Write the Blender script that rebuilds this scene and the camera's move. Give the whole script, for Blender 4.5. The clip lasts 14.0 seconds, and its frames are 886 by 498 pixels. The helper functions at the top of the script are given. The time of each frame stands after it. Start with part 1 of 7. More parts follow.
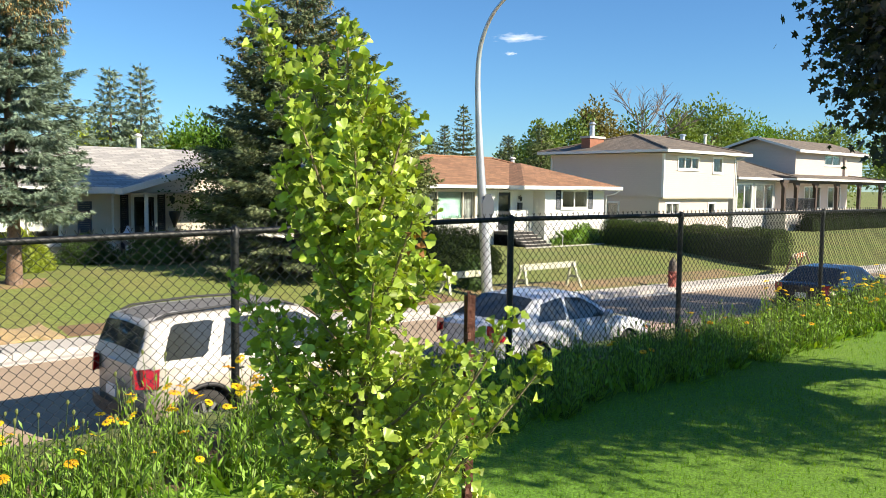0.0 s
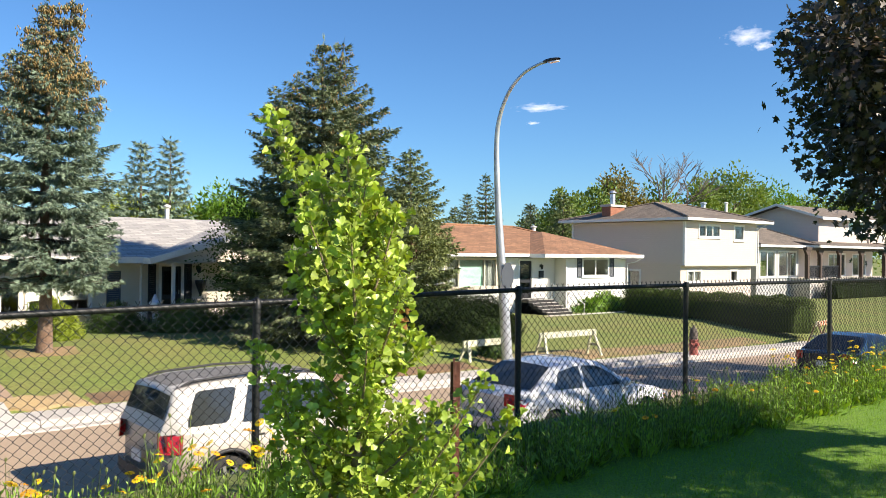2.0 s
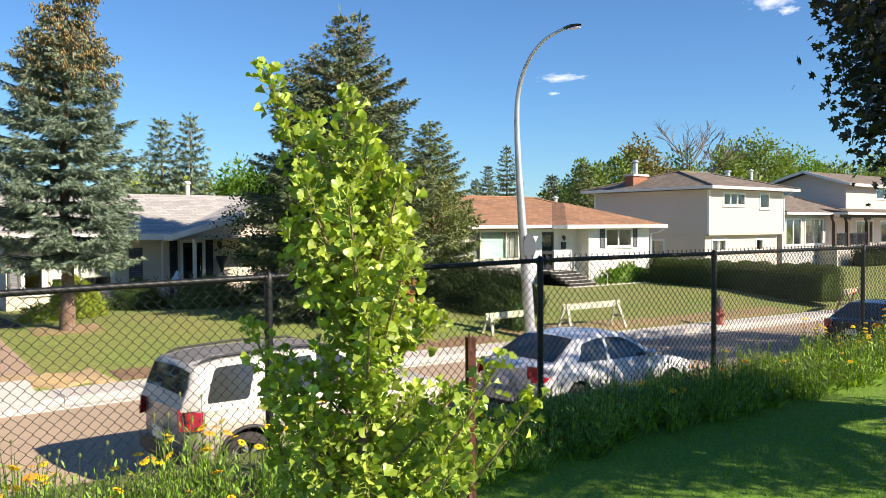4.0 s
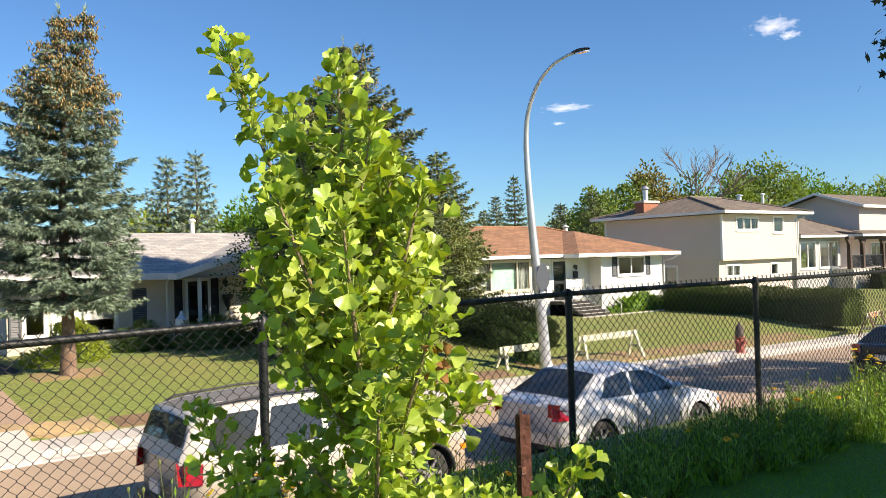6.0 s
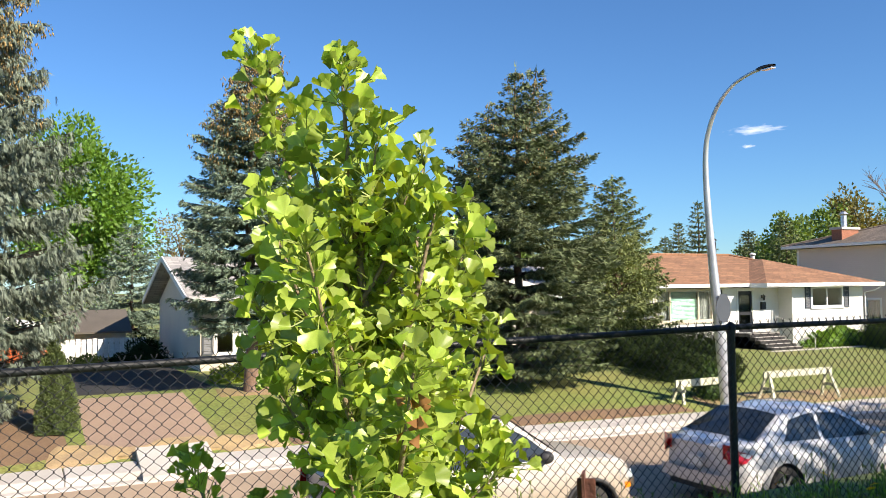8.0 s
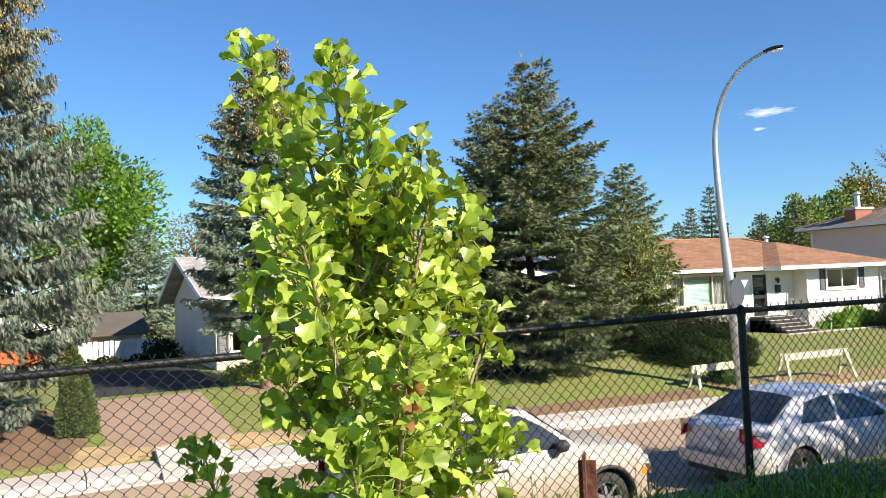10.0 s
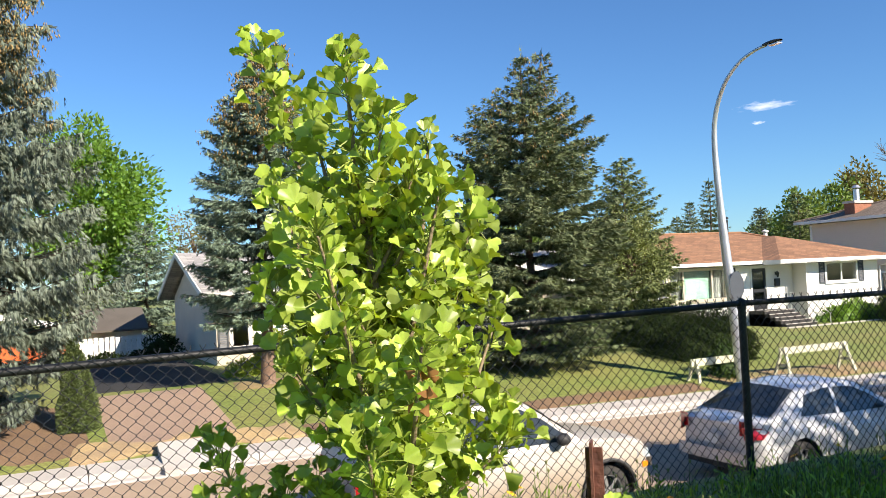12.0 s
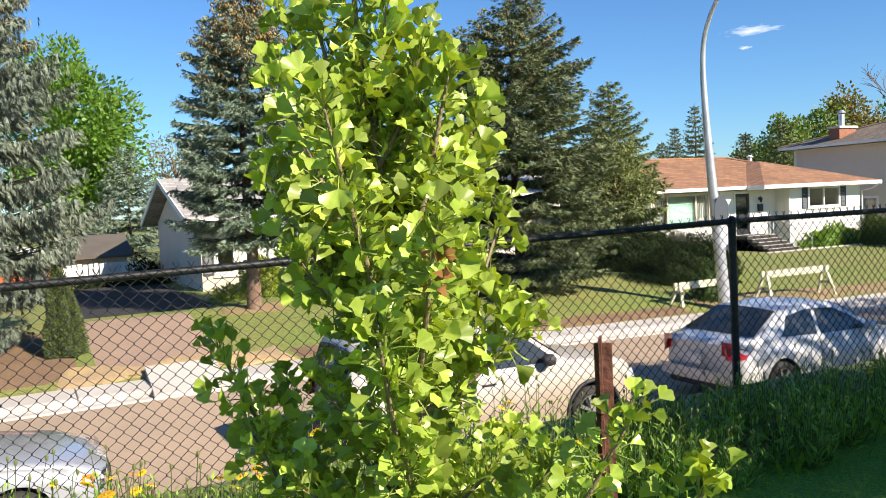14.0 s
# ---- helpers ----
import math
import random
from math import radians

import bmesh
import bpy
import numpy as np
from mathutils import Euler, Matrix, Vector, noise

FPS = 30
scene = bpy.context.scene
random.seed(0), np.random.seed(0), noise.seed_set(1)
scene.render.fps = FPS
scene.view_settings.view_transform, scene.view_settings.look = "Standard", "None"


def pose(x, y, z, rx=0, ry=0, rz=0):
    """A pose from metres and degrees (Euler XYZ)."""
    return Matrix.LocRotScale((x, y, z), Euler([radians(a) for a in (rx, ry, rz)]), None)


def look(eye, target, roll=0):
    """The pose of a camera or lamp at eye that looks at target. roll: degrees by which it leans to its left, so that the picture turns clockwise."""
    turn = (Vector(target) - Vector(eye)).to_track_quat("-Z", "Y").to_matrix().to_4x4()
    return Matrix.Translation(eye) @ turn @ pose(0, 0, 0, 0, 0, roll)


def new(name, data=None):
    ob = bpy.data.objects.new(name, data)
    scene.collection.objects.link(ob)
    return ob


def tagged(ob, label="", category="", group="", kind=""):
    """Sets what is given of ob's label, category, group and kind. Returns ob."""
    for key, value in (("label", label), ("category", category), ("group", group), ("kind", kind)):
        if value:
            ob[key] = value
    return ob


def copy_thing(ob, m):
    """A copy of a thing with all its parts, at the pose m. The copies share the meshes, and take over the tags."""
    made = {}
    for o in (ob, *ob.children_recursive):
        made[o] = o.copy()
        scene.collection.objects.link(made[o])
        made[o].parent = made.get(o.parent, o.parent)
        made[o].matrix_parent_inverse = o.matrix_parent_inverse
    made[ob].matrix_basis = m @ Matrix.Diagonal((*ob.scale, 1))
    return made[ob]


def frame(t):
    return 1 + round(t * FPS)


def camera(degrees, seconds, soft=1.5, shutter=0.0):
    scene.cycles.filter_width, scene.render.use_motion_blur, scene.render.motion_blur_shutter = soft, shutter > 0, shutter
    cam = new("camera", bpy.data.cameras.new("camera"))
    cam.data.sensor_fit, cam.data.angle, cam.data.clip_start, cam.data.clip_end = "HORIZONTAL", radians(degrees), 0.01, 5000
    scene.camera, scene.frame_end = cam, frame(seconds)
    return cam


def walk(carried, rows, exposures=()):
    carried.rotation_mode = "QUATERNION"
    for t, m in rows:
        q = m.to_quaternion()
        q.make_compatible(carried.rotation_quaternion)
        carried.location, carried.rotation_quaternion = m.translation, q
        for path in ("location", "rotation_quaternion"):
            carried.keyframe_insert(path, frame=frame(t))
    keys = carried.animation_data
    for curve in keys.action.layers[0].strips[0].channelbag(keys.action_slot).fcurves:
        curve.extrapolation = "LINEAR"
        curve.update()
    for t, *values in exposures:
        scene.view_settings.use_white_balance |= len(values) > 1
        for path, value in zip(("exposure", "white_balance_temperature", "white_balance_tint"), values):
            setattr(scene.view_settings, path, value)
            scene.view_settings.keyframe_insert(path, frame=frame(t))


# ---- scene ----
cam = camera(54.78, 14.0, soft=0.75)
EXPOSURE = 0.98
PATH = [
    (0, 0.001, 0.001, 3.291, 85.796, -0.715, -41.958),
    (0.5, -0.099, -0.053, 3.317, 89.091, -0.474, -42.482),
    (1, -0.157, -0.243, 3.322, 90.744, -0.663, -42.270),
    (1.5, -0.171, -0.338, 3.336, 90.538, -0.664, -41.255),
    (2, -0.170, -0.350, 3.335, 90.308, -0.563, -40.377),
    (2.5, -0.151, -0.351, 3.330, 90.209, -0.550, -39.596),
    (3, -0.138, -0.340, 3.328, 89.662, -0.352, -39.211),
    (5.5, 0.312, 0.242, 3.294, 87.623, 1.088, -39.058),
    (6, 0.401, 0.395, 3.316, 90.659, 1.688, -38.361),
    (6.5, 0.574, 0.497, 3.307, 91.852, 1.418, -35.021),
    (7, 0.682, 0.480, 3.311, 92.116, 0.905, -28.981),
    (7.5, 0.720, 0.477, 3.318, 92.457, 0.754, -27.221),
    (8, 0.739, 0.471, 3.316, 92.664, 0.766, -26.434),
    (8.5, 0.758, 0.471, 3.309, 92.695, 1.126, -25.924),
    (11, 0.726, 0.414, 3.311, 91.969, 2.889, -25.631),
    (11.5, 0.714, 0.414, 3.307, 91.957, 2.776, -25.613),
    (12, 0.724, 0.419, 3.304, 91.868, 2.670, -25.579),
    (12.5, 0.748, 0.435, 3.305, 92.162, 2.654, -25.415),
    (13, 0.729, 0.392, 3.306, 92.291, 2.484, -25.499),
    (13.5, 0.659, 0.363, 3.283, 90.052, 2.736, -25.886),
    (14, 0.714, 0.487, 3.247, 86.938, 2.772, -26.637),
]
walk(cam, [(t, pose(x, y, z, rx, ry, rz)) for t, x, y, z, rx, ry, rz in PATH], exposures=[
    (0.0, EXPOSURE, 6650, 9), (1.0, EXPOSURE, 6600, 12), (3.0, EXPOSURE, 6550, 13), (5.5, EXPOSURE, 7050, 15), (6.0, EXPOSURE, 6950, 14), (7.0, EXPOSURE, 6550, 14), (14.0, EXPOSURE, 6550, 14)])

# ---- daylight ----
SUN_TO = Vector((0.43, -0.90, 0.62)).normalized()
SUN_EL = math.asin(SUN_TO.z)
SUN_AZ = math.atan2(SUN_TO.x, SUN_TO.y)
world = bpy.data.worlds.new("sky")
scene.world = world
world.use_nodes = True
wn = world.node_tree.nodes
sky = wn.new("ShaderNodeTexSky")
sky.sky_type = "NISHITA"
sky.sun_disc = False
sky.sun_elevation = SUN_EL
sky.sun_rotation = SUN_AZ
sky.air_density, sky.dust_density, sky.ozone_density = 1.0, 0.0, 5.0
wn["Background"].inputs["Strength"].default_value = 0.0665
clear = wn.new("ShaderNodeMixRGB")
clear.blend_type = "MULTIPLY"
clear.inputs[0].default_value, clear.inputs[2].default_value = 1.0, (0.665, 0.96, 1.18, 1)
world.node_tree.links.new(sky.outputs["Color"], clear.inputs[1])
world.node_tree.links.new(clear.outputs[0], wn["Background"].inputs["Color"])
sun = new("sun", bpy.data.lights.new("sun", "SUN"))
sun.data.energy, sun.data.angle, sun.data.color = 5.0, radians(0.53), (1.0, 0.905, 0.74)
sun.matrix_basis = look(SUN_TO * 60, (0, 0, 0))


# ---- materials ----
def mat(name, color, rough=0.7, var=0.25, fine=40.0, coarse=1.2, bump=0.0, metal=0.0, tint=None, tint_amount=0.5,
        each=0.0, transmission=0.0, coat=0.0, translucent=0.0, island=0.0, spec=0.5):
    """A procedural surface with grain and large uneven patches; tint: a second colour in the patches."""
    m = bpy.data.materials.new(name)
    m.use_nodes = True
    nt = m.node_tree
    n, link = nt.nodes, nt.links.new
    bsdf = n["Principled BSDF"]
    pos = n.new("ShaderNodeTexCoord")
    a, b = n.new("ShaderNodeTexNoise"), n.new("ShaderNodeTexNoise")
    a.inputs["Scale"].default_value, b.inputs["Scale"].default_value = fine, coarse
    a.inputs["Detail"].default_value, b.inputs["Detail"].default_value = 3, 4
    link(pos.outputs["Object"], a.inputs["Vector"])
    link(pos.outputs["Object"], b.inputs["Vector"])
    base = n.new("ShaderNodeMixRGB")
    base.inputs[1].default_value = (*color, 1)
    base.inputs[2].default_value = (*(tint or [c * 0.75 for c in color]), 1)
    ramp = n.new("ShaderNodeMapRange")
    ramp.inputs["From Min"].default_value, ramp.inputs["From Max"].default_value = 0.38, 0.66
    ramp.inputs["To Max"].default_value = tint_amount
    link(b.outputs["Fac"], ramp.inputs["Value"])
    link(ramp.outputs["Result"], base.inputs[0])
    grain = n.new("ShaderNodeMapRange")
    grain.inputs["From Min"].default_value, grain.inputs["From Max"].default_value = 0.25, 0.75
    grain.inputs["To Min"].default_value, grain.inputs["To Max"].default_value = 1 - var, 1 + var
    link(a.outputs["Fac"], grain.inputs["Value"])
    value = grain.outputs["Result"]
    for amount, node, socket in ((each, "ShaderNodeObjectInfo", "Random"), (island, "ShaderNodeNewGeometry", "Random Per Island")):
        if amount:
            info = n.new(node)
            k = n.new("ShaderNodeMapRange")
            k.inputs["To Min"].default_value, k.inputs["To Max"].default_value = 1 - amount, 1 + amount
            link(info.outputs[socket], k.inputs["Value"])
            mul = n.new("ShaderNodeMath")
            mul.operation = "MULTIPLY"
            link(value, mul.inputs[0])
            link(k.outputs["Result"], mul.inputs[1])
            value = mul.outputs[0]
    out = n.new("ShaderNodeVectorMath")
    out.operation = "SCALE"
    link(base.outputs[0], out.inputs[0])
    link(value, out.inputs["Scale"])
    link(out.outputs[0], bsdf.inputs["Base Color"])
    bsdf.inputs["Roughness"].default_value, bsdf.inputs["Metallic"].default_value = rough, metal
    bsdf.inputs["Transmission Weight"].default_value, bsdf.inputs["Coat Weight"].default_value = transmission, coat
    bsdf.inputs["Specular IOR Level"].default_value = spec
    bsdf.inputs["Coat Roughness"].default_value = 0.05
    if bump:
        bm_ = n.new("ShaderNodeBump")
        bm_.inputs["Strength"].default_value, bm_.inputs["Distance"].default_value = bump, 0.02
        link(a.outputs["Fac"], bm_.inputs["Height"])
        link(bm_.outputs["Normal"], bsdf.inputs["Normal"])
    if translucent:
        tr, mix = n.new("ShaderNodeBsdfTranslucent"), n.new("ShaderNodeMixShader")
        warm = n.new("ShaderNodeMixRGB")
        warm.blend_type = "MULTIPLY"
        warm.inputs[0].default_value = 1
        warm.inputs[2].default_value = (1.5, 1.35, 0.35, 1)
        link(out.outputs[0], warm.inputs[1])
        link(warm.outputs[0], tr.inputs["Color"])
        mix.inputs[0].default_value = translucent
        link(bsdf.outputs[0], mix.inputs[1])
        link(tr.outputs[0], mix.inputs[2])
        link(mix.outputs[0], n["Material Output"].inputs["Surface"])
    return m


def shingles(name, color, tint):
    """Roof shingles: staggered tabs of uneven tone with a raised lower edge, in plan metres."""
    m = mat(name, color, 0.9, 0.2, 60, 0.8, 0.3, tint=tint, tint_amount=0.8)
    nt = m.node_tree
    n, link = nt.nodes, nt.links.new
    pos = n["Texture Coordinate"]
    tab = n.new("ShaderNodeTexBrick")
    tab.inputs["Scale"].default_value = 1.0
    tab.inputs["Brick Width"].default_value, tab.inputs["Row Height"].default_value = 0.45, 0.22
    tab.inputs["Mortar Size"].default_value = 0.012
    tab.inputs["Color1"].default_value, tab.inputs["Color2"].default_value = (1.2, 1.18, 1.15, 1), (0.78, 0.78, 0.78, 1)
    tab.inputs["Mortar"].default_value = (0.5, 0.5, 0.5, 1)
    link(pos.outputs["Object"], tab.inputs["Vector"])
    bsdf = n["Principled BSDF"]
    old = bsdf.inputs["Base Color"].links[0].from_socket
    mul = n.new("ShaderNodeMixRGB")
    mul.blend_type = "MULTIPLY"
    mul.inputs[0].default_value = 1
    link(old, mul.inputs[1])
    link(tab.outputs["Color"], mul.inputs[2])
    link(mul.outputs[0], bsdf.inputs["Base Color"])
    return m


def siding(name, color, step=0.2, tint=None):
    """Painted horizontal lap siding: each board leans out to its lower edge."""
    m = mat(name, color, 0.55, 0.05, 25, 0.7, 0.0, tint=tint, tint_amount=0.35)
    nt = m.node_tree
    n, link = nt.nodes, nt.links.new
    wave = n.new("ShaderNodeTexWave")
    wave.wave_type, wave.bands_direction, wave.wave_profile = "BANDS", "Z", "SAW"
    wave.inputs["Scale"].default_value = 0.314 / step
    link(n["Texture Coordinate"].outputs["Object"], wave.inputs["Vector"])
    b = n.new("ShaderNodeBump")
    b.inputs["Strength"].default_value, b.inputs["Distance"].default_value = 0.35, 0.012
    link(wave.outputs["Fac"], b.inputs["Height"])
    link(b.outputs["Normal"], n["Principled BSDF"].inputs["Normal"])
    return m


M = {}
M["lawn"] = mat("mown_lawn_ground", (0.153, 0.196, 0.038), 0.95, 0.46, 16, 0.45, 0.35, tint=(0.25, 0.205, 0.070), tint_amount=0.5)
M["asphalt"] = mat("dusty_asphalt", (0.42, 0.311, 0.214), 0.95, 0.15, 90, 0.5, 0.2, tint=(0.344, 0.26, 0.185), tint_amount=0.8)
# dark asphalt whose near-black tone also holds the deep shade on the pad
M["asphalt_shaded"] = mat("dark_shaded_asphalt", (0.020, 0.019, 0.018), 0.95, 0.25, 80, 0.6, 0.4, tint=(0.03, 0.028, 0.026), tint_amount=0.8)
M["concrete"] = mat("pale_concrete", (0.521, 0.487, 0.445), 0.9, 0.10, 60, 0.9, 0.25, tint=(0.403, 0.361, 0.311), tint_amount=0.5)
M["drive"] = mat("exposed_aggregate", (0.336, 0.235, 0.168), 0.95, 0.3, 70, 0.8, 0.5, tint=(0.277, 0.193, 0.147), tint_amount=0.8)
M["sand"] = mat("yellow_sand", (0.437, 0.311, 0.151), 1.0, 0.35, 40, 1.5, 0.6, tint=(0.302, 0.218, 0.134), tint_amount=0.8)
M["soil"] = mat("bare_soil", (0.168, 0.105, 0.063), 1.0, 0.35, 35, 1.1, 0.8, tint=(0.227, 0.143, 0.0756), tint_amount=0.8)
M["mulch"] = mat("dry_tan_soil", (0.302, 0.202, 0.109), 1.0, 0.3, 35, 1.1, 0.5, tint=(0.185, 0.168, 0.0588), tint_amount=0.9)
# step concrete with the shade on the risers put into its colour
M["shaded_concrete"] = mat("dark_shaded_concrete", (0.045, 0.043, 0.042), 0.9, 0.25, 30, 1.5, 0.3)
M["white"] = mat("white_paint", (0.72, 0.711, 0.684), 0.5, 0.05, 20, 0.8, tint=(0.648, 0.63, 0.594), tint_amount=0.5)
M["white_side"] = siding("white_lap_siding", (0.72, 0.702, 0.666), 0.2, (0.648, 0.621, 0.576))
M["cream_side"] = siding("cream_lap_siding", (0.56, 0.475, 0.42), 0.12, (0.51, 0.44, 0.39))
M["stucco"] = mat("beige_stucco", (0.615, 0.55, 0.446), 0.9, 0.12, 90, 0.7, 0.4, tint=(0.516, 0.466, 0.387), tint_amount=0.6)
M["grey_side"] = siding("grey_lap_siding", (0.386, 0.386, 0.386), 0.15)
M["tan_trim"] = mat("tan_paint", (0.521, 0.454, 0.361), 0.6, 0.05)
M["roof_brown"] = shingles("orange_brown_shingles", (0.302, 0.16, 0.0882), (0.244, 0.126, 0.0714))
M["roof_dark"] = shingles("grey_brown_shingles", (0.189, 0.151, 0.118), (0.143, 0.118, 0.0924))
M["roof_grey"] = shingles("light_grey_shingles", (0.42, 0.399, 0.378), (0.336, 0.323, 0.311))
M["brick"] = mat("red_brick", (0.302, 0.126, 0.0756), 0.9, 0.25, 14, 4, 0.3)
M["black_paint"] = mat("black_paint", (0.018, 0.018, 0.02), 0.45, 0.2, 30)
M["grey_paint"] = mat("dark_grey_shutter_paint", (0.063, 0.0714, 0.084), 0.5, 0.1)
M["glass"] = mat("window_glass", (0.82, 0.86, 0.85), 0.02, 0.0, transmission=1.0)
M["blind"] = mat("pale_green_blind", (0.202, 0.386, 0.311), 0.7, 0.05)
M["curtain"] = mat("grey_curtain", (0.252, 0.269, 0.26), 0.9, 0.15, 12)
M["steel"] = mat("galvanised_steel", (0.66, 0.68, 0.71), 0.42, 0.10, 30, 1.5, metal=0.75, tint=(0.42, 0.43, 0.45))
M["dark_metal"] = mat("dark_metal", (0.05, 0.05, 0.055), 0.45, 0.1, metal=0.5)
M["wood"] = mat("weathered_white_wood", (0.521, 0.504, 0.454), 0.8, 0.15, 18, 2, 0.2, tint=(0.378, 0.353, 0.286))
M["red_paint"] = mat("faded_red_paint", (0.353, 0.101, 0.0756), 0.6, 0.2)
M["orange"] = mat("orange_board", (0.62, 0.13, 0.03), 0.7, 0.2)


# ---- mesh building ----
class Mesh:
    """Collects corners and faces of one part."""

    def __init__(self):
        self.v, self.f = [], []

    def face(self, *pts):
        k = len(self.v)
        self.v += [tuple(p) for p in pts]
        self.f.append(tuple(range(k, k + len(pts))))
        return self

    def grid(self, rows, close=False):
        """rows: lists of points of the same length, joined into quads."""
        k, n = len(self.v), len(rows[0])
        for r in rows:
            self.v += [tuple(p) for p in r]
        for i in range(len(rows) - 1):
            for j in range(n if close else n - 1):
                a, b = k + i * n + j, k + i * n + (j + 1) % n
                self.f.append((a, b, b + n, a + n))
        return self

    def box(self, x0, y0, z0, x1, y1, z1):
        p = [(x, y, z) for z in (z0, z1) for x, y in ((x0, y0), (x1, y0), (x1, y1), (x0, y1))]
        k = len(self.v)
        self.v += p
        self.f += [tuple(k + i for i in q) for q in ((3, 2, 1, 0), (4, 5, 6, 7), (0, 1, 5, 4), (1, 2, 6, 5), (2, 3, 7, 6), (3, 0, 4, 7))]
        return self

    def beam(self, p, q, w, h, up=(0, 0, 1)):
        """A square bar from p to q."""
        p, q = Vector(p), Vector(q)
        d = (q - p).normalized()
        s = d.cross(Vector(up))
        s = s.normalized() if s.length > 1e-4 else Vector((1, 0, 0))
        u = s.cross(d)
        ring = lambda c: [c + s * a * w / 2 + u * b * h / 2 for a, b in ((-1, -1), (1, -1), (1, 1), (-1, 1))]
        a, b = ring(p), ring(q)
        self.grid([a, b], True)
        self.face(*a[::-1])
        return self.face(*b)

    def tube(self, pts, radii, n=8, caps=True):
        pts = [Vector(p) for p in pts]
        radii = [radii] * len(pts) if isinstance(radii, (int, float)) else radii
        rings, side = [], None
        for i, p in enumerate(pts):
            d = (pts[min(i + 1, len(pts) - 1)] - pts[max(i - 1, 0)]).normalized()
            if side is None:
                side = d.orthogonal().normalized()
            side = (side - d * side.dot(d)).normalized()
            up = d.cross(side)
            rings.append([p + (side * math.cos(2 * math.pi * k / n) + up * math.sin(2 * math.pi * k / n)) * radii[i] for k in range(n)])
        self.grid(rings, True)
        if caps:
            self.face(*rings[0][::-1])
            self.face(*rings[-1])
        return self

    def prism(self, poly, to3, d0, d1):
        """A flat outline of (u, v) drawn out from depth d0 to d1; to3(u, v, d) gives the place."""
        a = [to3(u, v, d0) for u, v in poly]
        b = [to3(u, v, d1) for u, v in poly]
        self.face(*a)
        self.face(*b[::-1])
        self.grid([a + a[:1], b + b[:1]])
        return self


ORIGIN = {}


def thing(name, at, label, category, group="", kind=""):
    ob = new(name)
    ob.empty_display_size = 0.2
    ob.location = at
    ORIGIN[ob] = Vector(at)
    return tagged(ob, label, category, group, kind)


def set_mesh(name, verts, faces, material, smooth=False):
    me = bpy.data.meshes.new(name)
    me.from_pydata(verts, [], faces)
    if smooth:
        me.polygons.foreach_set("use_smooth", [True] * len(me.polygons))
    for m in material if isinstance(material, (list, tuple)) else [material]:
        me.materials.append(m)
    me.update()
    return me


def part(name, m, material, parent, label="", smooth=False, bevel=0.0, kind=""):
    """Links one mesh under a thing or a part; corners are given in the place's metres, or in the thing's own if it stands at 0."""
    root = parent
    while root.parent:
        root = root.parent
    o = ORIGIN.get(root, Vector())
    me = set_mesh(name, [(x - o.x, y - o.y, z - o.z) for x, y, z in m.v], m.f, material, smooth)
    ob = new(name, me)
    ob.parent = parent
    if bevel:
        b = ob.modifiers.new("bevel", "BEVEL")
        b.width, b.segments, b.limit_method = bevel, 2, "ANGLE"
    return tagged(ob, label, kind=kind)


def single(name, m, material, label, category, group="", kind="", smooth=False):
    ob = new(name, set_mesh(name, m.v, m.f, material, smooth))
    return tagged(ob, label, category, group, kind)


def np_mesh(name, verts, faces, material, smooth=False):
    """A large mesh from arrays: verts (n, 3), faces (m, k)."""
    me = bpy.data.meshes.new(name)
    k = faces.shape[1]
    me.vertices.add(len(verts))
    me.vertices.foreach_set("co", np.ascontiguousarray(verts, dtype=np.float32).ravel())
    me.loops.add(faces.size)
    me.loops.foreach_set("vertex_index", np.ascontiguousarray(faces, dtype=np.int32).ravel())
    me.polygons.add(len(faces))
    me.polygons.foreach_set("loop_start", np.arange(0, faces.size, k, dtype=np.int32))
    me.polygons.foreach_set("loop_total", np.full(len(faces), k, dtype=np.int32))
    if smooth:
        me.polygons.foreach_set("use_smooth", np.ones(len(faces), dtype=bool))
    me.materials.append(material)
    me.update(calc_edges=True)
    return me


def scatter(tv, tf, pos, rot, size):
    """Copies of a small template at many places: tv (v, 3), tf (f, k), pos (n, 3), rot (n, 3, 3), size (n,)."""
    tv, tf = np.asarray(tv, float), np.asarray(tf, int)
    v = np.einsum("nij,vj->nvi", rot, tv) * np.asarray(size).reshape(-1, 1, 1) + np.asarray(pos)[:, None, :]
    f = tf[None] + (np.arange(len(pos)) * len(tv))[:, None, None]
    return v.reshape(-1, 3), f.reshape(-1, tf.shape[1])


def frames_along(d, spin):
    """Turns that carry +x onto the ways d (n, 3), spun about them."""
    d = d / np.linalg.norm(d, axis=1, keepdims=True)
    a = np.where(np.abs(d[:, 2:3]) > 0.95, [[1.0, 0, 0]], [[0, 0, 1.0]])
    s = np.cross(a, d)
    s /= np.linalg.norm(s, axis=1, keepdims=True)
    u = np.cross(d, s)
    c, sn = np.cos(spin)[:, None], np.sin(spin)[:, None]
    return np.stack([d, s * c + u * sn, u * c - s * sn], axis=2)


# ---- ground ----
def smooth01(t):
    t = min(1.0, max(0.0, t))
    return t * t * (3 - 2 * t)


def street_z(x):
    return -0.016 * max(0.0, min(x, 60.0) - 8.0)


def yard_z(x):
    return 0.80 + (0.25 - 0.80) * smooth01((x - 14) / 13)


NEAR_CURB, FAR_GUTTER, FAR_WALK = 9.3, 16.4, 17.7


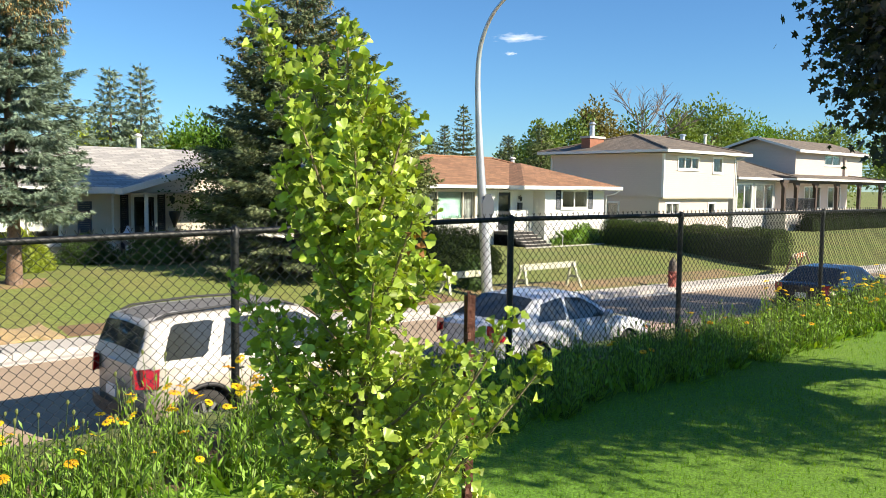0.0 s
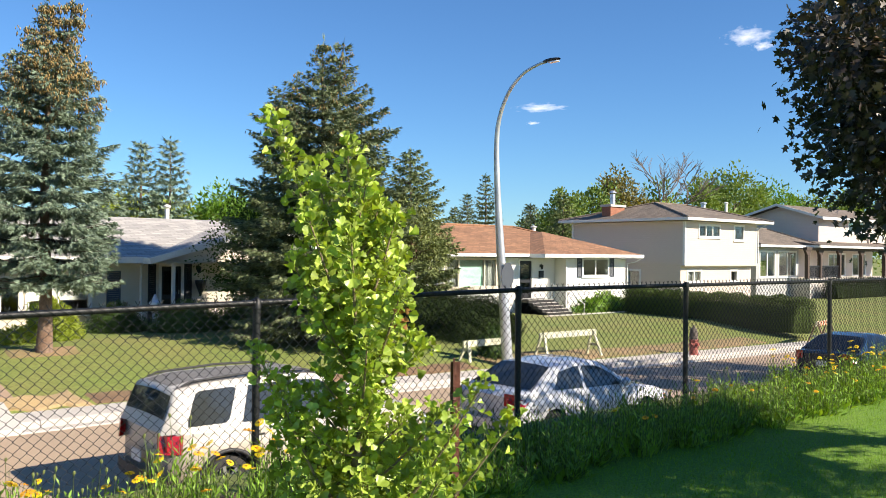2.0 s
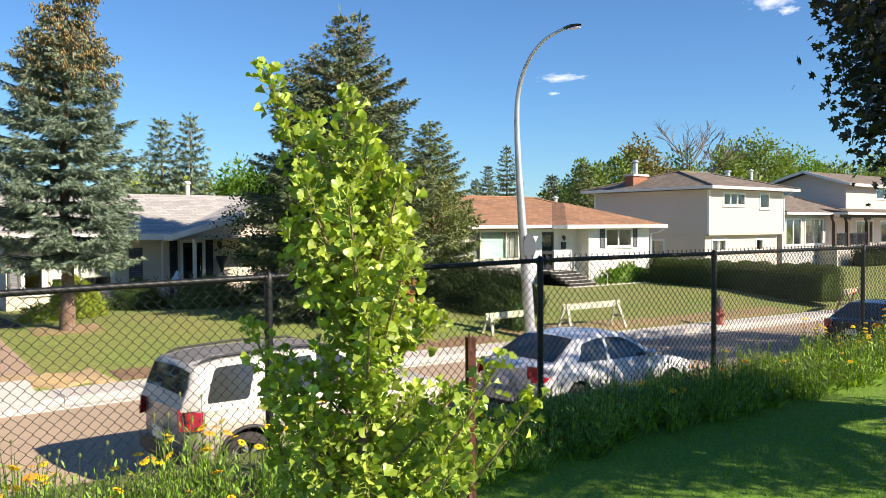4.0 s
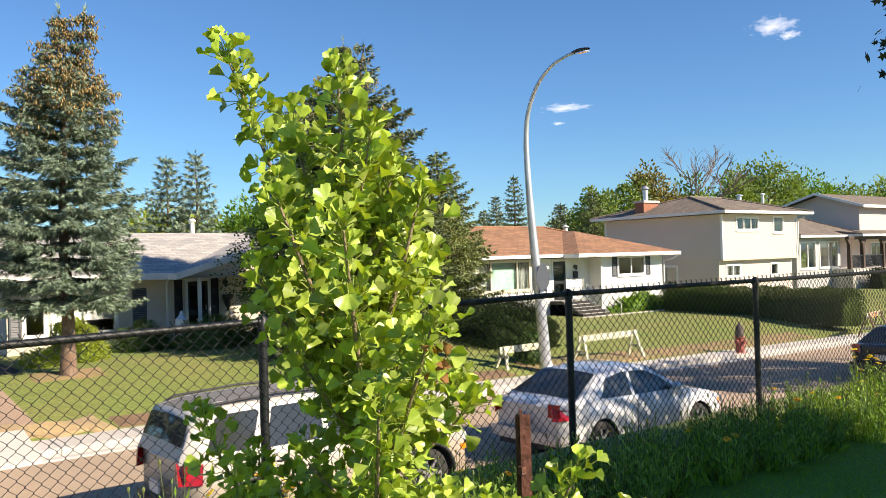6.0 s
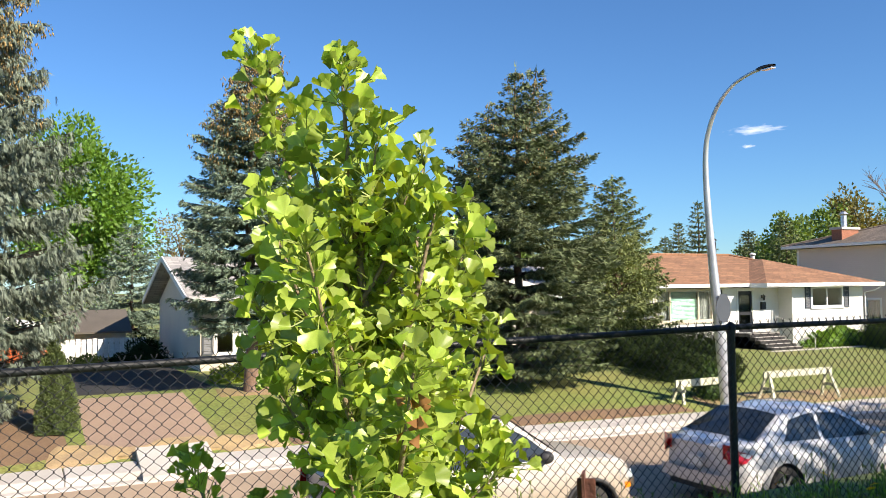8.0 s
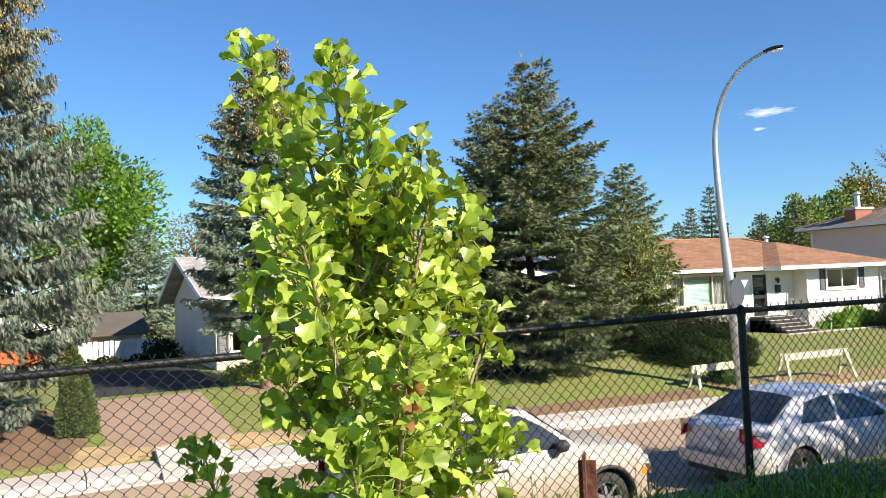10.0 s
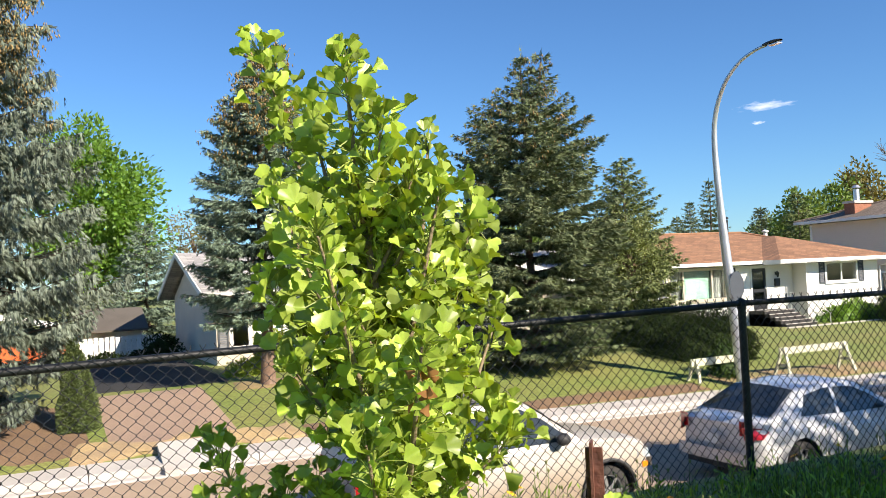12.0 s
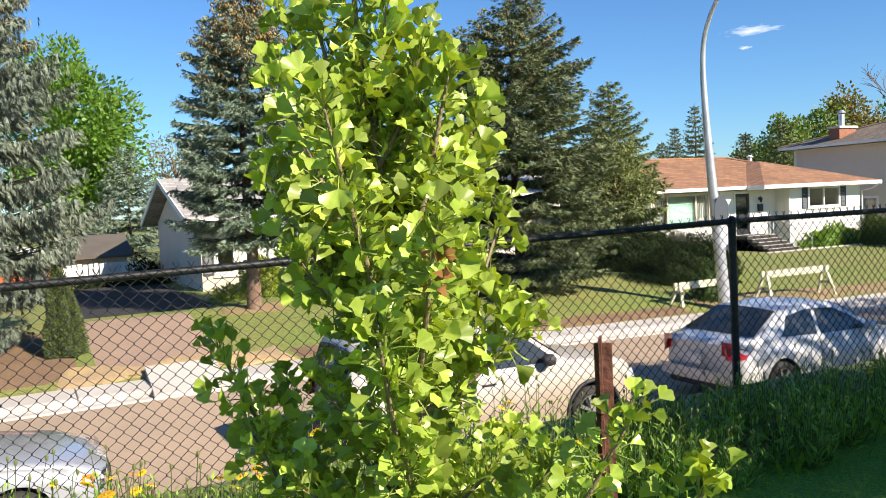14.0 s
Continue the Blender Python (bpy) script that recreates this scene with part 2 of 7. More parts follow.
def ground_z(x, y):
    s = street_z(x)
    if y < 5.0:
        return 1.75
    if y < NEAR_CURB:
        return 1.75 + (s + 0.10 - 1.75) * smooth01((y - 5.0) / (NEAR_CURB - 5.2))
    if y < FAR_WALK:
        return s - 0.12
    return s + 0.10 + (yard_z(x) - s - 0.10) * min(1.0, (y - FAR_WALK) / 5.5) ** 0.75


def steps(*spans):
    out = []
    for a, b, n in spans:
        out += [a + (b - a) * i / n for i in range(n)]
    return out + [spans[-1][1]]


gx = steps((-4000, -60, 6), (-60, -10, 5), (-10, 60, 70), (60, 100, 8), (100, 4000, 6))
gy = sorted(set(steps((-4000, -30, 6), (-30, 4, 10), (4, 9.3, 14)) + [9.31] + steps((9.32, 17.69, 3)) + [17.7, 17.72] + steps((17.72, 24, 12), (24, 60, 10), (60, 4000, 6))))
g = Mesh().grid([[(x, y, ground_z(x, y)) for x in gx] for y in gy])
ground = single("ground", g, M["lawn"], "mown grass ground with dry patches", "ground", kind="structure", smooth=True)


def sheet(name, x0, x1, y0, y1, lift, material, label, zf=ground_z, n=24, k=6, ragged=0.0, kind="structure"):
    """A thin covering that follows the ground, with an uneven outline and edges that run down into it."""
    m = Mesh()
    rows = []
    for j in range(k + 1):
        v = j / k
        row = []
        for i in range(n + 1):
            u = i / n
            x, y = x0 + (x1 - x0) * u, y0 + (y1 - y0) * v
            if ragged:
                e = noise.noise((x * 0.9, y * 0.9, 3.1)) + 0.6 * noise.noise((x * 2.7, y * 2.7, 9.4))
                y += ragged * e * (abs(v - 0.5) * 2) ** 3
                x += ragged * noise.noise((x * 0.9, y * 0.9, 7.7)) * (abs(u - 0.5) * 2) ** 3
            edge = i in (0, n) or j in (0, k)
            row.append((x, y, zf(x, y) + (-0.05 if edge else lift)))
        rows.append(row)
    return single(name, m.grid(rows), material, label, name.replace("_", " "), kind=kind, smooth=True)


def road_z(x, y):
    return street_z(x) + 0.05 * (1 - ((y - 12.9) / 3.6) ** 2) - 0.03


road = Mesh()
xs = steps((-400, -20, 4), (-20, 21, 20), (21, 60, 16), (60, 400, 6))
road.grid([[(x, y, road_z(x, y)) for x in xs] for y in steps((NEAR_CURB, FAR_GUTTER + 0.05, 8))])
single("road", road, M["asphalt"], "dusty tan asphalt road", "road", kind="structure", smooth=True)


def kerb_run(name, y0, y1, z0, z1, material, label, x0=-60.0, x1=90.0, step=1.5):
    """A run of concrete bays with joints between them."""
    root = thing(name, (0, 0, 0), label, "kerb", kind="structure")
    x = x0
    i = 0
    while x < x1 - 0.01:
        m = Mesh()
        a, b = street_z(x), street_z(x + step)
        g_ = 0.008
        p = [(x + g_, y0), (x + step - g_, y0), (x + step - g_, y1), (x + g_, y1)]
        zb = (a, b, b, a)
        lip = 0.03
        low = [(q[0], q[1], z - 0.25) for q, z in zip(p, zb)]
        mid = [(q[0], q[1], z + (z0 if k < 2 else z1) - 0.02) for k, (q, z) in enumerate(zip(p, zb))]
        top = [(q[0] + (lip if k in (0, 3) else -lip) * 0.4, q[1] + (lip if k < 2 else -lip), z + (z0 if k < 2 else z1)) for k, (q, z) in enumerate(zip(p, zb))]
        m.grid([low + low[:1], mid + mid[:1], top + top[:1]])
        m.face(*top)
        part("bay", m, material, root)
        x += step
        i += 1
    return root


kerb_run("gutter", FAR_GUTTER, FAR_GUTTER + 0.32, 0.005, 0.0, M["concrete"], "pale concrete gutter along the road", step=3.0)
kerb_run("pavement", FAR_GUTTER + 0.33, FAR_WALK, 0.13, 0.15, M["concrete"], "pale new concrete pavement with a kerb edge", x0=-30, x1=75)
kerb_run("near_kerb", NEAR_CURB - 0.16, NEAR_CURB, 0.12, 0.12, M["concrete"], "worn concrete kerb beside parked cars", step=3.0)

# ---- houses ----
def to3_for(axis, pos, sign):
    """Wall coordinates: along the wall, up, and inward from its outer face."""
    if axis == "x":
        return lambda a, z, d: (a, pos + sign * d, z)
    return lambda a, z, d: (pos + sign * d, a, z)


def wall(parent, axis, pos, sign, a0, a1, z0, z1, openings, material, thick=0.2, name="wall", label=""):
    """A wall with thickness and openings that go through it."""
    to3 = to3_for(axis, pos, sign)
    al = sorted({a0, a1, *[o[0] for o in openings], *[o[2] for o in openings]})
    zl = sorted({z0, z1, *[o[1] for o in openings], *[o[3] for o in openings]})
    na, nz = len(al) - 1, len(zl) - 1
    solid = lambda i, j: 0 <= i < na and 0 <= j < nz and not any(
        o[0] < (al[i] + al[i + 1]) / 2 < o[2] and o[1] < (zl[j] + zl[j + 1]) / 2 < o[3] for o in openings)
    m = Mesh()
    for i in range(na):
        for j in range(nz):
            if not solid(i, j):
                continue
            a, b, c, d = al[i], al[i + 1], zl[j], zl[j + 1]
            for dep in (0, thick):
                m.face(to3(a, c, dep), to3(b, c, dep), to3(b, d, dep), to3(a, d, dep))
            for di, dj, e in ((-1, 0, ((a, c), (a, d))), (1, 0, ((b, c), (b, d))), (0, -1, ((a, c), (b, c))), (0, 1, ((a, d), (b, d)))):
                if not solid(i + di, j + dj):
                    m.face(to3(*e[0], 0), to3(*e[1], 0), to3(*e[1], thick), to3(*e[0], thick))
    return part(name, m, material, parent, label)


def window(parent, axis, pos, sign, a0, z0, a1, z1, lights=(1,), frame_mat="white", behind="", trim=0.09, name="window"):
    """A framed window in an opening: casing, one pane for each light, a sill and what hangs behind."""
    to3 = to3_for(axis, pos, sign)
    bar = lambda m, a, b, c, d, e, f: m.prism([(a, c), (b, c), (b, d), (a, d)], to3, e, f)
    m = Mesh()
    corner = lambda o, z, i, y: [to3(o, z, -0.03), to3(i, y, -0.03), to3(i, y, 0.08), to3(o, z, 0.08)]
    turn = [corner(a0 - trim, z0 - trim, a0 + 0.03, z0 + 0.03), corner(a1 + trim, z0 - trim, a1 - 0.03, z0 + 0.03),
            corner(a1 + trim, z1 + trim, a1 - 0.03, z1 - 0.03), corner(a0 - trim, z1 + trim, a0 + 0.03, z1 - 0.03)]
    m.grid([*turn, turn[0]], True)
    win = part(name, m, M[frame_mat], parent)
    total, x = sum(lights), a0
    cuts = []
    for w in lights[:-1]:
        x += (a1 - a0) * w / total
        cuts.append(x)
        part("mullion", bar(Mesh(), x - 0.04, x + 0.04, z0 + 0.03, z1 - 0.03, -0.01, 0.08), M[frame_mat], win)
    edges = [a0, *cuts, a1]
    for a, b in zip(edges, edges[1:]):
        p = part("pane", bar(Mesh(), a + 0.035, b - 0.035, z0 + 0.03, z1 - 0.03, 0.04, 0.05), M["glass"], win)
        p.visible_shadow = False
    s = Mesh()
    bar(s, a0 - trim - 0.04, a1 + trim + 0.04, z0 - trim - 0.05, z0 - trim - 0.001, -0.07, 0.03)
    part("sill", s, M[frame_mat], win)
    if behind == "blind":
        n = int((z1 - z0) / 0.06)
        sl = Mesh()
        a, b = (edges[1], edges[2]) if len(edges) > 3 else (a0, a1)
        for k in range(n):
            z = z0 + (z1 - z0) * (k + 0.5) / n
            sl.face(to3(a, z - 0.028, 0.13), to3(b, z - 0.028, 0.13), to3(b, z + 0.028, 0.155), to3(a, z + 0.028, 0.155))
        part("blind", sl, M["blind"], win, "pale green slatted blind")
    if behind == "shade":
        part("roller_shade", bar(Mesh(), a0 + 0.02, a1 - 0.02, z0 + 0.35 * (z1 - z0), z1, 0.10, 0.104), M["white"], win, "white roller shade half drawn")
    if behind in ("curtain", "blind"):
        for a, b in ((edges[0], edges[1]), (edges[-2], edges[-1])):
            c = Mesh()
            pts = [(a + (b - a) * k / 24, 0.19 + 0.03 * math.sin(k * 1.9)) for k in range(25)]
            c.grid([[to3(p, z0, d) for p, d in pts], [to3(p, z1, d) for p, d in pts]])
            part("curtain", c, M["curtain"], win, "drawn grey curtain")
    return win


def shutter(parent, axis, pos, sign, a0, z0, a1, z1, material="grey_paint"):
    to3 = to3_for(axis, pos, sign)
    m = Mesh()
    bar = lambda a, b, c, d, e, f: m.prism([(a, c), (b, c), (b, d), (a, d)], to3, e, f)
    bar(a0, a0 + 0.05, z0, z1, -0.045, 0)
    bar(a1 - 0.05, a1, z0, z1, -0.045, 0)
    bar(a0 + 0.05, a1 - 0.05, z0, z0 + 0.06, -0.045, 0)
    bar(a0 + 0.05, a1 - 0.05, z1 - 0.06, z1, -0.045, 0)
    n = int((z1 - z0 - 0.12) / 0.07)
    for k in range(n):
        z = z0 + 0.06 + (z1 - z0 - 0.12) * k / n
        m.face(to3(a0 + 0.05, z, -0.035), to3(a1 - 0.05, z, -0.035), to3(a1 - 0.05, z + 0.066, -0.01), to3(a0 + 0.05, z + 0.066, -0.01))
    return part("shutter", m, M[material], parent, "dark louvred shutter")


def hip_roof(parent, x0, x1, y0, y1, z, rx0, rx1, ry, rz, material, fascia="white", label=""):
    """A hipped roof (or a gable, where the ridge runs to an end) with fascia boards and a soffit."""
    e = [(x0, y0, z), (x1, y0, z), (x1, y1, z), (x0, y1, z)]
    a, b = (rx0, ry, rz), (rx1, ry, rz)
    m = Mesh()
    m.face(e[0], e[1], b, a)
    m.face(e[2], e[3], a, b)
    m.face(e[1], e[2], b)
    m.face(e[3], e[0], a)
    roof = part("roof", m, material, parent, label)
    f = Mesh()
    h, w = 0.15, 0.03
    f.box(x0 - 0.02, y0 - w, z - h, x1 + 0.02, y0, z + 0.015)
    f.box(x0 - 0.02, y1, z - h, x1 + 0.02, y1 + w, z + 0.015)
    f.box(x0 - w, y0, z - h, x0, y1, z + 0.015)
    f.box(x1, y0, z - h, x1 + w, y1, z + 0.015)
    part("fascia", f, M[fascia], parent)
    s = Mesh().box(x0, y0, z - h + 0.02, x1, y1, z - h + 0.05)
    part("soffit", s, M[fascia], parent)
    cap = Mesh()
    for p, q in ((e[0], a), (e[1], b), (e[2], b), (e[3], a), (a, b)):
        if (Vector(p) - Vector(q)).length > 0.1:
            cap.tube([Vector(p) + Vector((0, 0, 0.02)), Vector(q) + Vector((0, 0, 0.02))], 0.07, 6)
    part("ridge_cap", cap, material, roof)
    return roof


def cap_pipe(name, at, h, r, label, material="steel"):
    """A vent pipe with a cap, standing on a roof."""
    m = Mesh()
    x, y, z = at
    m.tube([(x, y, z - 0.5), (x, y, z + h)], r, 10)
    m.tube([(x, y, z + h + 0.04), (x, y, z + h + 0.1), (x, y, z + h + 0.16)], [r * 1.6, r * 1.6, r * 0.5], 10)
    root = thing(name, (x, y, z), label, "vent pipe")
    part("pipe", m, M[material], root, smooth=False)
    return root


def lantern(parent, x, y, z):
    m = Mesh()
    m.box(x - 0.05, y - 0.02, z - 0.08, x + 0.05, y, z + 0.08)
    m.tube([(x, y - 0.02, z + 0.05), (x, y - 0.12, z + 0.12), (x, y - 0.14, z + 0.06)], 0.012, 6)
    m.tube([(x, y - 0.14, z + 0.07), (x, y - 0.14, z + 0.02), (x, y - 0.14, z - 0.14), (x, y - 0.14, z - 0.2)], [0.03, 0.09, 0.06, 0.02], 6)
    return part("wall_lantern", m, M["dark_metal"], parent, "black metal wall lantern")


def front_door(parent, a0, a1, z0, z1, pos, frame_mat="white", door_mat="black_paint"):
    m = Mesh()
    m.box(a0 - 0.1, pos - 0.03, z0, a0, pos + 0.1, z1 + 0.1)
    m.box(a1, pos - 0.03, z0, a1 + 0.1, pos + 0.1, z1 + 0.1)
    m.box(a0, pos - 0.03, z1, a1, pos + 0.1, z1 + 0.1)
    d = part("door", m, M[frame_mat], parent)
    s = Mesh()
    w = a1 - a0
    s.box(a0, pos + 0.02, z0, a0 + 0.12 * w, pos + 0.07, z1)
    s.box(a1 - 0.12 * w, pos + 0.02, z0, a1, pos + 0.07, z1)
    for u, v in ((0.0, 0.14), (0.42, 0.5), (0.92, 1.0)):
        s.box(a0 + 0.12 * w, pos + 0.02, z0 + (z1 - z0) * u, a1 - 0.12 * w, pos + 0.07, z0 + (z1 - z0) * v)
    part("door_leaf", s, M[door_mat], d)
    g_ = Mesh().box(a0 + 0.1 * w, pos + 0.04, z0 + 0.1, a1 - 0.1 * w, pos + 0.05, z1 - 0.1)
    part("pane", g_, M["glass"], d)
    part("back", Mesh().box(a0, pos + 0.14, z0, a1, pos + 0.17, z1), M["black_paint"], d)
    part("door_handle", Mesh().tube([(a1 - 0.09, pos - 0.05, z0 + 0.98), (a1 - 0.09, pos - 0.05, z0 + 1.14)], 0.012, 6), M["steel"], d)
    return d


# the brown-roofed bungalow
h2 = thing("house", (31, 35.5, 0.25), "white bungalow with an orange-brown shingle roof and dark shutters", "house")
F2, W2, B2 = 31.57, 30.7, 0.05
wall(h2, "x", F2, 1, 22.0, 35.05, B2, 3.15, [(27.2, 1.66, 30.6, 3.05), (32.3, 0.98, 33.22, 3.0)], M["white_side"])
wall(h2, "x", W2, 1, 35.05, 40.2, B2, 3.15, [(36.42, 2.2, 38.6, 3.1)], M["white_side"])
wall(h2, "y", 35.05, 1, W2 + 0.2, F2, B2, 3.15, [], M["white_side"])
wall(h2, "y", 40.2, -1, W2 + 0.2, 40.0, B2, 3.15, [(34.0, 1.7, 35.0, 2.8)], M["white_side"])
wall(h2, "y", 22.0, 1, F2 + 0.2, 40.0, B2, 3.15, [], M["white_side"])
wall(h2, "x", 40.0, -1, 22.2, 40.0, B2, 3.15, [], M["white_side"])
window(h2, "x", F2, 1, 27.2, 1.66, 30.6, 3.05, (1, 2.1, 1), "tan_trim", "blind")
window(h2, "x", W2, 1, 36.42, 2.2, 38.6, 3.1, (1, 1), "white", "")
window(h2, "y", 40.2, -1, 34.0, 1.7, 35.0, 2.8)
shutter(h2, "x", F2, 1, 26.55, 1.6, 27.0, 3.1)
shutter(h2, "x", F2, 1, 30.8, 1.6, 31.25, 3.1)
shutter(h2, "x", W2, 1, 35.92, 2.1, 36.3, 3.16)
shutter(h2, "x", W2, 1, 38.72, 2.1, 39.1, 3.16)
front_door(h2, 32.3, 33.22, 0.98, 3.0, F2)
lantern(h2, 33.9, F2, 2.72)
part("mailbox", Mesh().box(33.78, F2 - 0.12, 2.08, 34.06, F2, 2.46), M["black_paint"], h2, "black wall mailbox")
hip_roof(h2, 21.4, 40.8, 30.97, 40.6, 3.36, 26.3, 36.0, 35.8, 4.95, M["roof_brown"])
wing = Mesh()
P = dict(a=(32.5, 29.9, 3.36), b=(40.83, 29.9, 3.36), c=(36.66, 34.05, 4.68), d=(36.66, 37.0, 4.68), e=(32.5, 36.2, 3.40), f=(40.83, 36.2, 3.40))
wing.face(P["a"], P["b"], P["c"]).face(P["e"], P["a"], P["c"], P["d"]).face(P["b"], P["f"], P["d"], P["c"])
part("roof", wing, M["roof_brown"], h2)
wf = Mesh().box(32.48, 29.87, 3.22, 40.85, 29.9, 3.375).box(32.47, 29.9, 3.16, 32.5, 30.96, 3.375).box(40.83, 29.9, 3.16, 40.86, 30.96, 3.375).box(32.5, 29.9, 3.18, 40.83, 30.96, 3.21)
part("fascia", wf, M["white"], h2)
part("downspout", Mesh().beam((34.98, 30.66, 3.15), (34.98, 30.66, 0.4), 0.07, 0.06), M["white"], h2)
part("downspout", Mesh().tube([(40.6, 29.95, 3.12), (40.45, 30.2, 2.95), (40.26, 30.62, 2.85), (40.26, 30.62, 0.4)], 0.035, 6), M["white"], h2)
porch2 = thing("front_steps", (32.8, 30.6, 0.2), "concrete front steps below the door, riser shade put into the dark colour", "steps")
for k in range(5):
    step = part("step", Mesh().box(32.0, 29.3 + 0.32 * k, 0.0, 34.0, F2 - 0.01, 0.24 + 0.145 * (k + 1)), M["shaded_concrete"], porch2, bevel=0.012)
    # pale edge strips stand for the light treads between the dark risers
    part("nosing", Mesh().box(31.99, 29.28 + 0.32 * k, 0.222 + 0.145 * (k + 1), 34.01, 29.32 + 0.32 * k, 0.247 + 0.145 * (k + 1)), M["concrete"], step)
rail2 = thing("handrail", (34.6, 29.6, 0.3), "low white metal handrail beside the steps", "handrail")
part("rail", Mesh().tube([(34.6, 29.0, 0.75), (34.6, 30.2, 1.35), (34.6, 31.4, 1.75)], 0.025, 6), M["white"], rail2)
for y_, z_ in ((29.05, 0.75), (30.2, 1.35), (31.35, 1.75)):
    part("baluster", Mesh().tube([(34.6, y_, 0.2), (34.6, y_, z_)], 0.02, 6), M["white"], rail2)
cap_pipe("vent_pipe", (35.6, 36.4, 5.0), 0.75, 0.06, "dark plumbing vent pipe on a brown roof", "dark_metal")
cap_pipe("vent_pipe", (37.6, 35.6, 4.75), 0.18, 0.12, "low white roof vent", "white")

# the two-storey cream house
h3 = thing("house", (48, 33.6, -0.1), "two-storey cream house with a grey-brown hipped roof", "house")
X0, X1, F3, K3 = 43.9, 52.1, 29.2, 38.0
wall(h3, "x", F3, 1, X0, X1, 2.8, 5.45, [(45.4, 4.55, 47.65, 5.22), (49.4, 4.4, 50.45, 5.28)], M["cream_side"])
wall(h3, "x", F3 + 0.35, 1, X0 + 0.1, X1 - 0.1, -0.3, 2.72, [(44.75, 1.8, 46.15, 2.42), (49.55, 1.75, 50.3, 2.4)], M["cream_side"])
part("overhang", Mesh().box(X0, F3 - 0.02, 2.72, X1, F3 + 0.5, 2.8), M["tan_trim"], h3)
wall(h3, "y", X0, 1, F3 + 0.2, K3, 2.8, 5.45, [], M["cream_side"])
wall(h3, "y", X0 + 0.1, 1, F3 + 0.55, K3, -0.3, 2.8, [(32.5, 0.2, 33.4, 2.4)], M["cream_side"])
wall(h3, "y", X1, -1, F3 + 0.2, K3, 2.8, 5.45, [], M["cream_side"])
wall(h3, "y", X1 - 0.1, -1, F3 + 0.55, K3, -0.3, 2.8, [], M["cream_side"])
wall(h3, "x", K3, -1, X0 + 0.2, X1 - 0.2, -0.3, 5.45, [], M["cream_side"])
part("corner_board", Mesh().box(X0 - 0.03, F3 - 0.03, 2.8, X0 + 0.1, F3 + 0.12, 5.4), M["white"], h3)
part("corner_board", Mesh().box(X1 - 0.1, F3 - 0.03, 2.8, X1 + 0.03, F3 + 0.12, 5.4), M["white"], h3)
part("corner_board", Mesh().box(X0 - 0.03, K3 - 0.12, 0.0, X0 + 0.1, K3 + 0.03, 5.4), M["white"], h3)
window(h3, "x", F3, 1, 45.4, 4.55, 47.65, 5.22, (1, 1, 1))
window(h3, "x", F3, 1, 49.4, 4.4, 50.45, 5.28)
window(h3, "x", F3 + 0.35, 1, 44.75, 1.8, 46.15, 2.42, (1, 1), "white", "curtain")
window(h3, "x", F3 + 0.35, 1, 49.55, 1.75, 50.3, 2.4)
window(h3, "y", X0 + 0.1, 1, 32.5, 0.2, 33.4, 2.4, (1,), "white", "curtain", name="side_door")
hip_roof(h3, X0 - 0.65, X1 + 0.95, F3 - 0.65, K3 + 0.65, 5.62, 47.0, 50.6, 33.6, 6.8, M["roof_dark"])
part("downspout", Mesh().tube([(X1 + 0.3, F3 - 0.5, 5.4), (X1 + 0.08, F3 - 0.06, 5.15), (X1 + 0.05, F3 - 0.06, 2.9)], 0.04, 6), M["white"], h3)
chim = thing("chimney", (44.9, 35.3, 5.6), "red brick chimney with a metal flue and white cap", "chimney")
part("brick_shaft", Mesh().box(44.05, 34.9, 5.72, 45.5, 35.6, 6.50), M["brick"], chim)
part("cap", Mesh().box(43.97, 34.82, 6.50, 45.58, 35.68, 6.64), M["concrete"], chim)
part("flue", Mesh().tube([(44.7, 35.25, 6.4), (44.7, 35.25, 7.35)], 0.17, 10).tube([(44.7, 35.25, 7.42), (44.7, 35.25, 7.58)], [0.27, 0.12], 10), M["steel"], chim)
cap_pipe("vent_pipe", (53.0, 33.8, 6.55), 0.45, 0.16, "short galvanised roof vent with a cap")
cap_pipe("vent_pipe", (56.6, 34.2, 6.2), 1.0, 0.1, "tall white vent pipe", "white")

# the house with a covered porch beyond
h4 = thing("house", (68, 38, 0.3), "grey and cream split-level house with a covered porch", "house")
wall(h4, "x", 32.0, 1, 57.0, 63.2, -0.3, 4.0, [(57.5, 1.9, 59.6, 3.7), (60.2, 1.9, 62.8, 3.7)], M["grey_side"])
wall(h4, "y", 57.0, 1, 32.2, 40, -0.3, 4.0, [], M["grey_side"])
wall(h4, "x", 33.6, 1, 63.2, 80.0, -0.3, 4.0, [(65.0, 1.6, 66.2, 3.5), (71.5, 1.8, 74.5, 3.6), (76, 1.8, 78.5, 3.6)], M["cream_side"])
wall(h4, "y", 80.0, -1, 33.8, 43.6, -0.3, 6.3, [], M["cream_side"])
window(h4, "x", 32.0, 1, 57.5, 1.9, 59.6, 3.7, (1, 1))
window(h4, "x", 32.0, 1, 60.2, 1.9, 62.8, 3.7, (1, 1))
window(h4, "x", 33.6, 1, 65.0, 1.6, 66.2, 3.5)
window(h4, "x", 33.6, 1, 71.5, 1.8, 74.5, 3.6, (1, 1, 1))
window(h4, "x", 33.6, 1, 76, 1.8, 78.5, 3.6, (1, 1))
hip_roof(h4, 56.4, 66.0, 31.3, 41.0, 4.2, 58.5, 66.0, 36.2, 5.6, M["roof_dark"])
hip_roof(h4, 63.0, 81.0, 30.2, 37.5, 4.22, 64.0, 81.0, 37.0, 5.0, M["roof_dark"])
M["porch_wood"] = mat("dark_brown_porch_wood", (0.07, 0.045, 0.032), 0.7, 0.2, 20, 2)
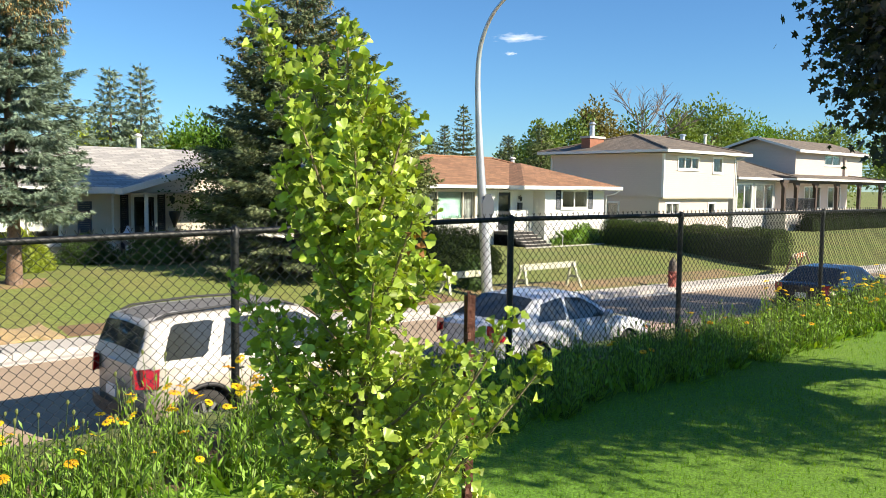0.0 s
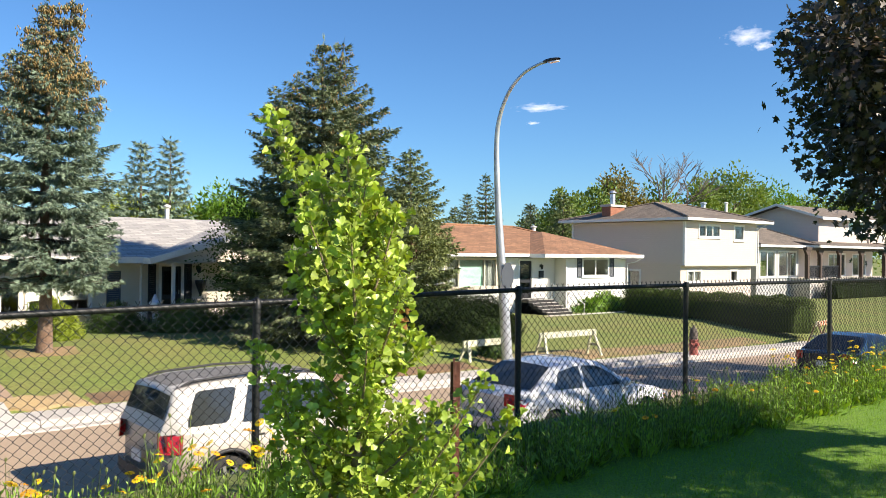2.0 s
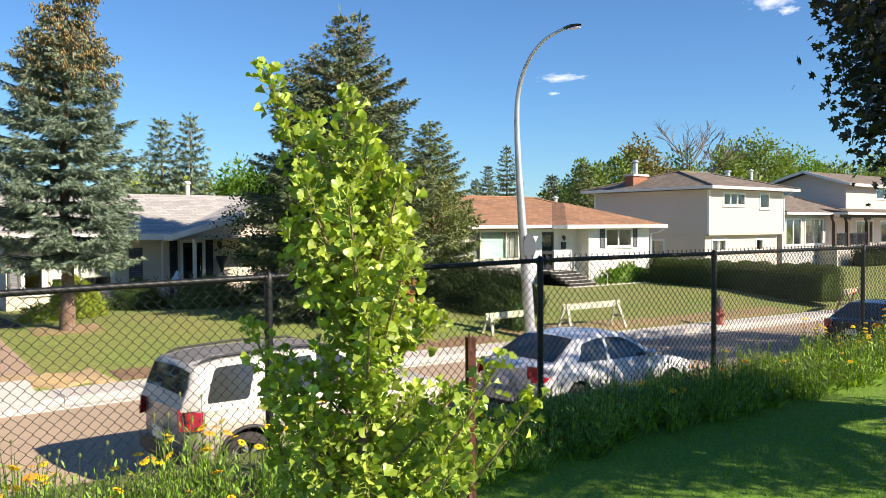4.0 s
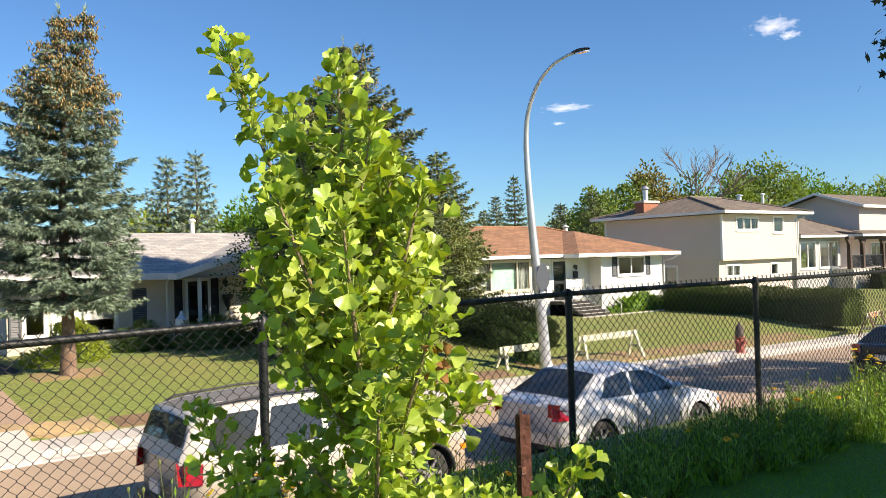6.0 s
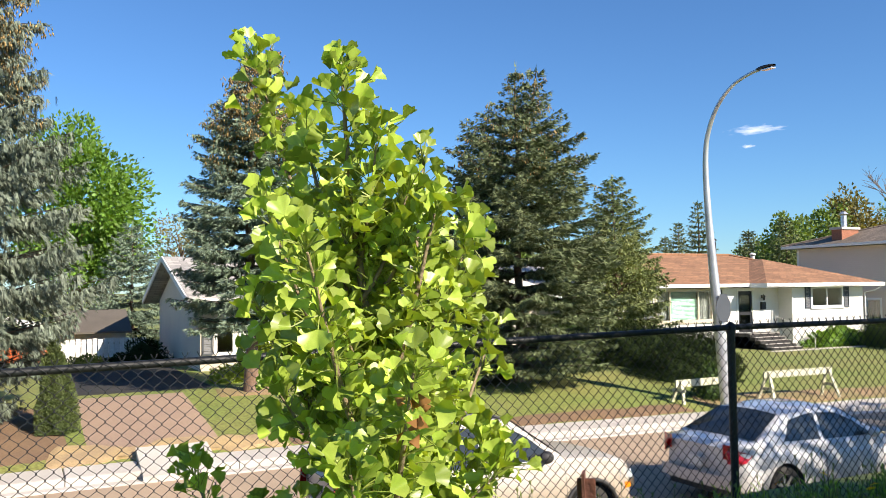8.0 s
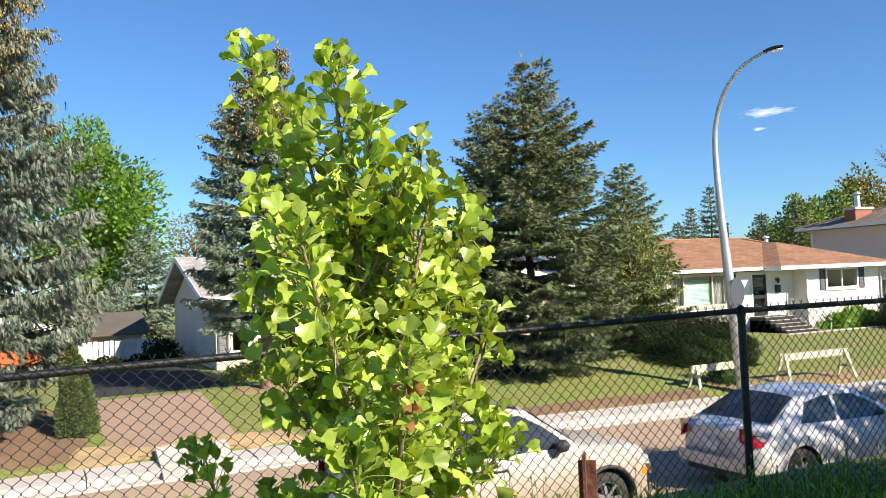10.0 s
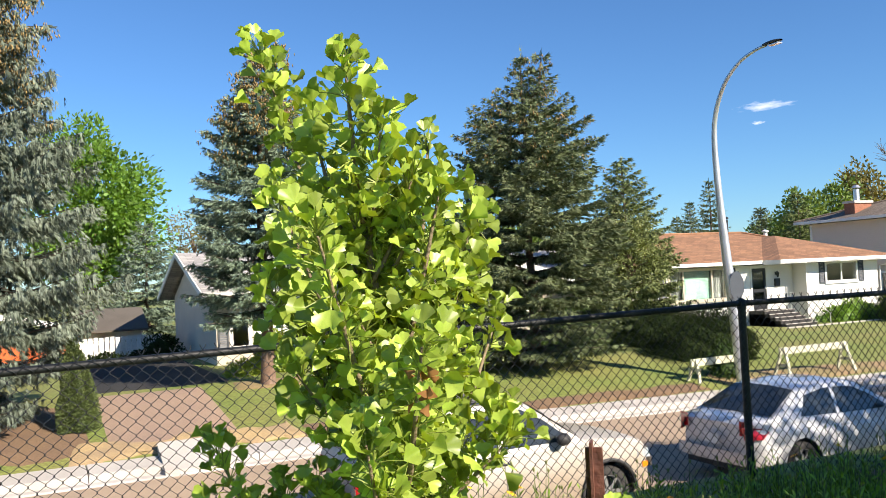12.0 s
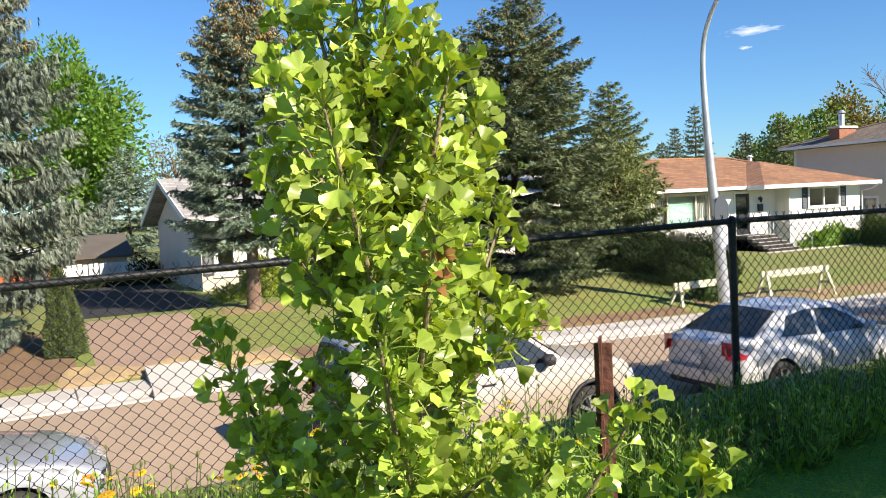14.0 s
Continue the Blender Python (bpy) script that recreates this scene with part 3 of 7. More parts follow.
for x_ in (62.1, 64.1, 67.3, 71.2, 75.6, 80.2):
    post = part("porch_post", Mesh().box(x_, 30.7, 1.6, x_ + 0.26, 30.96, 3.6), M["porch_wood"], h4)
    part("bracket", Mesh().prism([(x_ - 0.35, 3.9), (x_ + 0.61, 3.9), (x_ + 0.26, 3.45), (x_, 3.45)], to3_for("x", 30.72, 1), 0, 0.2), M["porch_wood"], post)
part("porch_beam", Mesh().box(61.9, 30.68, 3.85, 81.0, 30.98, 4.08), M["porch_wood"], h4)
part("porch_floor", Mesh().box(62.0, 30.5, -0.3, 81.0, 33.58, 1.7), M["concrete"], h4)
for x_ in range(34):
    part("baluster", Mesh().box(62.4 + 0.145 * x_, 30.8, 1.8, 62.45 + 0.145 * x_, 30.84, 2.62), M["black_paint"], h4)
part("rail", Mesh().box(62.36, 30.77, 2.62, 67.3, 30.87, 2.70).box(62.36, 30.78, 1.78, 67.3, 30.86, 1.83), M["black_paint"], h4)
wall(h4, "x", 34.0, 1, 70.5, 84.0, 4.4, 6.7, [(76.0, 5.6, 79.2, 6.45)], M["cream_side"])
wall(h4, "y", 70.5, 1, 34.2, 40.8, 3.0, 6.7, [], M["cream_side"])
window(h4, "x", 34.0, 1, 76.0, 5.6, 79.2, 6.45, (1, 1))
gab = Mesh().prism([(34.0, 6.7), (40.8, 6.7), (37.4, 7.68)], to3_for("y", 70.5, 1), 0, 0.2)
part("gable_wall", gab, M["cream_side"], h4)
r4 = Mesh()
for s0, s1 in (((33.3, 6.55), (37.4, 7.76)), ((37.4, 7.76), (41.5, 6.55))):
    r4.prism([s0, s1, (s1[0], s1[1] + 0.14), (s0[0], s0[1] + 0.14)], to3_for("y", 69.8, 1), 0, 15)
part("roof", r4, M["roof_dark"], h4)
part("fascia", Mesh().box(69.76, 33.26, 6.48, 84.9, 33.3, 6.72).beam((69.78, 33.3, 6.62), (69.78, 37.4, 7.84), 0.04, 0.2).beam((69.78, 41.5, 6.62), (69.78, 37.4, 7.84), 0.04, 0.2), M["white"], h4)

# the grey-roofed bungalow
h1 = thing("house", (12, 32, 0.75), "beige bungalow with a light grey shingle roof and front porch gable", "house")
F1, L1, R1, K1, B1 = 28.3, 5.95, 21.0, 37.0, 0.55
wall(h1, "x", F1, 1, L1, R1, B1, 3.0, [(6.45, 1.35, 7.0, 2.42), (7.25, 1.35, 9.1, 2.42), (11.5, 0.85, 12.2, 2.8), (15.5, 1.4, 17.5, 2.6)], M["stucco"])
wall(h1, "y", L1, 1, F1 + 0.2, K1, B1, 3.0, [], M["stucco"])
wall(h1, "y", R1, -1, F1 + 0.2, K1, B1, 3.0, [], M["stucco"])
wall(h1, "x", K1, -1, L1 + 0.2, R1 - 0.2, B1, 3.0, [], M["stucco"])
part("gable_wall", Mesh().prism([(F1 + 0.002, 3.002), (K1 - 0.002, 3.002), (32.8, 4.42)], to3_for("y", L1 + 0.004, 1), 0, 0.2), M["stucco"], h1)
part("gable_wall", Mesh().prism([(F1 + 0.002, 3.002), (K1 - 0.002, 3.002), (32.8, 4.42)], to3_for("y", R1 - 0.004, -1), 0, 0.2), M["stucco"], h1)
roof1 = Mesh()
roof1.prism([(27.55, 2.98), (32.8, 4.50), (32.8, 4.62), (27.55, 3.12)], to3_for("y", 5.45, 1), 0, 16.1)
roof1.prism([(32.8, 4.50), (38.0, 2.86), (38.0, 3.0), (32.8, 4.62)], to3_for("y", 5.45, 1), 0, 16.1)
part("roof", roof1, M["roof_grey"], h1)
part("fascia", Mesh().box(5.42, 27.50, 2.92, 10.7, 27.545, 3.13).beam((5.42, 27.55, 3.04), (5.42, 32.8, 4.56), 0.05, 0.18).beam((5.42, 38.0, 2.93), (5.42, 32.8, 4.56), 0.05, 0.18), M["white"], h1)
part("soffit", Mesh().box(5.46, 27.56, 2.92, 10.7, 28.29, 2.95), M["white"], h1)
pr = Mesh()
pr.face((10.6, 26.8, 3.08), (14.6, 26.8, 4.2), (14.6, 32.4, 4.2), (10.6, 29.5, 3.08)).face((14.6, 26.8, 4.2), (18.6, 26.8, 3.08), (18.6, 29.5, 3.08), (14.6, 32.4, 4.2))
part("roof", pr, M["roof_grey"], h1, "porch gable of grey shingles")
part("fascia", Mesh().beam((10.5, 26.77, 3.0), (14.6, 26.77, 4.14), 0.05, 0.2).beam((18.7, 26.77, 3.0), (14.6, 26.77, 4.14), 0.05, 0.2).box(10.55, 26.8, 2.9, 10.6, 28.2, 3.1), M["white"], h1)
part("gable_wall", Mesh().prism([(10.8, 2.98), (18.4, 2.98), (14.6, 4.06)], to3_for("x", 27.2, 1), 0, 0.1), M["stucco"], h1)
part("soffit", Mesh().box(10.6, 26.8, 2.93, 18.6, 28.29, 2.96), M["tan_trim"], h1)
window(h1, "x", F1, 1, 6.45, 1.35, 7.0, 2.42)
window(h1, "x", F1, 1, 7.25, 1.35, 9.1, 2.42, (1, 1), "white", "shade")
window(h1, "x", F1, 1, 15.5, 1.4, 17.5, 2.6, (1, 1), "white", "curtain")
shutter(h1, "x", F1, 1, 6.0, 1.3, 6.33, 2.46)
shutter(h1, "x", F1, 1, 9.65, 0.95, 10.1, 2.66)
shutter(h1, "x", F1, 1, 11.03, 0.85, 11.3, 2.88, "black_paint")
shutter(h1, "x", F1, 1, 12.32, 0.85, 12.58, 2.88, "black_paint")
front_door(h1, 11.5, 12.2, 0.85, 2.8, F1, "white", "black_paint")
lantern(h1, 12.8, F1, 2.75)
part("downspout", Mesh().tube([(10.75, 27.9, 2.95), (10.75, 28.2, 2.8), (10.75, 28.2, 0.7)], 0.04, 6), M["white"], h1)
part("porch_post", Mesh().box(11.35, 27.0, 0.6, 11.45, 27.1, 2.93), M["white"], h1)
basket = thing("hanging_planter", (12.85, 28.1, 2.1), "dark wall planter with a pointed base", "planter")
part("bowl", Mesh().tube([(12.85, 28.12, 2.32), (12.85, 28.12, 2.2), (12.85, 28.12, 1.95), (12.85, 28.12, 1.75)], [0.2, 0.19, 0.1, 0.02], 10), M["dark_metal"], basket)
birdbath = thing("garden_urn", (10.45, 26.2, 0.8), "weathered grey stone urn on a pedestal", "garden urn")
part("pedestal", Mesh().tube([(10.45, 26.2, 0.6), (10.45, 26.2, 0.75), (10.45, 26.2, 0.8), (10.45, 26.2, 1.35)], [0.2, 0.2, 0.1, 0.08], 12), M["steel"], birdbath)
part("bowl", Mesh().tube([(10.45, 26.2, 1.35), (10.45, 26.2, 1.5), (10.45, 26.2, 1.7), (10.45, 26.2, 1.78), (10.45, 26.2, 1.95)], [0.08, 0.2, 0.19, 0.1, 0.03], 12), M["steel"], birdbath)
cap_pipe("vent_pipe", (13.7, 33.2, 4.45), 0.6, 0.09, "white flue pipe on a grey roof", "white")
cap_pipe("vent_pipe", (10.2, 32.0, 4.3), 0.25, 0.22, "low round roof vent", "white")

# yard fence and sheds behind
M["board_white"] = mat("weathered_white_boards", (0.70, 0.70, 0.69), 0.75, 0.12, 20, 2, each=0.12)
pf = thing("picket_fence", (3.6, 34.7, 0.8), "weathered white board fence", "fence")
for k in range(15):
    x_ = 2.3 + 0.19 * k
    part("board", Mesh().box(x_, 34.68 + 0.03 * (k % 2), 0.88, x_ + 0.15, 34.70 + 0.03 * (k % 2), 1.62 + 0.015 * (k % 3)), M["board_white"], pf)
for z_ in (1.0, 1.42):
    part("rail", Mesh().box(2.3, 34.735, z_, 5.1, 34.78, z_ + 0.08), M["wood"], pf)
for x_ in (2.32, 3.65, 5.0):
    part("post", Mesh().box(x_, 34.78, 0.5, x_ + 0.1, 34.88, 1.6), M["wood"], pf)
shed = thing("garage", (3.0, 40, 0.8), "white garage with a dark low roof", "garage")
part("wall", Mesh().box(2.3, 38.0, 0.5, 4.75, 41.5, 1.82), M["white"], shed)
M["siding_brown"] = mat("grey_brown_siding", (0.11, 0.095, 0.08), 0.85, 0.12, 30, 1.5)
part("roof", Mesh().prism([(37.5, 1.78), (39.8, 2.62), (42.0, 1.78), (42.0, 1.70), (37.5, 1.70)], to3_for("y", 2.1, 1), 0, 2.85), M["siding_brown"], shed)
shed2 = thing("garden_shed", (0.6, 36, 0.8), "orange shed under a white eave", "shed")
part("wall", Mesh().box(-0.8, 35.5, 0.5, 1.75, 38.0, 2.0), M["orange"], shed2)
part("roof", Mesh().prism([(-1.2, 2.65), (2.15, 1.9), (2.15, 2.05), (-1.2, 2.8)], to3_for("x", 35.1, 1), 0, 3.2), M["white"], shed2)

# driveway, sand, path and ramp
sheet("driveway", 1.75, 4.75, 18.2, 23.2, 0.03, M["drive"], "brown exposed-aggregate driveway", n=8, k=14)
sheet("parking_pad", 1.75, 5.7, 22.95, 34.0, 0.034, M["asphalt_shaded"], "asphalt pad behind the driveway, deep shade put into its dark colour", n=8, k=14)
sheet("sand_apron", 1.3, 6.0, FAR_WALK + 0.02, 18.75, 0.045, M["sand"], "yellow sand where paving is missing", ragged=0.75, n=48, k=12)
sheet("soil_strip", 5.8, 17.0, FAR_WALK + 0.02, 18.5, 0.02, M["soil"], "bare brown soil along the pavement", ragged=0.4, n=40, k=6)
sheet("soil_patch", 17.5, 33.5, FAR_WALK + 0.02, 19.3, 0.02, M["mulch"], "bare brown soil along the pavement", ragged=0.5, n=40, k=6)
sheet("soil_ring", 5.2, 7.1, 22.0, 23.2, 0.02, M["mulch"], "mulch round a spruce trunk", ragged=0.3, n=12, k=8)
sheet("soil_bed", -4.5, 1.75, FAR_WALK + 0.3, 22.5, 0.02, M["soil"], "dark bare soil under a huge spruce", ragged=0.5, n=30, k=14)
sheet("garden_path", 31.0, 40.0, 28.5, 29.1, 0.03, M["concrete"], "pale concrete path to the steps", n=12, k=4)
ramp = Mesh()
ramp.grid([[(2.75, 16.45, 0.0), (2.75, 16.45, 0.08), (2.80, 18.0, 0.34), (2.80, 18.0, 0.0)], [(4.1, 16.45, 0.0), (4.1, 16.45, 0.08), (4.15, 18.0, 0.34), (4.15, 18.0, 0.0)]])
ramp.face((2.75, 16.45, 0.0), (2.75, 16.45, 0.08), (2.80, 18.0, 0.34), (2.80, 18.0, 0.0)).face((4.1, 16.45, 0.0), (4.1, 16.45, 0.08), (4.15, 18.0, 0.34), (4.15, 18.0, 0.0))
single("kerb_ramp", ramp, M["concrete"], "pale concrete kerb ramp at the driveway", "ramp")

# ---- chain-link fence ----
FENCE_Y = 4.72
M["fence_black"] = mat("black_vinyl_coat", (0.011, 0.012, 0.013), 0.48, 0.15, 40, spec=0.35)
POSTS = [-7.22, -4.78, -2.34, 0.10, 2.54, 4.98, 7.42, 10.57, 13.0, 15.45, 17.9, 20.3, 22.8, 25.2]


def rail_z(x):
    """The rail climbs a little along the bed."""
    return 2.96 + 0.04 * max(0.0, min(1.0, x / 2.54)) + 0.035 * max(0.0, min(1.0, (x - 2.54) / 2.44))


fence = thing("chain_link_fence", (0, FENCE_Y, 1.75), "black vinyl-coated chain-link fence behind a flower bed", "fence")
for x_ in POSTS:
    t_ = rail_z(x_)
    p = Mesh().tube([(x_, FENCE_Y, 1.4), (x_, FENCE_Y, t_ - 0.02)], 0.026, 12)
    post = part("post", p, M["fence_black"], fence, smooth=True)
    c = Mesh().tube([(x_, FENCE_Y, t_ - 0.04), (x_, FENCE_Y, t_ + 0.015), (x_, FENCE_Y, t_ + 0.035)], [0.031, 0.031, 0.012], 12)
    c.tube([(x_ - 0.03, FENCE_Y, t_), (x_ + 0.03, FENCE_Y, t_)], 0.026, 10)
    part("post_cap", c, M["fence_black"], post, smooth=True)
    for z_ in (1.95, 2.3, 2.65):
        part("tie", Mesh().tube([(x_, FENCE_Y, z_ - 0.012), (x_, FENCE_Y, z_ + 0.012)], 0.029, 10), M["fence_black"], post)
for a, b in zip(POSTS, POSTS[1:]):
    part("top_rail", Mesh().tube([(a, FENCE_Y, rail_z(a)), (b, FENCE_Y, rail_z(b))], 0.0195, 10), M["fence_black"], fence, smooth=True)


def chain_mesh(x0, x1, z0, rows, pitch=0.071, wire=0.0031):
    """Woven wire: each strand zigzags up and hooks its neighbours; the ends stand up above the rail as twisted barbs."""
    verts, faces = [], []
    n = rows
    k = 0
    x = x0
    while x < x1:
        side = 1 if k % 2 else -1
        rings = []
        for i in range(n + 1):
            s = side if i % 2 else -side
            px = x + s * (pitch / 4 + 0.001)
            step = (rail_z(x) + 0.022 - z0) / n
            pz = z0 + step * i
            py = FENCE_Y - 0.028
            for e in ((0,) if i in (0, n) or x > 9 else (-0.11, 0.11)):
                rings.append((px, py + s * 0.003 + e * 0.02 * side, pz + e * step))
        top = rings[-1]
        rings.append((top[0] + side * 0.008 * (1 if n % 2 else -1), top[1], top[2] + 0.011))
        rings.append((top[0] + side * 0.014 * (1 if n % 2 else -1), top[1] + 0.004, top[2] + 0.026))
        base = len(verts)
        for px, py, pz in rings:
            for q in range(3):
                a = 2.0944 * q + 0.4
                verts.append((px + wire * math.cos(a), py + wire * math.sin(a), pz))
        for i in range(len(rings) - 1):
            for q in range(3):
                a, b = base + i * 3 + q, base + i * 3 + (q + 1) % 3
                faces.append((a, b, b + 3, a + 3))
        x += pitch / 2
        k += 1
    return np.array(verts), np.array(faces)


v, f = chain_mesh(-3.6, 21.0, 1.78, 36)
v -= np.array([0, FENCE_Y, 1.75])
net = new("wire_mesh", np_mesh("wire_mesh", v, f, M["fence_black"]))
net.parent = fence
tagged(net, "woven black wire with twisted barbs along the top", kind="stuff")

# ---- plants ----
RNG = np.random.default_rng(7)


def unit(v):
    return v / np.maximum(np.linalg.norm(v, axis=-1, keepdims=True), 1e-9)


def foliage(name, color, rough=0.6, tint=None, trans=0.3, island=0.35, each=0.0, spec=0.35):
    return mat(name, color, rough, 0.12, 30, 0.6, tint=tint, tint_amount=0.7, translucent=trans, island=island, each=each, spec=spec)


M["spruce_blue"] = foliage("blue_green_needles", (0.200, 0.262, 0.185), 0.6, (0.130, 0.180, 0.120), 0.04, 0.5, spec=0.2)
M["spruce_dark"] = foliage("dark_green_needles", (0.150, 0.180, 0.088), 0.6, (0.100, 0.135, 0.062), 0.04, 0.5, spec=0.2)
M["spruce_olive"] = foliage("olive_needles", (0.165, 0.198, 0.074), 0.6, (0.112, 0.150, 0.054), 0.04, 0.5, spec=0.2)
M["spruce_grey"] = foliage("grey_green_needles", (0.158, 0.190, 0.140), 0.65, (0.100, 0.128, 0.092), 0.04, 0.5)
M["juniper"] = foliage("olive_juniper_sprays", (0.247, 0.285, 0.109), 0.6, (0.161, 0.209, 0.0713), 0.2, 0.4)
M["cones"] = mat("tan_cones", (0.30, 0.205, 0.075), 0.8, 0.3, 30, 2, island=0.4)
M["bark"] = mat("rough_brown_bark", (0.168, 0.105, 0.0714), 0.95, 0.4, 18, 3, 0.9, tint=(0.227, 0.16, 0.118), tint_amount=0.8)
M["twig"] = mat("brown_twigs", (0.084, 0.0588, 0.042), 0.9, 0.3, 20)
M["dead_wood"] = mat("bleached_dead_wood", (0.21, 0.16, 0.122), 0.9, 0.3, 10)
M["leaf_green"] = foliage("fresh_green_leaves", (0.151, 0.281, 0.0408), 0.5, (0.105, 0.197, 0.0327), 0.35, 0.35)
M["leaf_yellow"] = foliage("yellow_green_leaves", (0.311, 0.373, 0.0518), 0.5, (0.228, 0.311, 0.0415), 0.35, 0.3)
M["leaf_dark"] = foliage("dark_shrub_leaves", (0.06, 0.104, 0.0272), 0.6, (0.0384, 0.072, 0.02), 0.2, 0.4, spec=0.15)
M["hedge_green"] = foliage("olive_hedge_leaves", (0.080, 0.118, 0.030), 0.65, (0.056, 0.084, 0.022), 0.08, 0.35, spec=0.12)
M["leaf_mid"] = foliage("green_shrub_leaves", (0.085, 0.145, 0.034), 0.55, (0.060, 0.105, 0.025), 0.2, 0.4, spec=0.2)
M["cedar"] = foliage("olive_cedar_sprays", (0.104, 0.138, 0.0414), 0.6, (0.0691, 0.1, 0.0311), 0.15, 0.4)
M["yew"] = foliage("dark_yew_needles", (0.018, 0.029, 0.010), 0.8, (0.028, 0.040, 0.012), 0.04, 0.4, spec=0.05)
M["leaf_far"] = foliage("distant_green_leaves", (0.179, 0.254, 0.0648), 0.6, (0.124, 0.195, 0.054), 0.3, 0.3)
M["leaf_brown"] = foliage("brownish_leaves", (0.218, 0.199, 0.0745), 0.6, (0.159, 0.139, 0.0596), 0.3, 0.3)
M["maple"] = foliage("purple_green_maple_leaves", (0.046, 0.058, 0.044), 0.4, (0.072, 0.040, 0.044), 0.22, 0.45)
M["ginkgo_dry"] = foliage("dry_orange_leaves", (0.302, 0.144, 0.0432), 0.7, None, 0.3, 0.2)
M["ginkgo_bark"] = mat("pale_ginkgo_bark", (0.227, 0.168, 0.101), 0.8, 0.25, 120, 8, 0.4)
M["bed_leaf"] = foliage("flower_bed_leaves", (0.19, 0.335, 0.04), 0.5, (0.27, 0.39, 0.055), 0.3, 0.3, 0.2)
M["bed_stem"] = foliage("flower_stems", (0.101, 0.144, 0.0432), 0.6, None, 0.2, 0.2)
M["petal"] = foliage("yellow_petals", (0.90, 0.66, 0.012), 0.6, (0.88, 0.50, 0.01), 0.3, 0.15)
M["petal_orange"] = foliage("orange_yellow_petals", (0.86, 0.42, 0.012), 0.6, (0.84, 0.30, 0.01), 0.3, 0.15)
M["petal_mid"] = foliage("orange_flower_centre", (0.62, 0.27, 0.015), 0.8, None, 0.1, 0.2)
M["bud"] = foliage("green_seed_heads", (0.158, 0.18, 0.0576), 0.8, None, 0.1, 0.3)
M["grass"] = foliage("lawn_grass_blades", (0.13, 0.285, 0.010), 0.55, (0.20, 0.33, 0.02), 0.4, 0.35)

LEAF = (np.array([[0, 0, 0], [0.45, 0.28, 0.06], [1.0, 0, -0.05], [0.45, -0.28, 0.06]]), np.array([[0, 1, 2, 3]]))


def tuft():
    """A spray of needled twigs along +x: three slim blades from one base, broadest a little way out."""
    v, f = [], []
    for yaw, pitch, ln in ((0.0, 0.05, 1.0), (0.34, -0.10, 0.80), (-0.34, 0.02, 0.80)):
        c, s_ = math.cos(yaw), math.sin(yaw)
        k = len(v)
        for q, w in ((0.05, 0.085), (1.0, 0.0), (0.05, -0.085)):
            v.append((q * ln * c - w * s_, q * ln * s_ + w * c, q * ln * pitch))
        f.append((k, k + 1, k + 2))
    return np.array(v), np.array(f)


TUFT = tuft()


def crown_part(name, v, f, material, root, origin, label="", kind="stuff", smooth=False):
    ob = new(name, np_mesh(name, v - np.array(origin), f, material, smooth))
    ob.parent = root
    return tagged(ob, label, kind=kind)


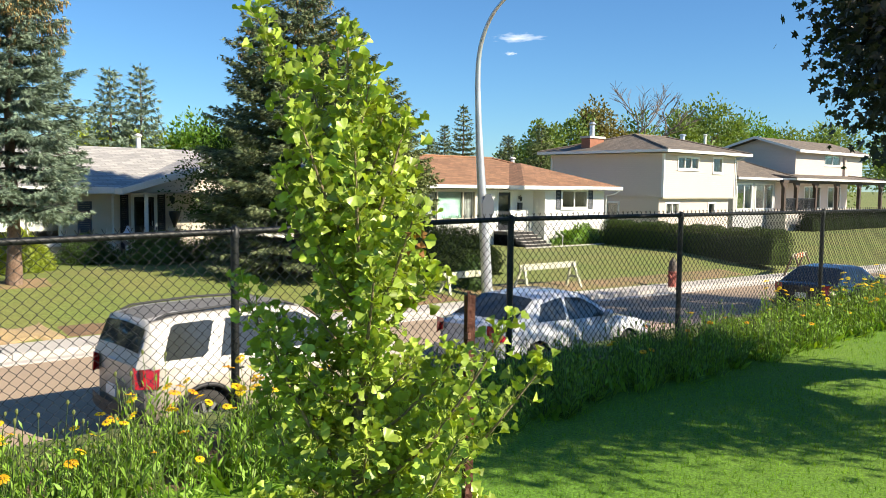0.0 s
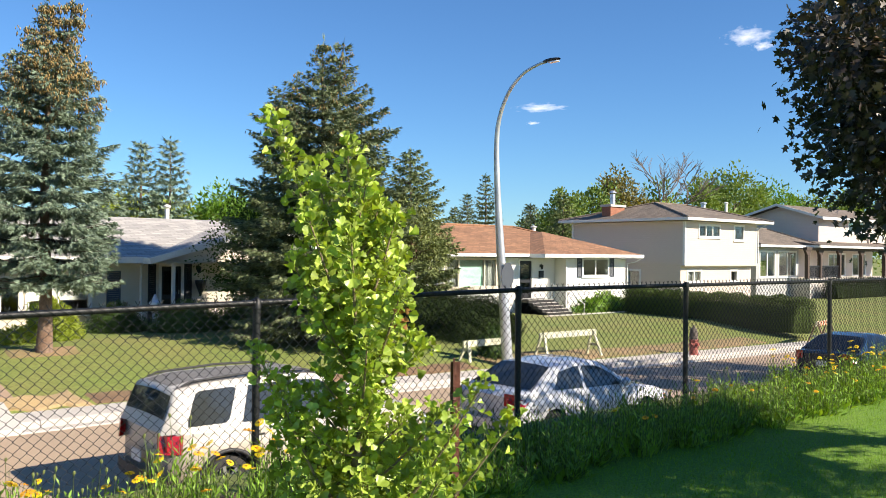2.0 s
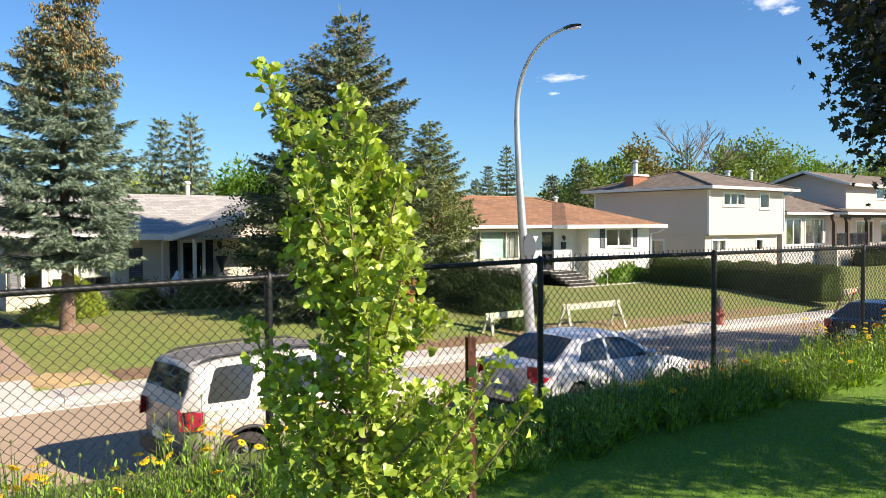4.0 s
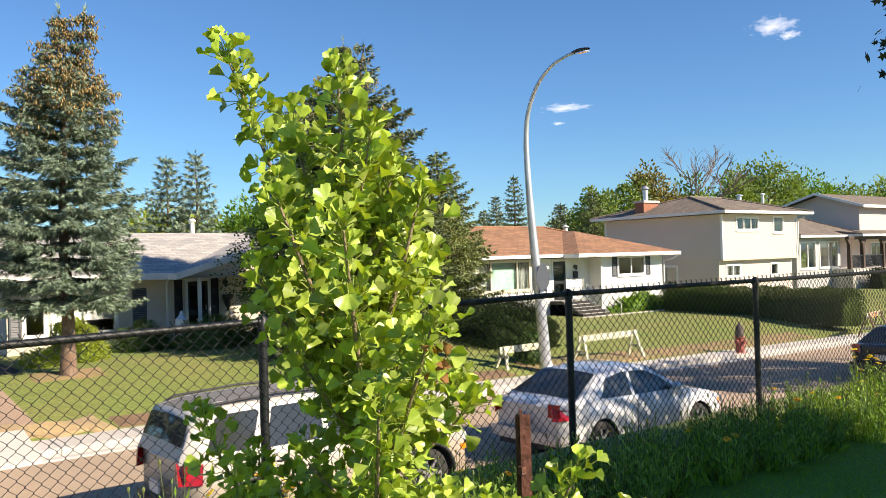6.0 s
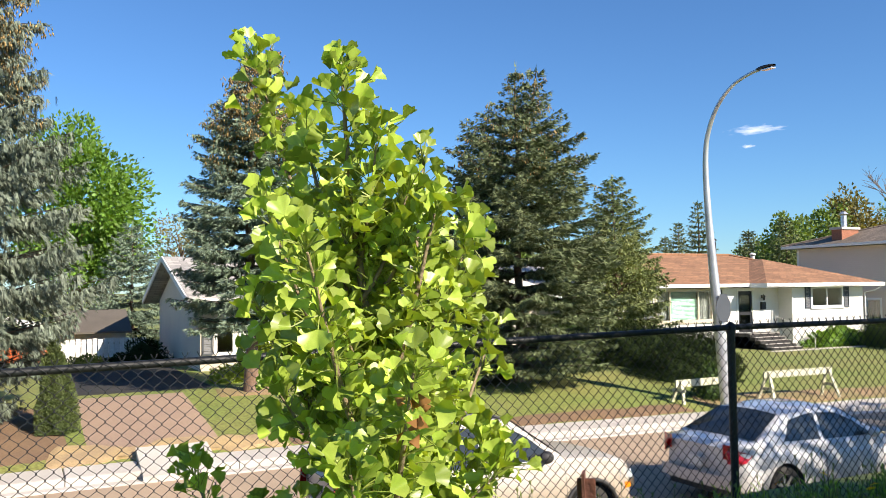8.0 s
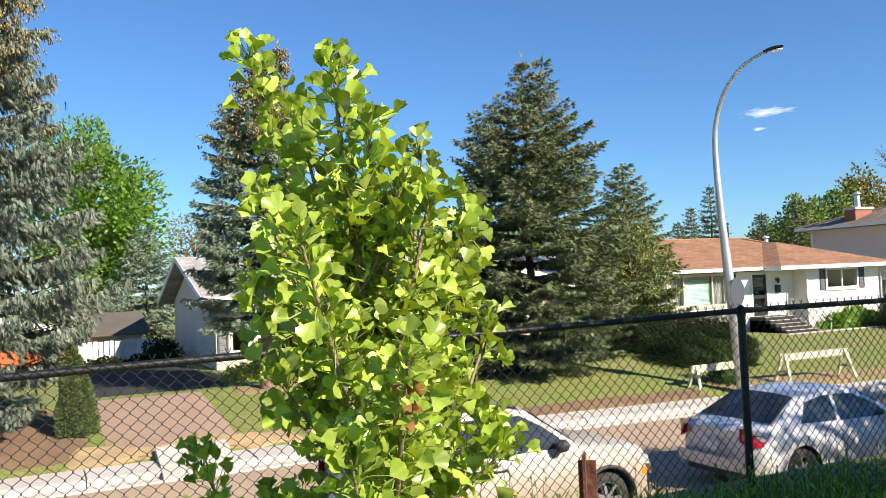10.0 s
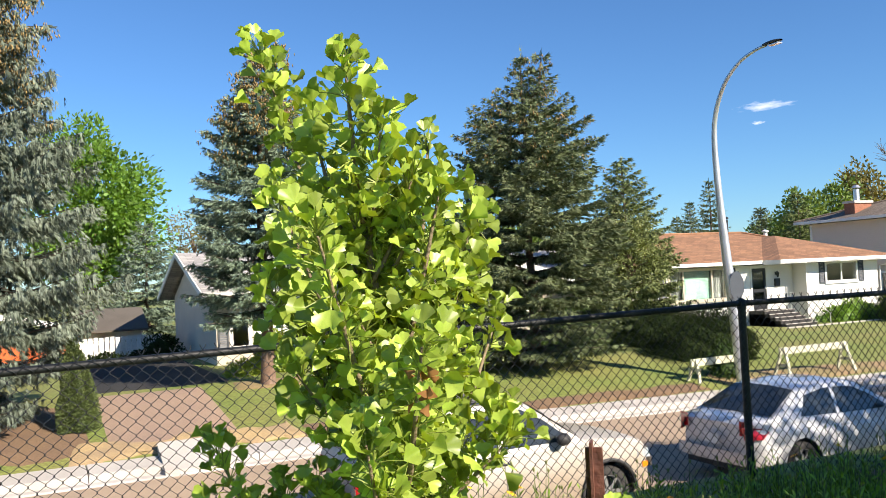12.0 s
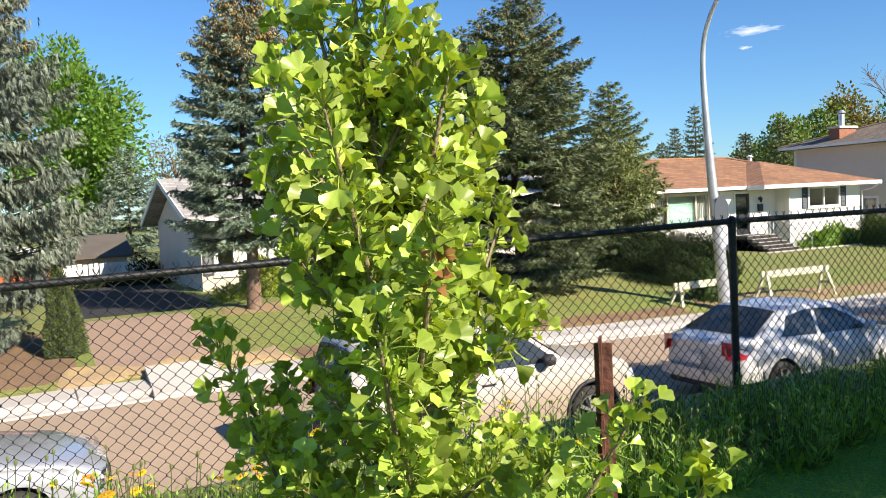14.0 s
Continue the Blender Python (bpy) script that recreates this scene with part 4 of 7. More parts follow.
def spruce(x, y, z0, height, radius, label, needles="spruce_blue", clear=0.4, levels=24, per=11, size=0.30, cones=0, twin=False,
           seed=1, droop=0.25, name="spruce_tree", step=0.14, trunk_r=None, lift=0.5, hang=0.18, skirt=0.8, power=0.70, spire=0.0):
    """A spruce: tapered trunk, whorls of limbs that droop and turn up at the tip, each a flat spray of needled twigs."""
    r = np.random.default_rng(seed)
    root = thing(name, (x, y, z0), label, "spruce tree")
    tr = trunk_r or height * 0.017
    pts = [(x + 0.03 * math.sin(k * 1.3), y + 0.03 * math.cos(k * 1.7), z0 - 0.2 + (height - 0.1) * k / 8) for k in range(9)]
    t = Mesh().tube(pts, [tr * (1.25 if k == 0 else 1) * (1 - 0.95 * k / 8) + 0.01 for k in range(9)], 10)
    part("trunk", t, M["bark"], root, smooth=True)
    if twin:
        t2 = Mesh().tube([(x, y, z0 + height * 0.80), (x + 0.40, y - 0.3, z0 + height * 0.88), (x + 0.48, y - 0.38, z0 + height * 0.985)], [0.05, 0.04, 0.01], 6)
        part("second_leader", t2, M["bark"], root)
    pos, way, size_l, limbs = [], [], [], Mesh()
    cone_p = []
    for lv in range(levels):
        u = (lv + 0.25) / levels
        h = clear + (height - clear - 0.05) * u ** 0.9
        reach = radius * ((1 - u) ** power) * (skirt + (1.05 - skirt) * min(1, u * 5)) * min(1, (1 - u) / spire if spire else 1) + 0.10
        count = max(5, int(per * (0.5 + 0.6 * (1 - u))))
        offs = r.uniform(0, 6.28)
        for b in range(count):
            az = offs + 6.283 * b / count + r.normal(0, 0.22)
            L = reach * r.uniform(0.74, 1.10)
            top = min(1, max(0, (u - 0.80) / 0.08)) if twin and b % 2 else 0
            cx, cy = x + 0.46 * top, y - 0.36 * top
            hz = h + r.normal(0, 0.035)
            rise = lift * u ** 1.4 - droop * (1 - u) + r.normal(0, 0.05)
            m = max(3, int(L / step))
            line = []
            for i in range(m + 1):
                s = i / m
                line.append(np.array([cx + math.cos(az) * L * s, cy + math.sin(az) * L * s, z0 + hz + L * (rise * s + droop * 0.9 * s ** 3 * (1 - u) - 0.10 * s * (1 - s))]))
            if L > 0.5:
                limbs.tube([line[0], line[m // 2], line[-1]], [0.012 + 0.012 * L, 0.014, 0.005], 3, False)
            out = np.array([math.cos(az), math.sin(az), 0.0])
            side = np.array([-math.sin(az), math.cos(az), 0.0])
            for i in range(1, m + 1):
                s = i / m
                if s < 0.12 and L > 0.9:
                    continue
                span = L * 0.42 * (1 - s) ** 0.8 * min(1, s * 2.2) + 0.10
                for k in (-1, 1):
                    d = unit(out * r.uniform(0.55, 0.95) + side * k * r.uniform(0.6, 1.0) + np.array([0, 0, r.uniform(-hang * 2, 0.06)]))
                    p, left = line[i] + r.normal(0, 0.015, 3), span * r.uniform(0.8, 1.2)
                    while left > 0:
                        ln = size * r.uniform(0.75, 1.2)
                        pos.append(p)
                        way.append(d + r.normal(0, 0.14, 3))
                        size_l.append(min(ln, left + 0.14))
                        if r.uniform() < 0.7:
                            pos.append(p + r.normal(0, 0.02, 3))
                            way.append(d * 0.7 + np.array([0, 0, -hang * 2.2]) + r.normal(0, 0.45, 3))
                            size_l.append(ln * 0.85)
                        if cones and s > 0.3 and r.uniform() < cones * 0.46 * (u - 0.50):
                            for q in range(5):
                                cone_p.append(p + d * ln * r.uniform(0.2, 1.2) + r.normal(0, 0.04, 3) - np.array([0, 0, 0.03]))
                        p = p + d * ln * 0.62
                        left -= ln * 0.62
                        d = unit(d + np.array([0, 0, -hang * 0.4]) + out * 0.12)
                if hang > 0.3 and s > 0.3:
                    for q in range(5):
                        p = line[i] + side * r.normal(0, 0.10 + 0.16 * L * (1 - s)) + out * r.normal(0, 0.08)
                        for link in range(2):
                            pos.append(p)
                            way.append(np.array([r.normal(0, 0.16), r.normal(0, 0.16), -1.0]) + out * 0.2)
                            size_l.append(size * r.uniform(0.8, 1.25))
                            p = p - np.array([0, 0, size * 0.6])
                if cones and u > 0.46 and s > 0.35:
                    for q in range(int(r.poisson(cones * (u - 0.40) * 3.0))):
                        cone_p.append(line[i] + r.normal(0, 0.09, 3) * np.array([1, 1, 0.5]) + out * r.uniform(0, 0.10) + np.array([0, 0, 0.02]))
            pos.append(line[-1])
            way.append(out + np.array([0, 0, 0.15]))
            size_l.append(size * 0.8)
    for k in range(14):
        pos.append(np.array([x + (0.48 if twin and k % 2 else 0), y - (0.38 if twin and k % 2 else 0), z0 + height - 0.07 * k]))
        way.append(np.array([r.normal(0, 0.45), r.normal(0, 0.45), 1.0]))
        size_l.append(0.24)
    pos, way, size_l = np.array(pos), np.array(way), np.array(size_l)
    v, f = scatter(*TUFT, pos, frames_along(way, r.uniform(0, 3.1, len(pos))), size_l)
    crown_part("crown", v, f, M[needles], root, (x, y, z0))
    part("branchwork", limbs, M["twig"], root, kind="stuff")
    if cone_p:
        cp = np.array(cone_p)
        tv = np.array([[0, 0.0, 0], [0.4, 0.17, 0], [0.4, -0.09, 0.15], [0.4, -0.09, -0.15], [1, 0, 0]])
        tf = np.array([[0, 1, 2], [0, 2, 3], [0, 3, 1], [4, 2, 1], [4, 3, 2], [4, 1, 3]])
        d = np.stack([r.normal(0, 0.25, len(cp)), r.normal(0, 0.25, len(cp)), -np.ones(len(cp))], 1)
        v, f = scatter(tv, tf, cp, frames_along(d, r.uniform(0, 6, len(cp))), r.uniform(0.09, 0.14, len(cp)))
        crown_part("cone_spray", v, f, M["cones"], root, (x, y, z0), "hanging tan cones")
    return root


def clumps(r, centre, radii, count, leaves, spread):
    """Leaf places in many small clumps spread through an uneven crown, with gaps between them."""
    c = unit(r.normal(size=(count, 3))) * (r.uniform(0.35, 1.0, (count, 1)) ** 0.5)
    c *= 1 + 0.22 * np.sin(3.1 * c[:, :1] + 2.2) * np.cos(2.7 * c[:, 1:2])
    c = c * np.array(radii) + np.array(centre)
    k = r.integers(0, count, leaves)
    d = unit(r.normal(size=(leaves, 3)))
    p = c[k] + d * (r.uniform(0.25, 1.0, (leaves, 1)) ** 0.6) * spread * (0.6 + 0.8 * r.uniform(size=(count, 1)))[k]
    out = unit(p - np.array(centre)) * 0.5 + d * 0.6 + r.normal(0, 0.5, (leaves, 3))
    return c, p, out


def leafy_tree(x, y, z0, height, radius, label, leaves=5000, size=0.22, material="leaf_far", seed=1, name="broadleaf_tree", low=0.25, count=46, spread=0.75, category="tree"):
    r = np.random.default_rng(seed)
    root = thing(name, (x, y, z0), label, category)
    cz = z0 + height * (low + (1 - low) / 2)
    rad = (radius * 0.82, radius * 0.82, height * (1 - low) / 2 * 0.86)
    c, p, d = clumps(r, (x, y, cz), rad, count, leaves, radius * spread * 0.5)
    t = Mesh().tube([(x, y, z0 - 0.2), (x + 0.05, y, z0 + height * 0.3), (x, y + 0.05, z0 + height * 0.75)], [height * 0.022, height * 0.017, 0.03], 8)
    part("trunk", t, M["bark"], root, smooth=True)
    lim = Mesh()
    for q in c[:: max(1, count // 16)]:
        a = np.array([x, y, min(q[2] - 0.15 * height, z0 + height * 0.6)])
        a[2] = max(a[2], z0 + height * 0.2)
        lim.tube([a, (a + q) / 2 + np.array([0, 0, 0.05 * height]), q], [height * 0.008, height * 0.005, 0.01], 5, False)
    part("branchwork", lim, M["bark"], root, kind="stuff")
    v, f = scatter(*LEAF, p, frames_along(d, r.uniform(0, 6.28, leaves)), size * r.uniform(0.6, 1.3, leaves))
    crown_part("crown", v, f, M[material], root, (x, y, z0))
    return root


def shrub(x, y, z0, rx, ry, h, label, leaves=1800, size=0.07, material="leaf_dark", seed=1, name="shrub", category="shrub", square=2.0):
    """A dense low bush: leaves over an uneven dome, on a twiggy core."""
    r = np.random.default_rng(seed)
    root = thing(name, (x, y, z0), label, category)
    d = unit(r.normal(size=(leaves, 3)))
    d[:, 2] = np.abs(d[:, 2]) * 1.0 - 0.12
    d = d / (np.abs(d) ** square).sum(1, keepdims=True) ** (1 / square)
    bump = 1 + 0.13 * np.sin(5 * d[:, :1] + seed) * np.cos(4 * d[:, 1:2]) + 0.10 * np.sin(9 * d[:, 2:3] + 7 * d[:, :1])
    p = d * bump * r.uniform(0.80, 1.06, (leaves, 1)) * np.array([rx, ry, h]) + np.array([x, y, z0])
    p[:, 2] = np.maximum(p[:, 2], z0 + 0.02)
    v, f = scatter(*LEAF, p, frames_along(d + r.normal(0, 0.6, (leaves, 3)), r.uniform(0, 6.28, leaves)), size * r.uniform(0.7, 1.4, leaves))
    crown_part("foliage", v, f, M[material], root, (x, y, z0))
    body = Mesh()
    rows = []
    for i in range(9):
        e = -0.1 + (math.pi / 2 + 0.08) * i / 8
        ring = []
        for j in range(18):
            a = 6.2832 * j / 18
            dd = np.array([math.cos(a) * math.cos(e), math.sin(a) * math.cos(e), math.sin(e)])
            dd = dd / (np.abs(dd) ** square).sum() ** (1 / square)
            k = 0.80 * (1 + 0.13 * math.sin(5 * dd[0] + seed) * math.cos(4 * dd[1]) + 0.10 * math.sin(9 * dd[2] + 7 * dd[0])) * r.uniform(0.93, 1.0)
            ring.append((x + dd[0] * rx * k, y + dd[1] * ry * k, max(z0 + 0.01, z0 + dd[2] * h * k)))
        rows.append(ring)
    part("inner_foliage", body.grid(rows, True), M[material], root, smooth=True)
    core = Mesh()
    for k in range(26):
        a, e = r.uniform(0, 6.28), r.uniform(0.25, 1.45)
        q = (x + math.cos(a) * math.cos(e) * rx * 0.85, y + math.sin(a) * math.cos(e) * ry * 0.85, z0 + math.sin(e) * h * 0.85)
        core.tube([(x + math.cos(a) * 0.08, y + math.sin(a) * 0.08, z0 - 0.05), ((x + q[0]) / 2, (y + q[1]) / 2, z0 + (q[2] - z0) * 0.6), q], [0.02, 0.013, 0.005], 4, False)
    part("branchwork", core, M["twig"], root, kind="stuff")
    return root


def hedge(p0, p1, width, h, z0, label, leaves=14000, size=0.085, material="leaf_dark", seed=1):
    """A clipped hedge along a line, rounded at the top, with leaves through its outer layer."""
    r = np.random.default_rng(seed)
    p0, p1 = np.array(p0), np.array(p1)
    along = p1 - p0
    L = np.linalg.norm(along)
    a = along / L
    s = np.array([-a[1], a[0]])
    root = thing("hedge", (*p0, z0), label, "hedge")
    n = leaves
    u = r.uniform(-0.01, 1.01, n)
    th = r.uniform(0, math.pi, n)
    c, sn = np.cos(th), np.sin(th)
    k = (np.abs(c) ** 4 + np.abs(sn) ** 4) ** -0.25
    lump = 1 + 0.03 * np.sin(u * L * 2.1) + 0.03 * np.sin(u * L * 5.3 + 3 * c)
    depth = r.uniform(0.78, 1.04, n) * lump
    end = r.uniform(size=n) < 0.07
    u = np.where(end, np.round(u) + r.normal(0, 0.012, n), u)
    depth = np.where(end, r.uniform(0, 1, n), depth)
    xy = p0[None] + along[None] * u[:, None] + s[None] * (c * k * depth * width / 2)[:, None]
    z = z0 + np.abs(sn * k * depth) * h
    p = np.column_stack([xy, z])
    d = np.column_stack([s[None] * c[:, None], sn]) + r.normal(0, 0.6, (n, 3))
    v, f = scatter(*LEAF, p, frames_along(d, r.uniform(0, 6.28, n)), size * r.uniform(0.7, 1.4, n))
    crown_part("foliage", v, f, M[material], root, (*p0, z0))
    rows = []
    for i in range(int(L / 0.3) + 2):
        q = p0 + a * min(L - 0.1, 0.1 + 0.3 * i)
        ring = []
        for j in range(11):
            t_ = math.pi * j / 10
            k = (abs(math.cos(t_)) ** 4 + math.sin(t_) ** 4) ** -0.25 * 0.78 * (1 + 0.03 * math.sin(0.63 * i)) * r.uniform(0.94, 1.02)
            e = q + s * math.cos(t_) * k * width / 2
            ring.append((e[0], e[1], z0 + math.sin(t_) * k * h))
        rows.append(ring)
    part("inner_foliage", Mesh().grid(rows).face(*rows[0]).face(*rows[-1][::-1]), M[material], root, smooth=True)
    core = Mesh()
    for i in range(int(L / 0.35)):
        q = p0 + a * (i + 0.5) * 0.35
        for j in (-0.3, 0.0, 0.3):
            e = q + s * j * width
            core.tube([(q[0], q[1], z0 - 0.05), (e[0], e[1], z0 + h * 0.5), (e[0] + 0.05, e[1], z0 + h * 0.85)], [0.02, 0.014, 0.006], 4, False)
    part("branchwork", core, M["twig"], root, kind="stuff")
    return root


def gz(x, y):
    return ground_z(x, y)


# front yards
spruce(6.15, 22.55, gz(6.15, 22.55), 9.0, 2.1, "tall blue spruce with a bare lower trunk and tan cones", "spruce_blue", 1.75, 19, 19, 0.19, 2.4, True, 11, 0.16, trunk_r=0.17, lift=0.42, step=0.095, spire=0.30)
spruce(13.75, 21.7, gz(13.75, 21.7), 9.15, 3.15, "tall dark green spruce branched down to the lawn", "spruce_dark", 0.30, 23, 19, 0.22, 0.35, True, 12, -0.02, step=0.12, lift=0.60, hang=0.10, power=0.62, skirt=0.80, spire=0.28)
spruce(21.3, 27.0, gz(21.3, 27), 7.1, 2.4, "dense olive spruce beside a bungalow", "spruce_olive", 0.3, 22, 12, 0.25, 0, False, 13, 0.05, step=0.13)
spruce(-0.55, 20.6, gz(0, 20.6), 11.8, 3.25, "huge grey-green spruce hung with tan cones", "spruce_grey", 0.35, 16, 20, 0.18, 3.0, False, 14, 0.30, step=0.125, lift=0.15, hang=0.40, skirt=0.34, power=0.65)
spruce(5.45, 42.0, 0.8, 5.7, 2.2, "small blue spruce behind a board fence", "spruce_blue", 0.3, 15, 13, 0.26, 0, False, 15, 0.15, step=0.16)
for k, (x_, y_, z_, rad, s_) in enumerate(((21.1, 55.5, 10.6, 2.2, "spruce_blue"), (22.9, 55.0, 10.9, 2.1, "spruce_blue"), (75.3, 80, 13.7, 2.6, "spruce_dark"), (72.1, 80, 11.0, 2.2, "spruce_dark"),
                                          (70.0, 80, 9.2, 1.6, "spruce_dark"), (61.5, 54.5, 9.2, 2.4, "spruce_olive"), (69.0, 66.0, 9.0, 2.4, "spruce_dark"))):
    spruce(x_, y_, 0.3, z_ - 0.3, rad, "tall spruce in a back yard", s_, 0.8, 20, 12, 0.55, 0.1 if k < 2 else 0, False, 30 + k, 0.15, step=0.28)

leafy_tree(3.4, 46.0, 0.8, 10.9, 3.9, "broad fresh-green tree in full leaf", 20000, 0.26, "leaf_green", 41, low=0.2, count=90, spread=0.62)
leafy_tree(12.3, 70.0, 0.8, 8.8, 2.6, "thin brownish tree behind the yards", 3000, 0.22, "leaf_brown", 42)
for k, (x_, y_, h_, r_, s_, m_) in enumerate((
        (30.5, 62, 8.0, 3.4, 0.30, "leaf_green"), (27.0, 64, 7.4, 3.0, 0.30, "leaf_yellow"), (34.5, 62, 7.2, 3.4, 0.30, "leaf_far"), (24.0, 66, 7.0, 3.2, 0.3, "leaf_yellow"),
        (40.0, 66, 7.0, 3.5, 0.32, "leaf_far"), (49.0, 70, 7.0, 4.0, 0.34, "leaf_far"), (58.0, 74, 7.2, 4.2, 0.36, "leaf_far"), (84.0, 78, 8.0, 4.5, 0.36, "leaf_far"),
        (66.5, 58.5, 9.3, 3.0, 0.34, "leaf_far"), (72.5, 60, 10.8, 3.6, 0.36, "leaf_far"), (77.5, 60, 11.7, 3.6, 0.36, "leaf_brown"), (71.0, 50, 8.4, 2.6, 0.32, "leaf_yellow"),
        (88.0, 62, 11.0, 4.0, 0.38, "leaf_far"), (94.0, 60, 12.5, 4.4, 0.40, "leaf_far"), (101.0, 60, 14.4, 5.2, 0.42, "leaf_far"), (110.0, 60, 13.6, 5.0, 0.42, "leaf_green"),
        (118.0, 58, 12.0, 5.0, 0.42, "leaf_far"), (128.0, 56, 12.0, 6.0, 0.45, "leaf_far"), (140.0, 50, 12.0, 6.0, 0.45, "leaf_far"))):
    leafy_tree(x_, y_, 0.2, h_, r_, "broadleaf tree in leaf behind the houses", 7000, s_ * 1.12, m_, 60 + k, low=0.12, count=60, spread=0.72)

dead = thing("dead_tree", (85.8, 60, 0), "bare dead tree with bleached branches", "tree")
dm = Mesh()


def fork(p, d, length, r, depth, rng):
    q = p + d * length
    dm.tube([p, (p + q) / 2 + Vector((rng.gauss(0, 0.06), rng.gauss(0, 0.06), 0)) * length, q], [r, r * 0.85, r * 0.65], 5, False)
    if depth:
        for k in range(3 if depth > 1 else 4):
            e = (d + Vector((rng.gauss(0, 0.55), rng.gauss(0, 0.55), rng.uniform(-0.1, 0.35)))).normalized()
            fork(p + d * length * rng.uniform(0.45, 1.0), e, length * rng.uniform(0.55, 0.8), r * 0.62, depth - 1, rng)


fork(Vector((85.8, 60, 0)), Vector((0, 0, 1)), 7.4, 0.26, 5, random.Random(5))
part("branchwork", dm, M["dead_wood"], dead, kind="stuff")

leafy_tree(12.95, 24.6, gz(12.95, 24.6), 4.0, 1.5, "dark drooping ornamental tree before a porch", 9000, 0.10, "leaf_dark", 90, low=0.15, count=40, spread=0.9)
leafy_tree(20.85, 26.4, gz(20.85, 26.4), 4.9, 1.7, "dense olive juniper beside a window", 13000, 0.10, "juniper", 105, low=0.02, count=60, spread=0.8)
hedge((38.3, 28.8), (36.2, 17.9), 1.5, 1.5, 0.0, "long clipped dark green hedge along a lot line", 90000, 0.045, "hedge_green", 91)
hedge((63.0, 29.4), (80.0, 29.4), 1.2, 1.45, 0.2, "dark foundation hedge below a porch", 16000, 0.09, "yew", 108)
shrub(19.7, 21.6, gz(19.7, 21.6) - 0.1, 1.9, 1.4, 1.25, "broad dark rounded yew shrub", 24000, 0.05, "yew", 109)
shrub(20.2, 24.2, gz(20, 24.2) - 0.1, 1.7, 1.3, 1.55, "dark rounded yew shrub", 20000, 0.05, "yew", 92)
shrub(22.6, 24.3, gz(22.6, 24.3) - 0.1, 1.7, 1.2, 1.45, "dark rounded yew shrub", 20000, 0.05, "yew", 93)
shrub(24.2, 25.4, gz(24.2, 25.4) - 0.1, 1.3, 1.1, 1.0, "dark rounded yew shrub", 20000, 0.05, "yew", 94)
shrub(17.6, 25.5, gz(17.6, 25.5) - 0.1, 1.7, 1.2, 1.5, "dark spreading shrub under a spruce", 3500, 0.09, "leaf_dark", 95)
shrub(37.4, 29.9, 0.2, 2.3, 0.7, 0.95, "tall feathery green grasses by the wall", 2600, 0.14, "leaf_green", 96)
shrub(1.46, 20.0, gz(1.55, 20), 0.37, 0.37, 1.85, "clipped dense green cedar shrub by the driveway", 20000, 0.042, "cedar", 97, square=2.0)
shrub(7.05, 25.2, gz(7, 25.2), 0.75, 0.6, 1.15, "yellow-green shrub beside a spruce", 8000, 0.06, "leaf_yellow", 98)
shrub(6.0, 24.6, gz(6, 24.6), 0.5, 0.4, 0.45, "low yellow-green plants beside a spruce trunk", 900, 0.075, "leaf_yellow", 99)
shrub(11.3, 25.6, gz(11.3, 25.6), 1.15, 0.8, 0.95, "rounded green shrub by the porch", 9000, 0.05, "leaf_mid", 100)
shrub(9.4, 26.6, gz(9.4, 26.6), 0.9, 0.7, 0.85, "dark rounded shrub by the porch", 7000, 0.05, "leaf_dark", 101)
shrub(13.6, 26.2, gz(13.6, 26.2), 1.2, 0.8, 0.8, "dark rounded shrub by the porch", 7000, 0.05, "leaf_dark", 102)
shrub(18.2, 18.8, gz(18.2, 18.8), 0.5, 0.45, 0.95, "straggly green bush at the foot of a lamp post", 1200, 0.08, "leaf_dark", 103)
shrub(4.9, 33.2, 0.7, 0.8, 0.6, 1.0, "dark shrub beside the house", 1500, 0.09, "yew", 104)
# two shrubs added in place of the dark shaded gap below the fence
shrub(3.0, 33.6, 0.5, 0.75, 0.5, 0.62, "added low dark shrub standing in for the shade below a board fence", 2200, 0.08, "yew", 106)
shrub(4.1, 33.6, 0.5, 0.75, 0.5, 0.58, "added low dark shrub standing in for the shade below a board fence", 2200, 0.08, "yew", 107)

# ---- maple near the fence ----
MAPLE_TV = np.array([[0, 0, 0], [0.18, 0.42, 0.03], [0.36, 0.20, 0.02], [0.62, 0.52, 0.0], [0.66, 0.16, 0.02], [1.0, 0, -0.04],
                     [0.66, -0.16, 0.02], [0.62, -0.52, 0.0], [0.36, -0.20, 0.02], [0.18, -0.42, 0.03]])
MAPLE_TF = np.array([[0, 1, 2], [0, 2, 4], [2, 3, 4], [0, 4, 6], [4, 5, 6], [0, 6, 8], [6, 7, 8], [0, 8, 9]])


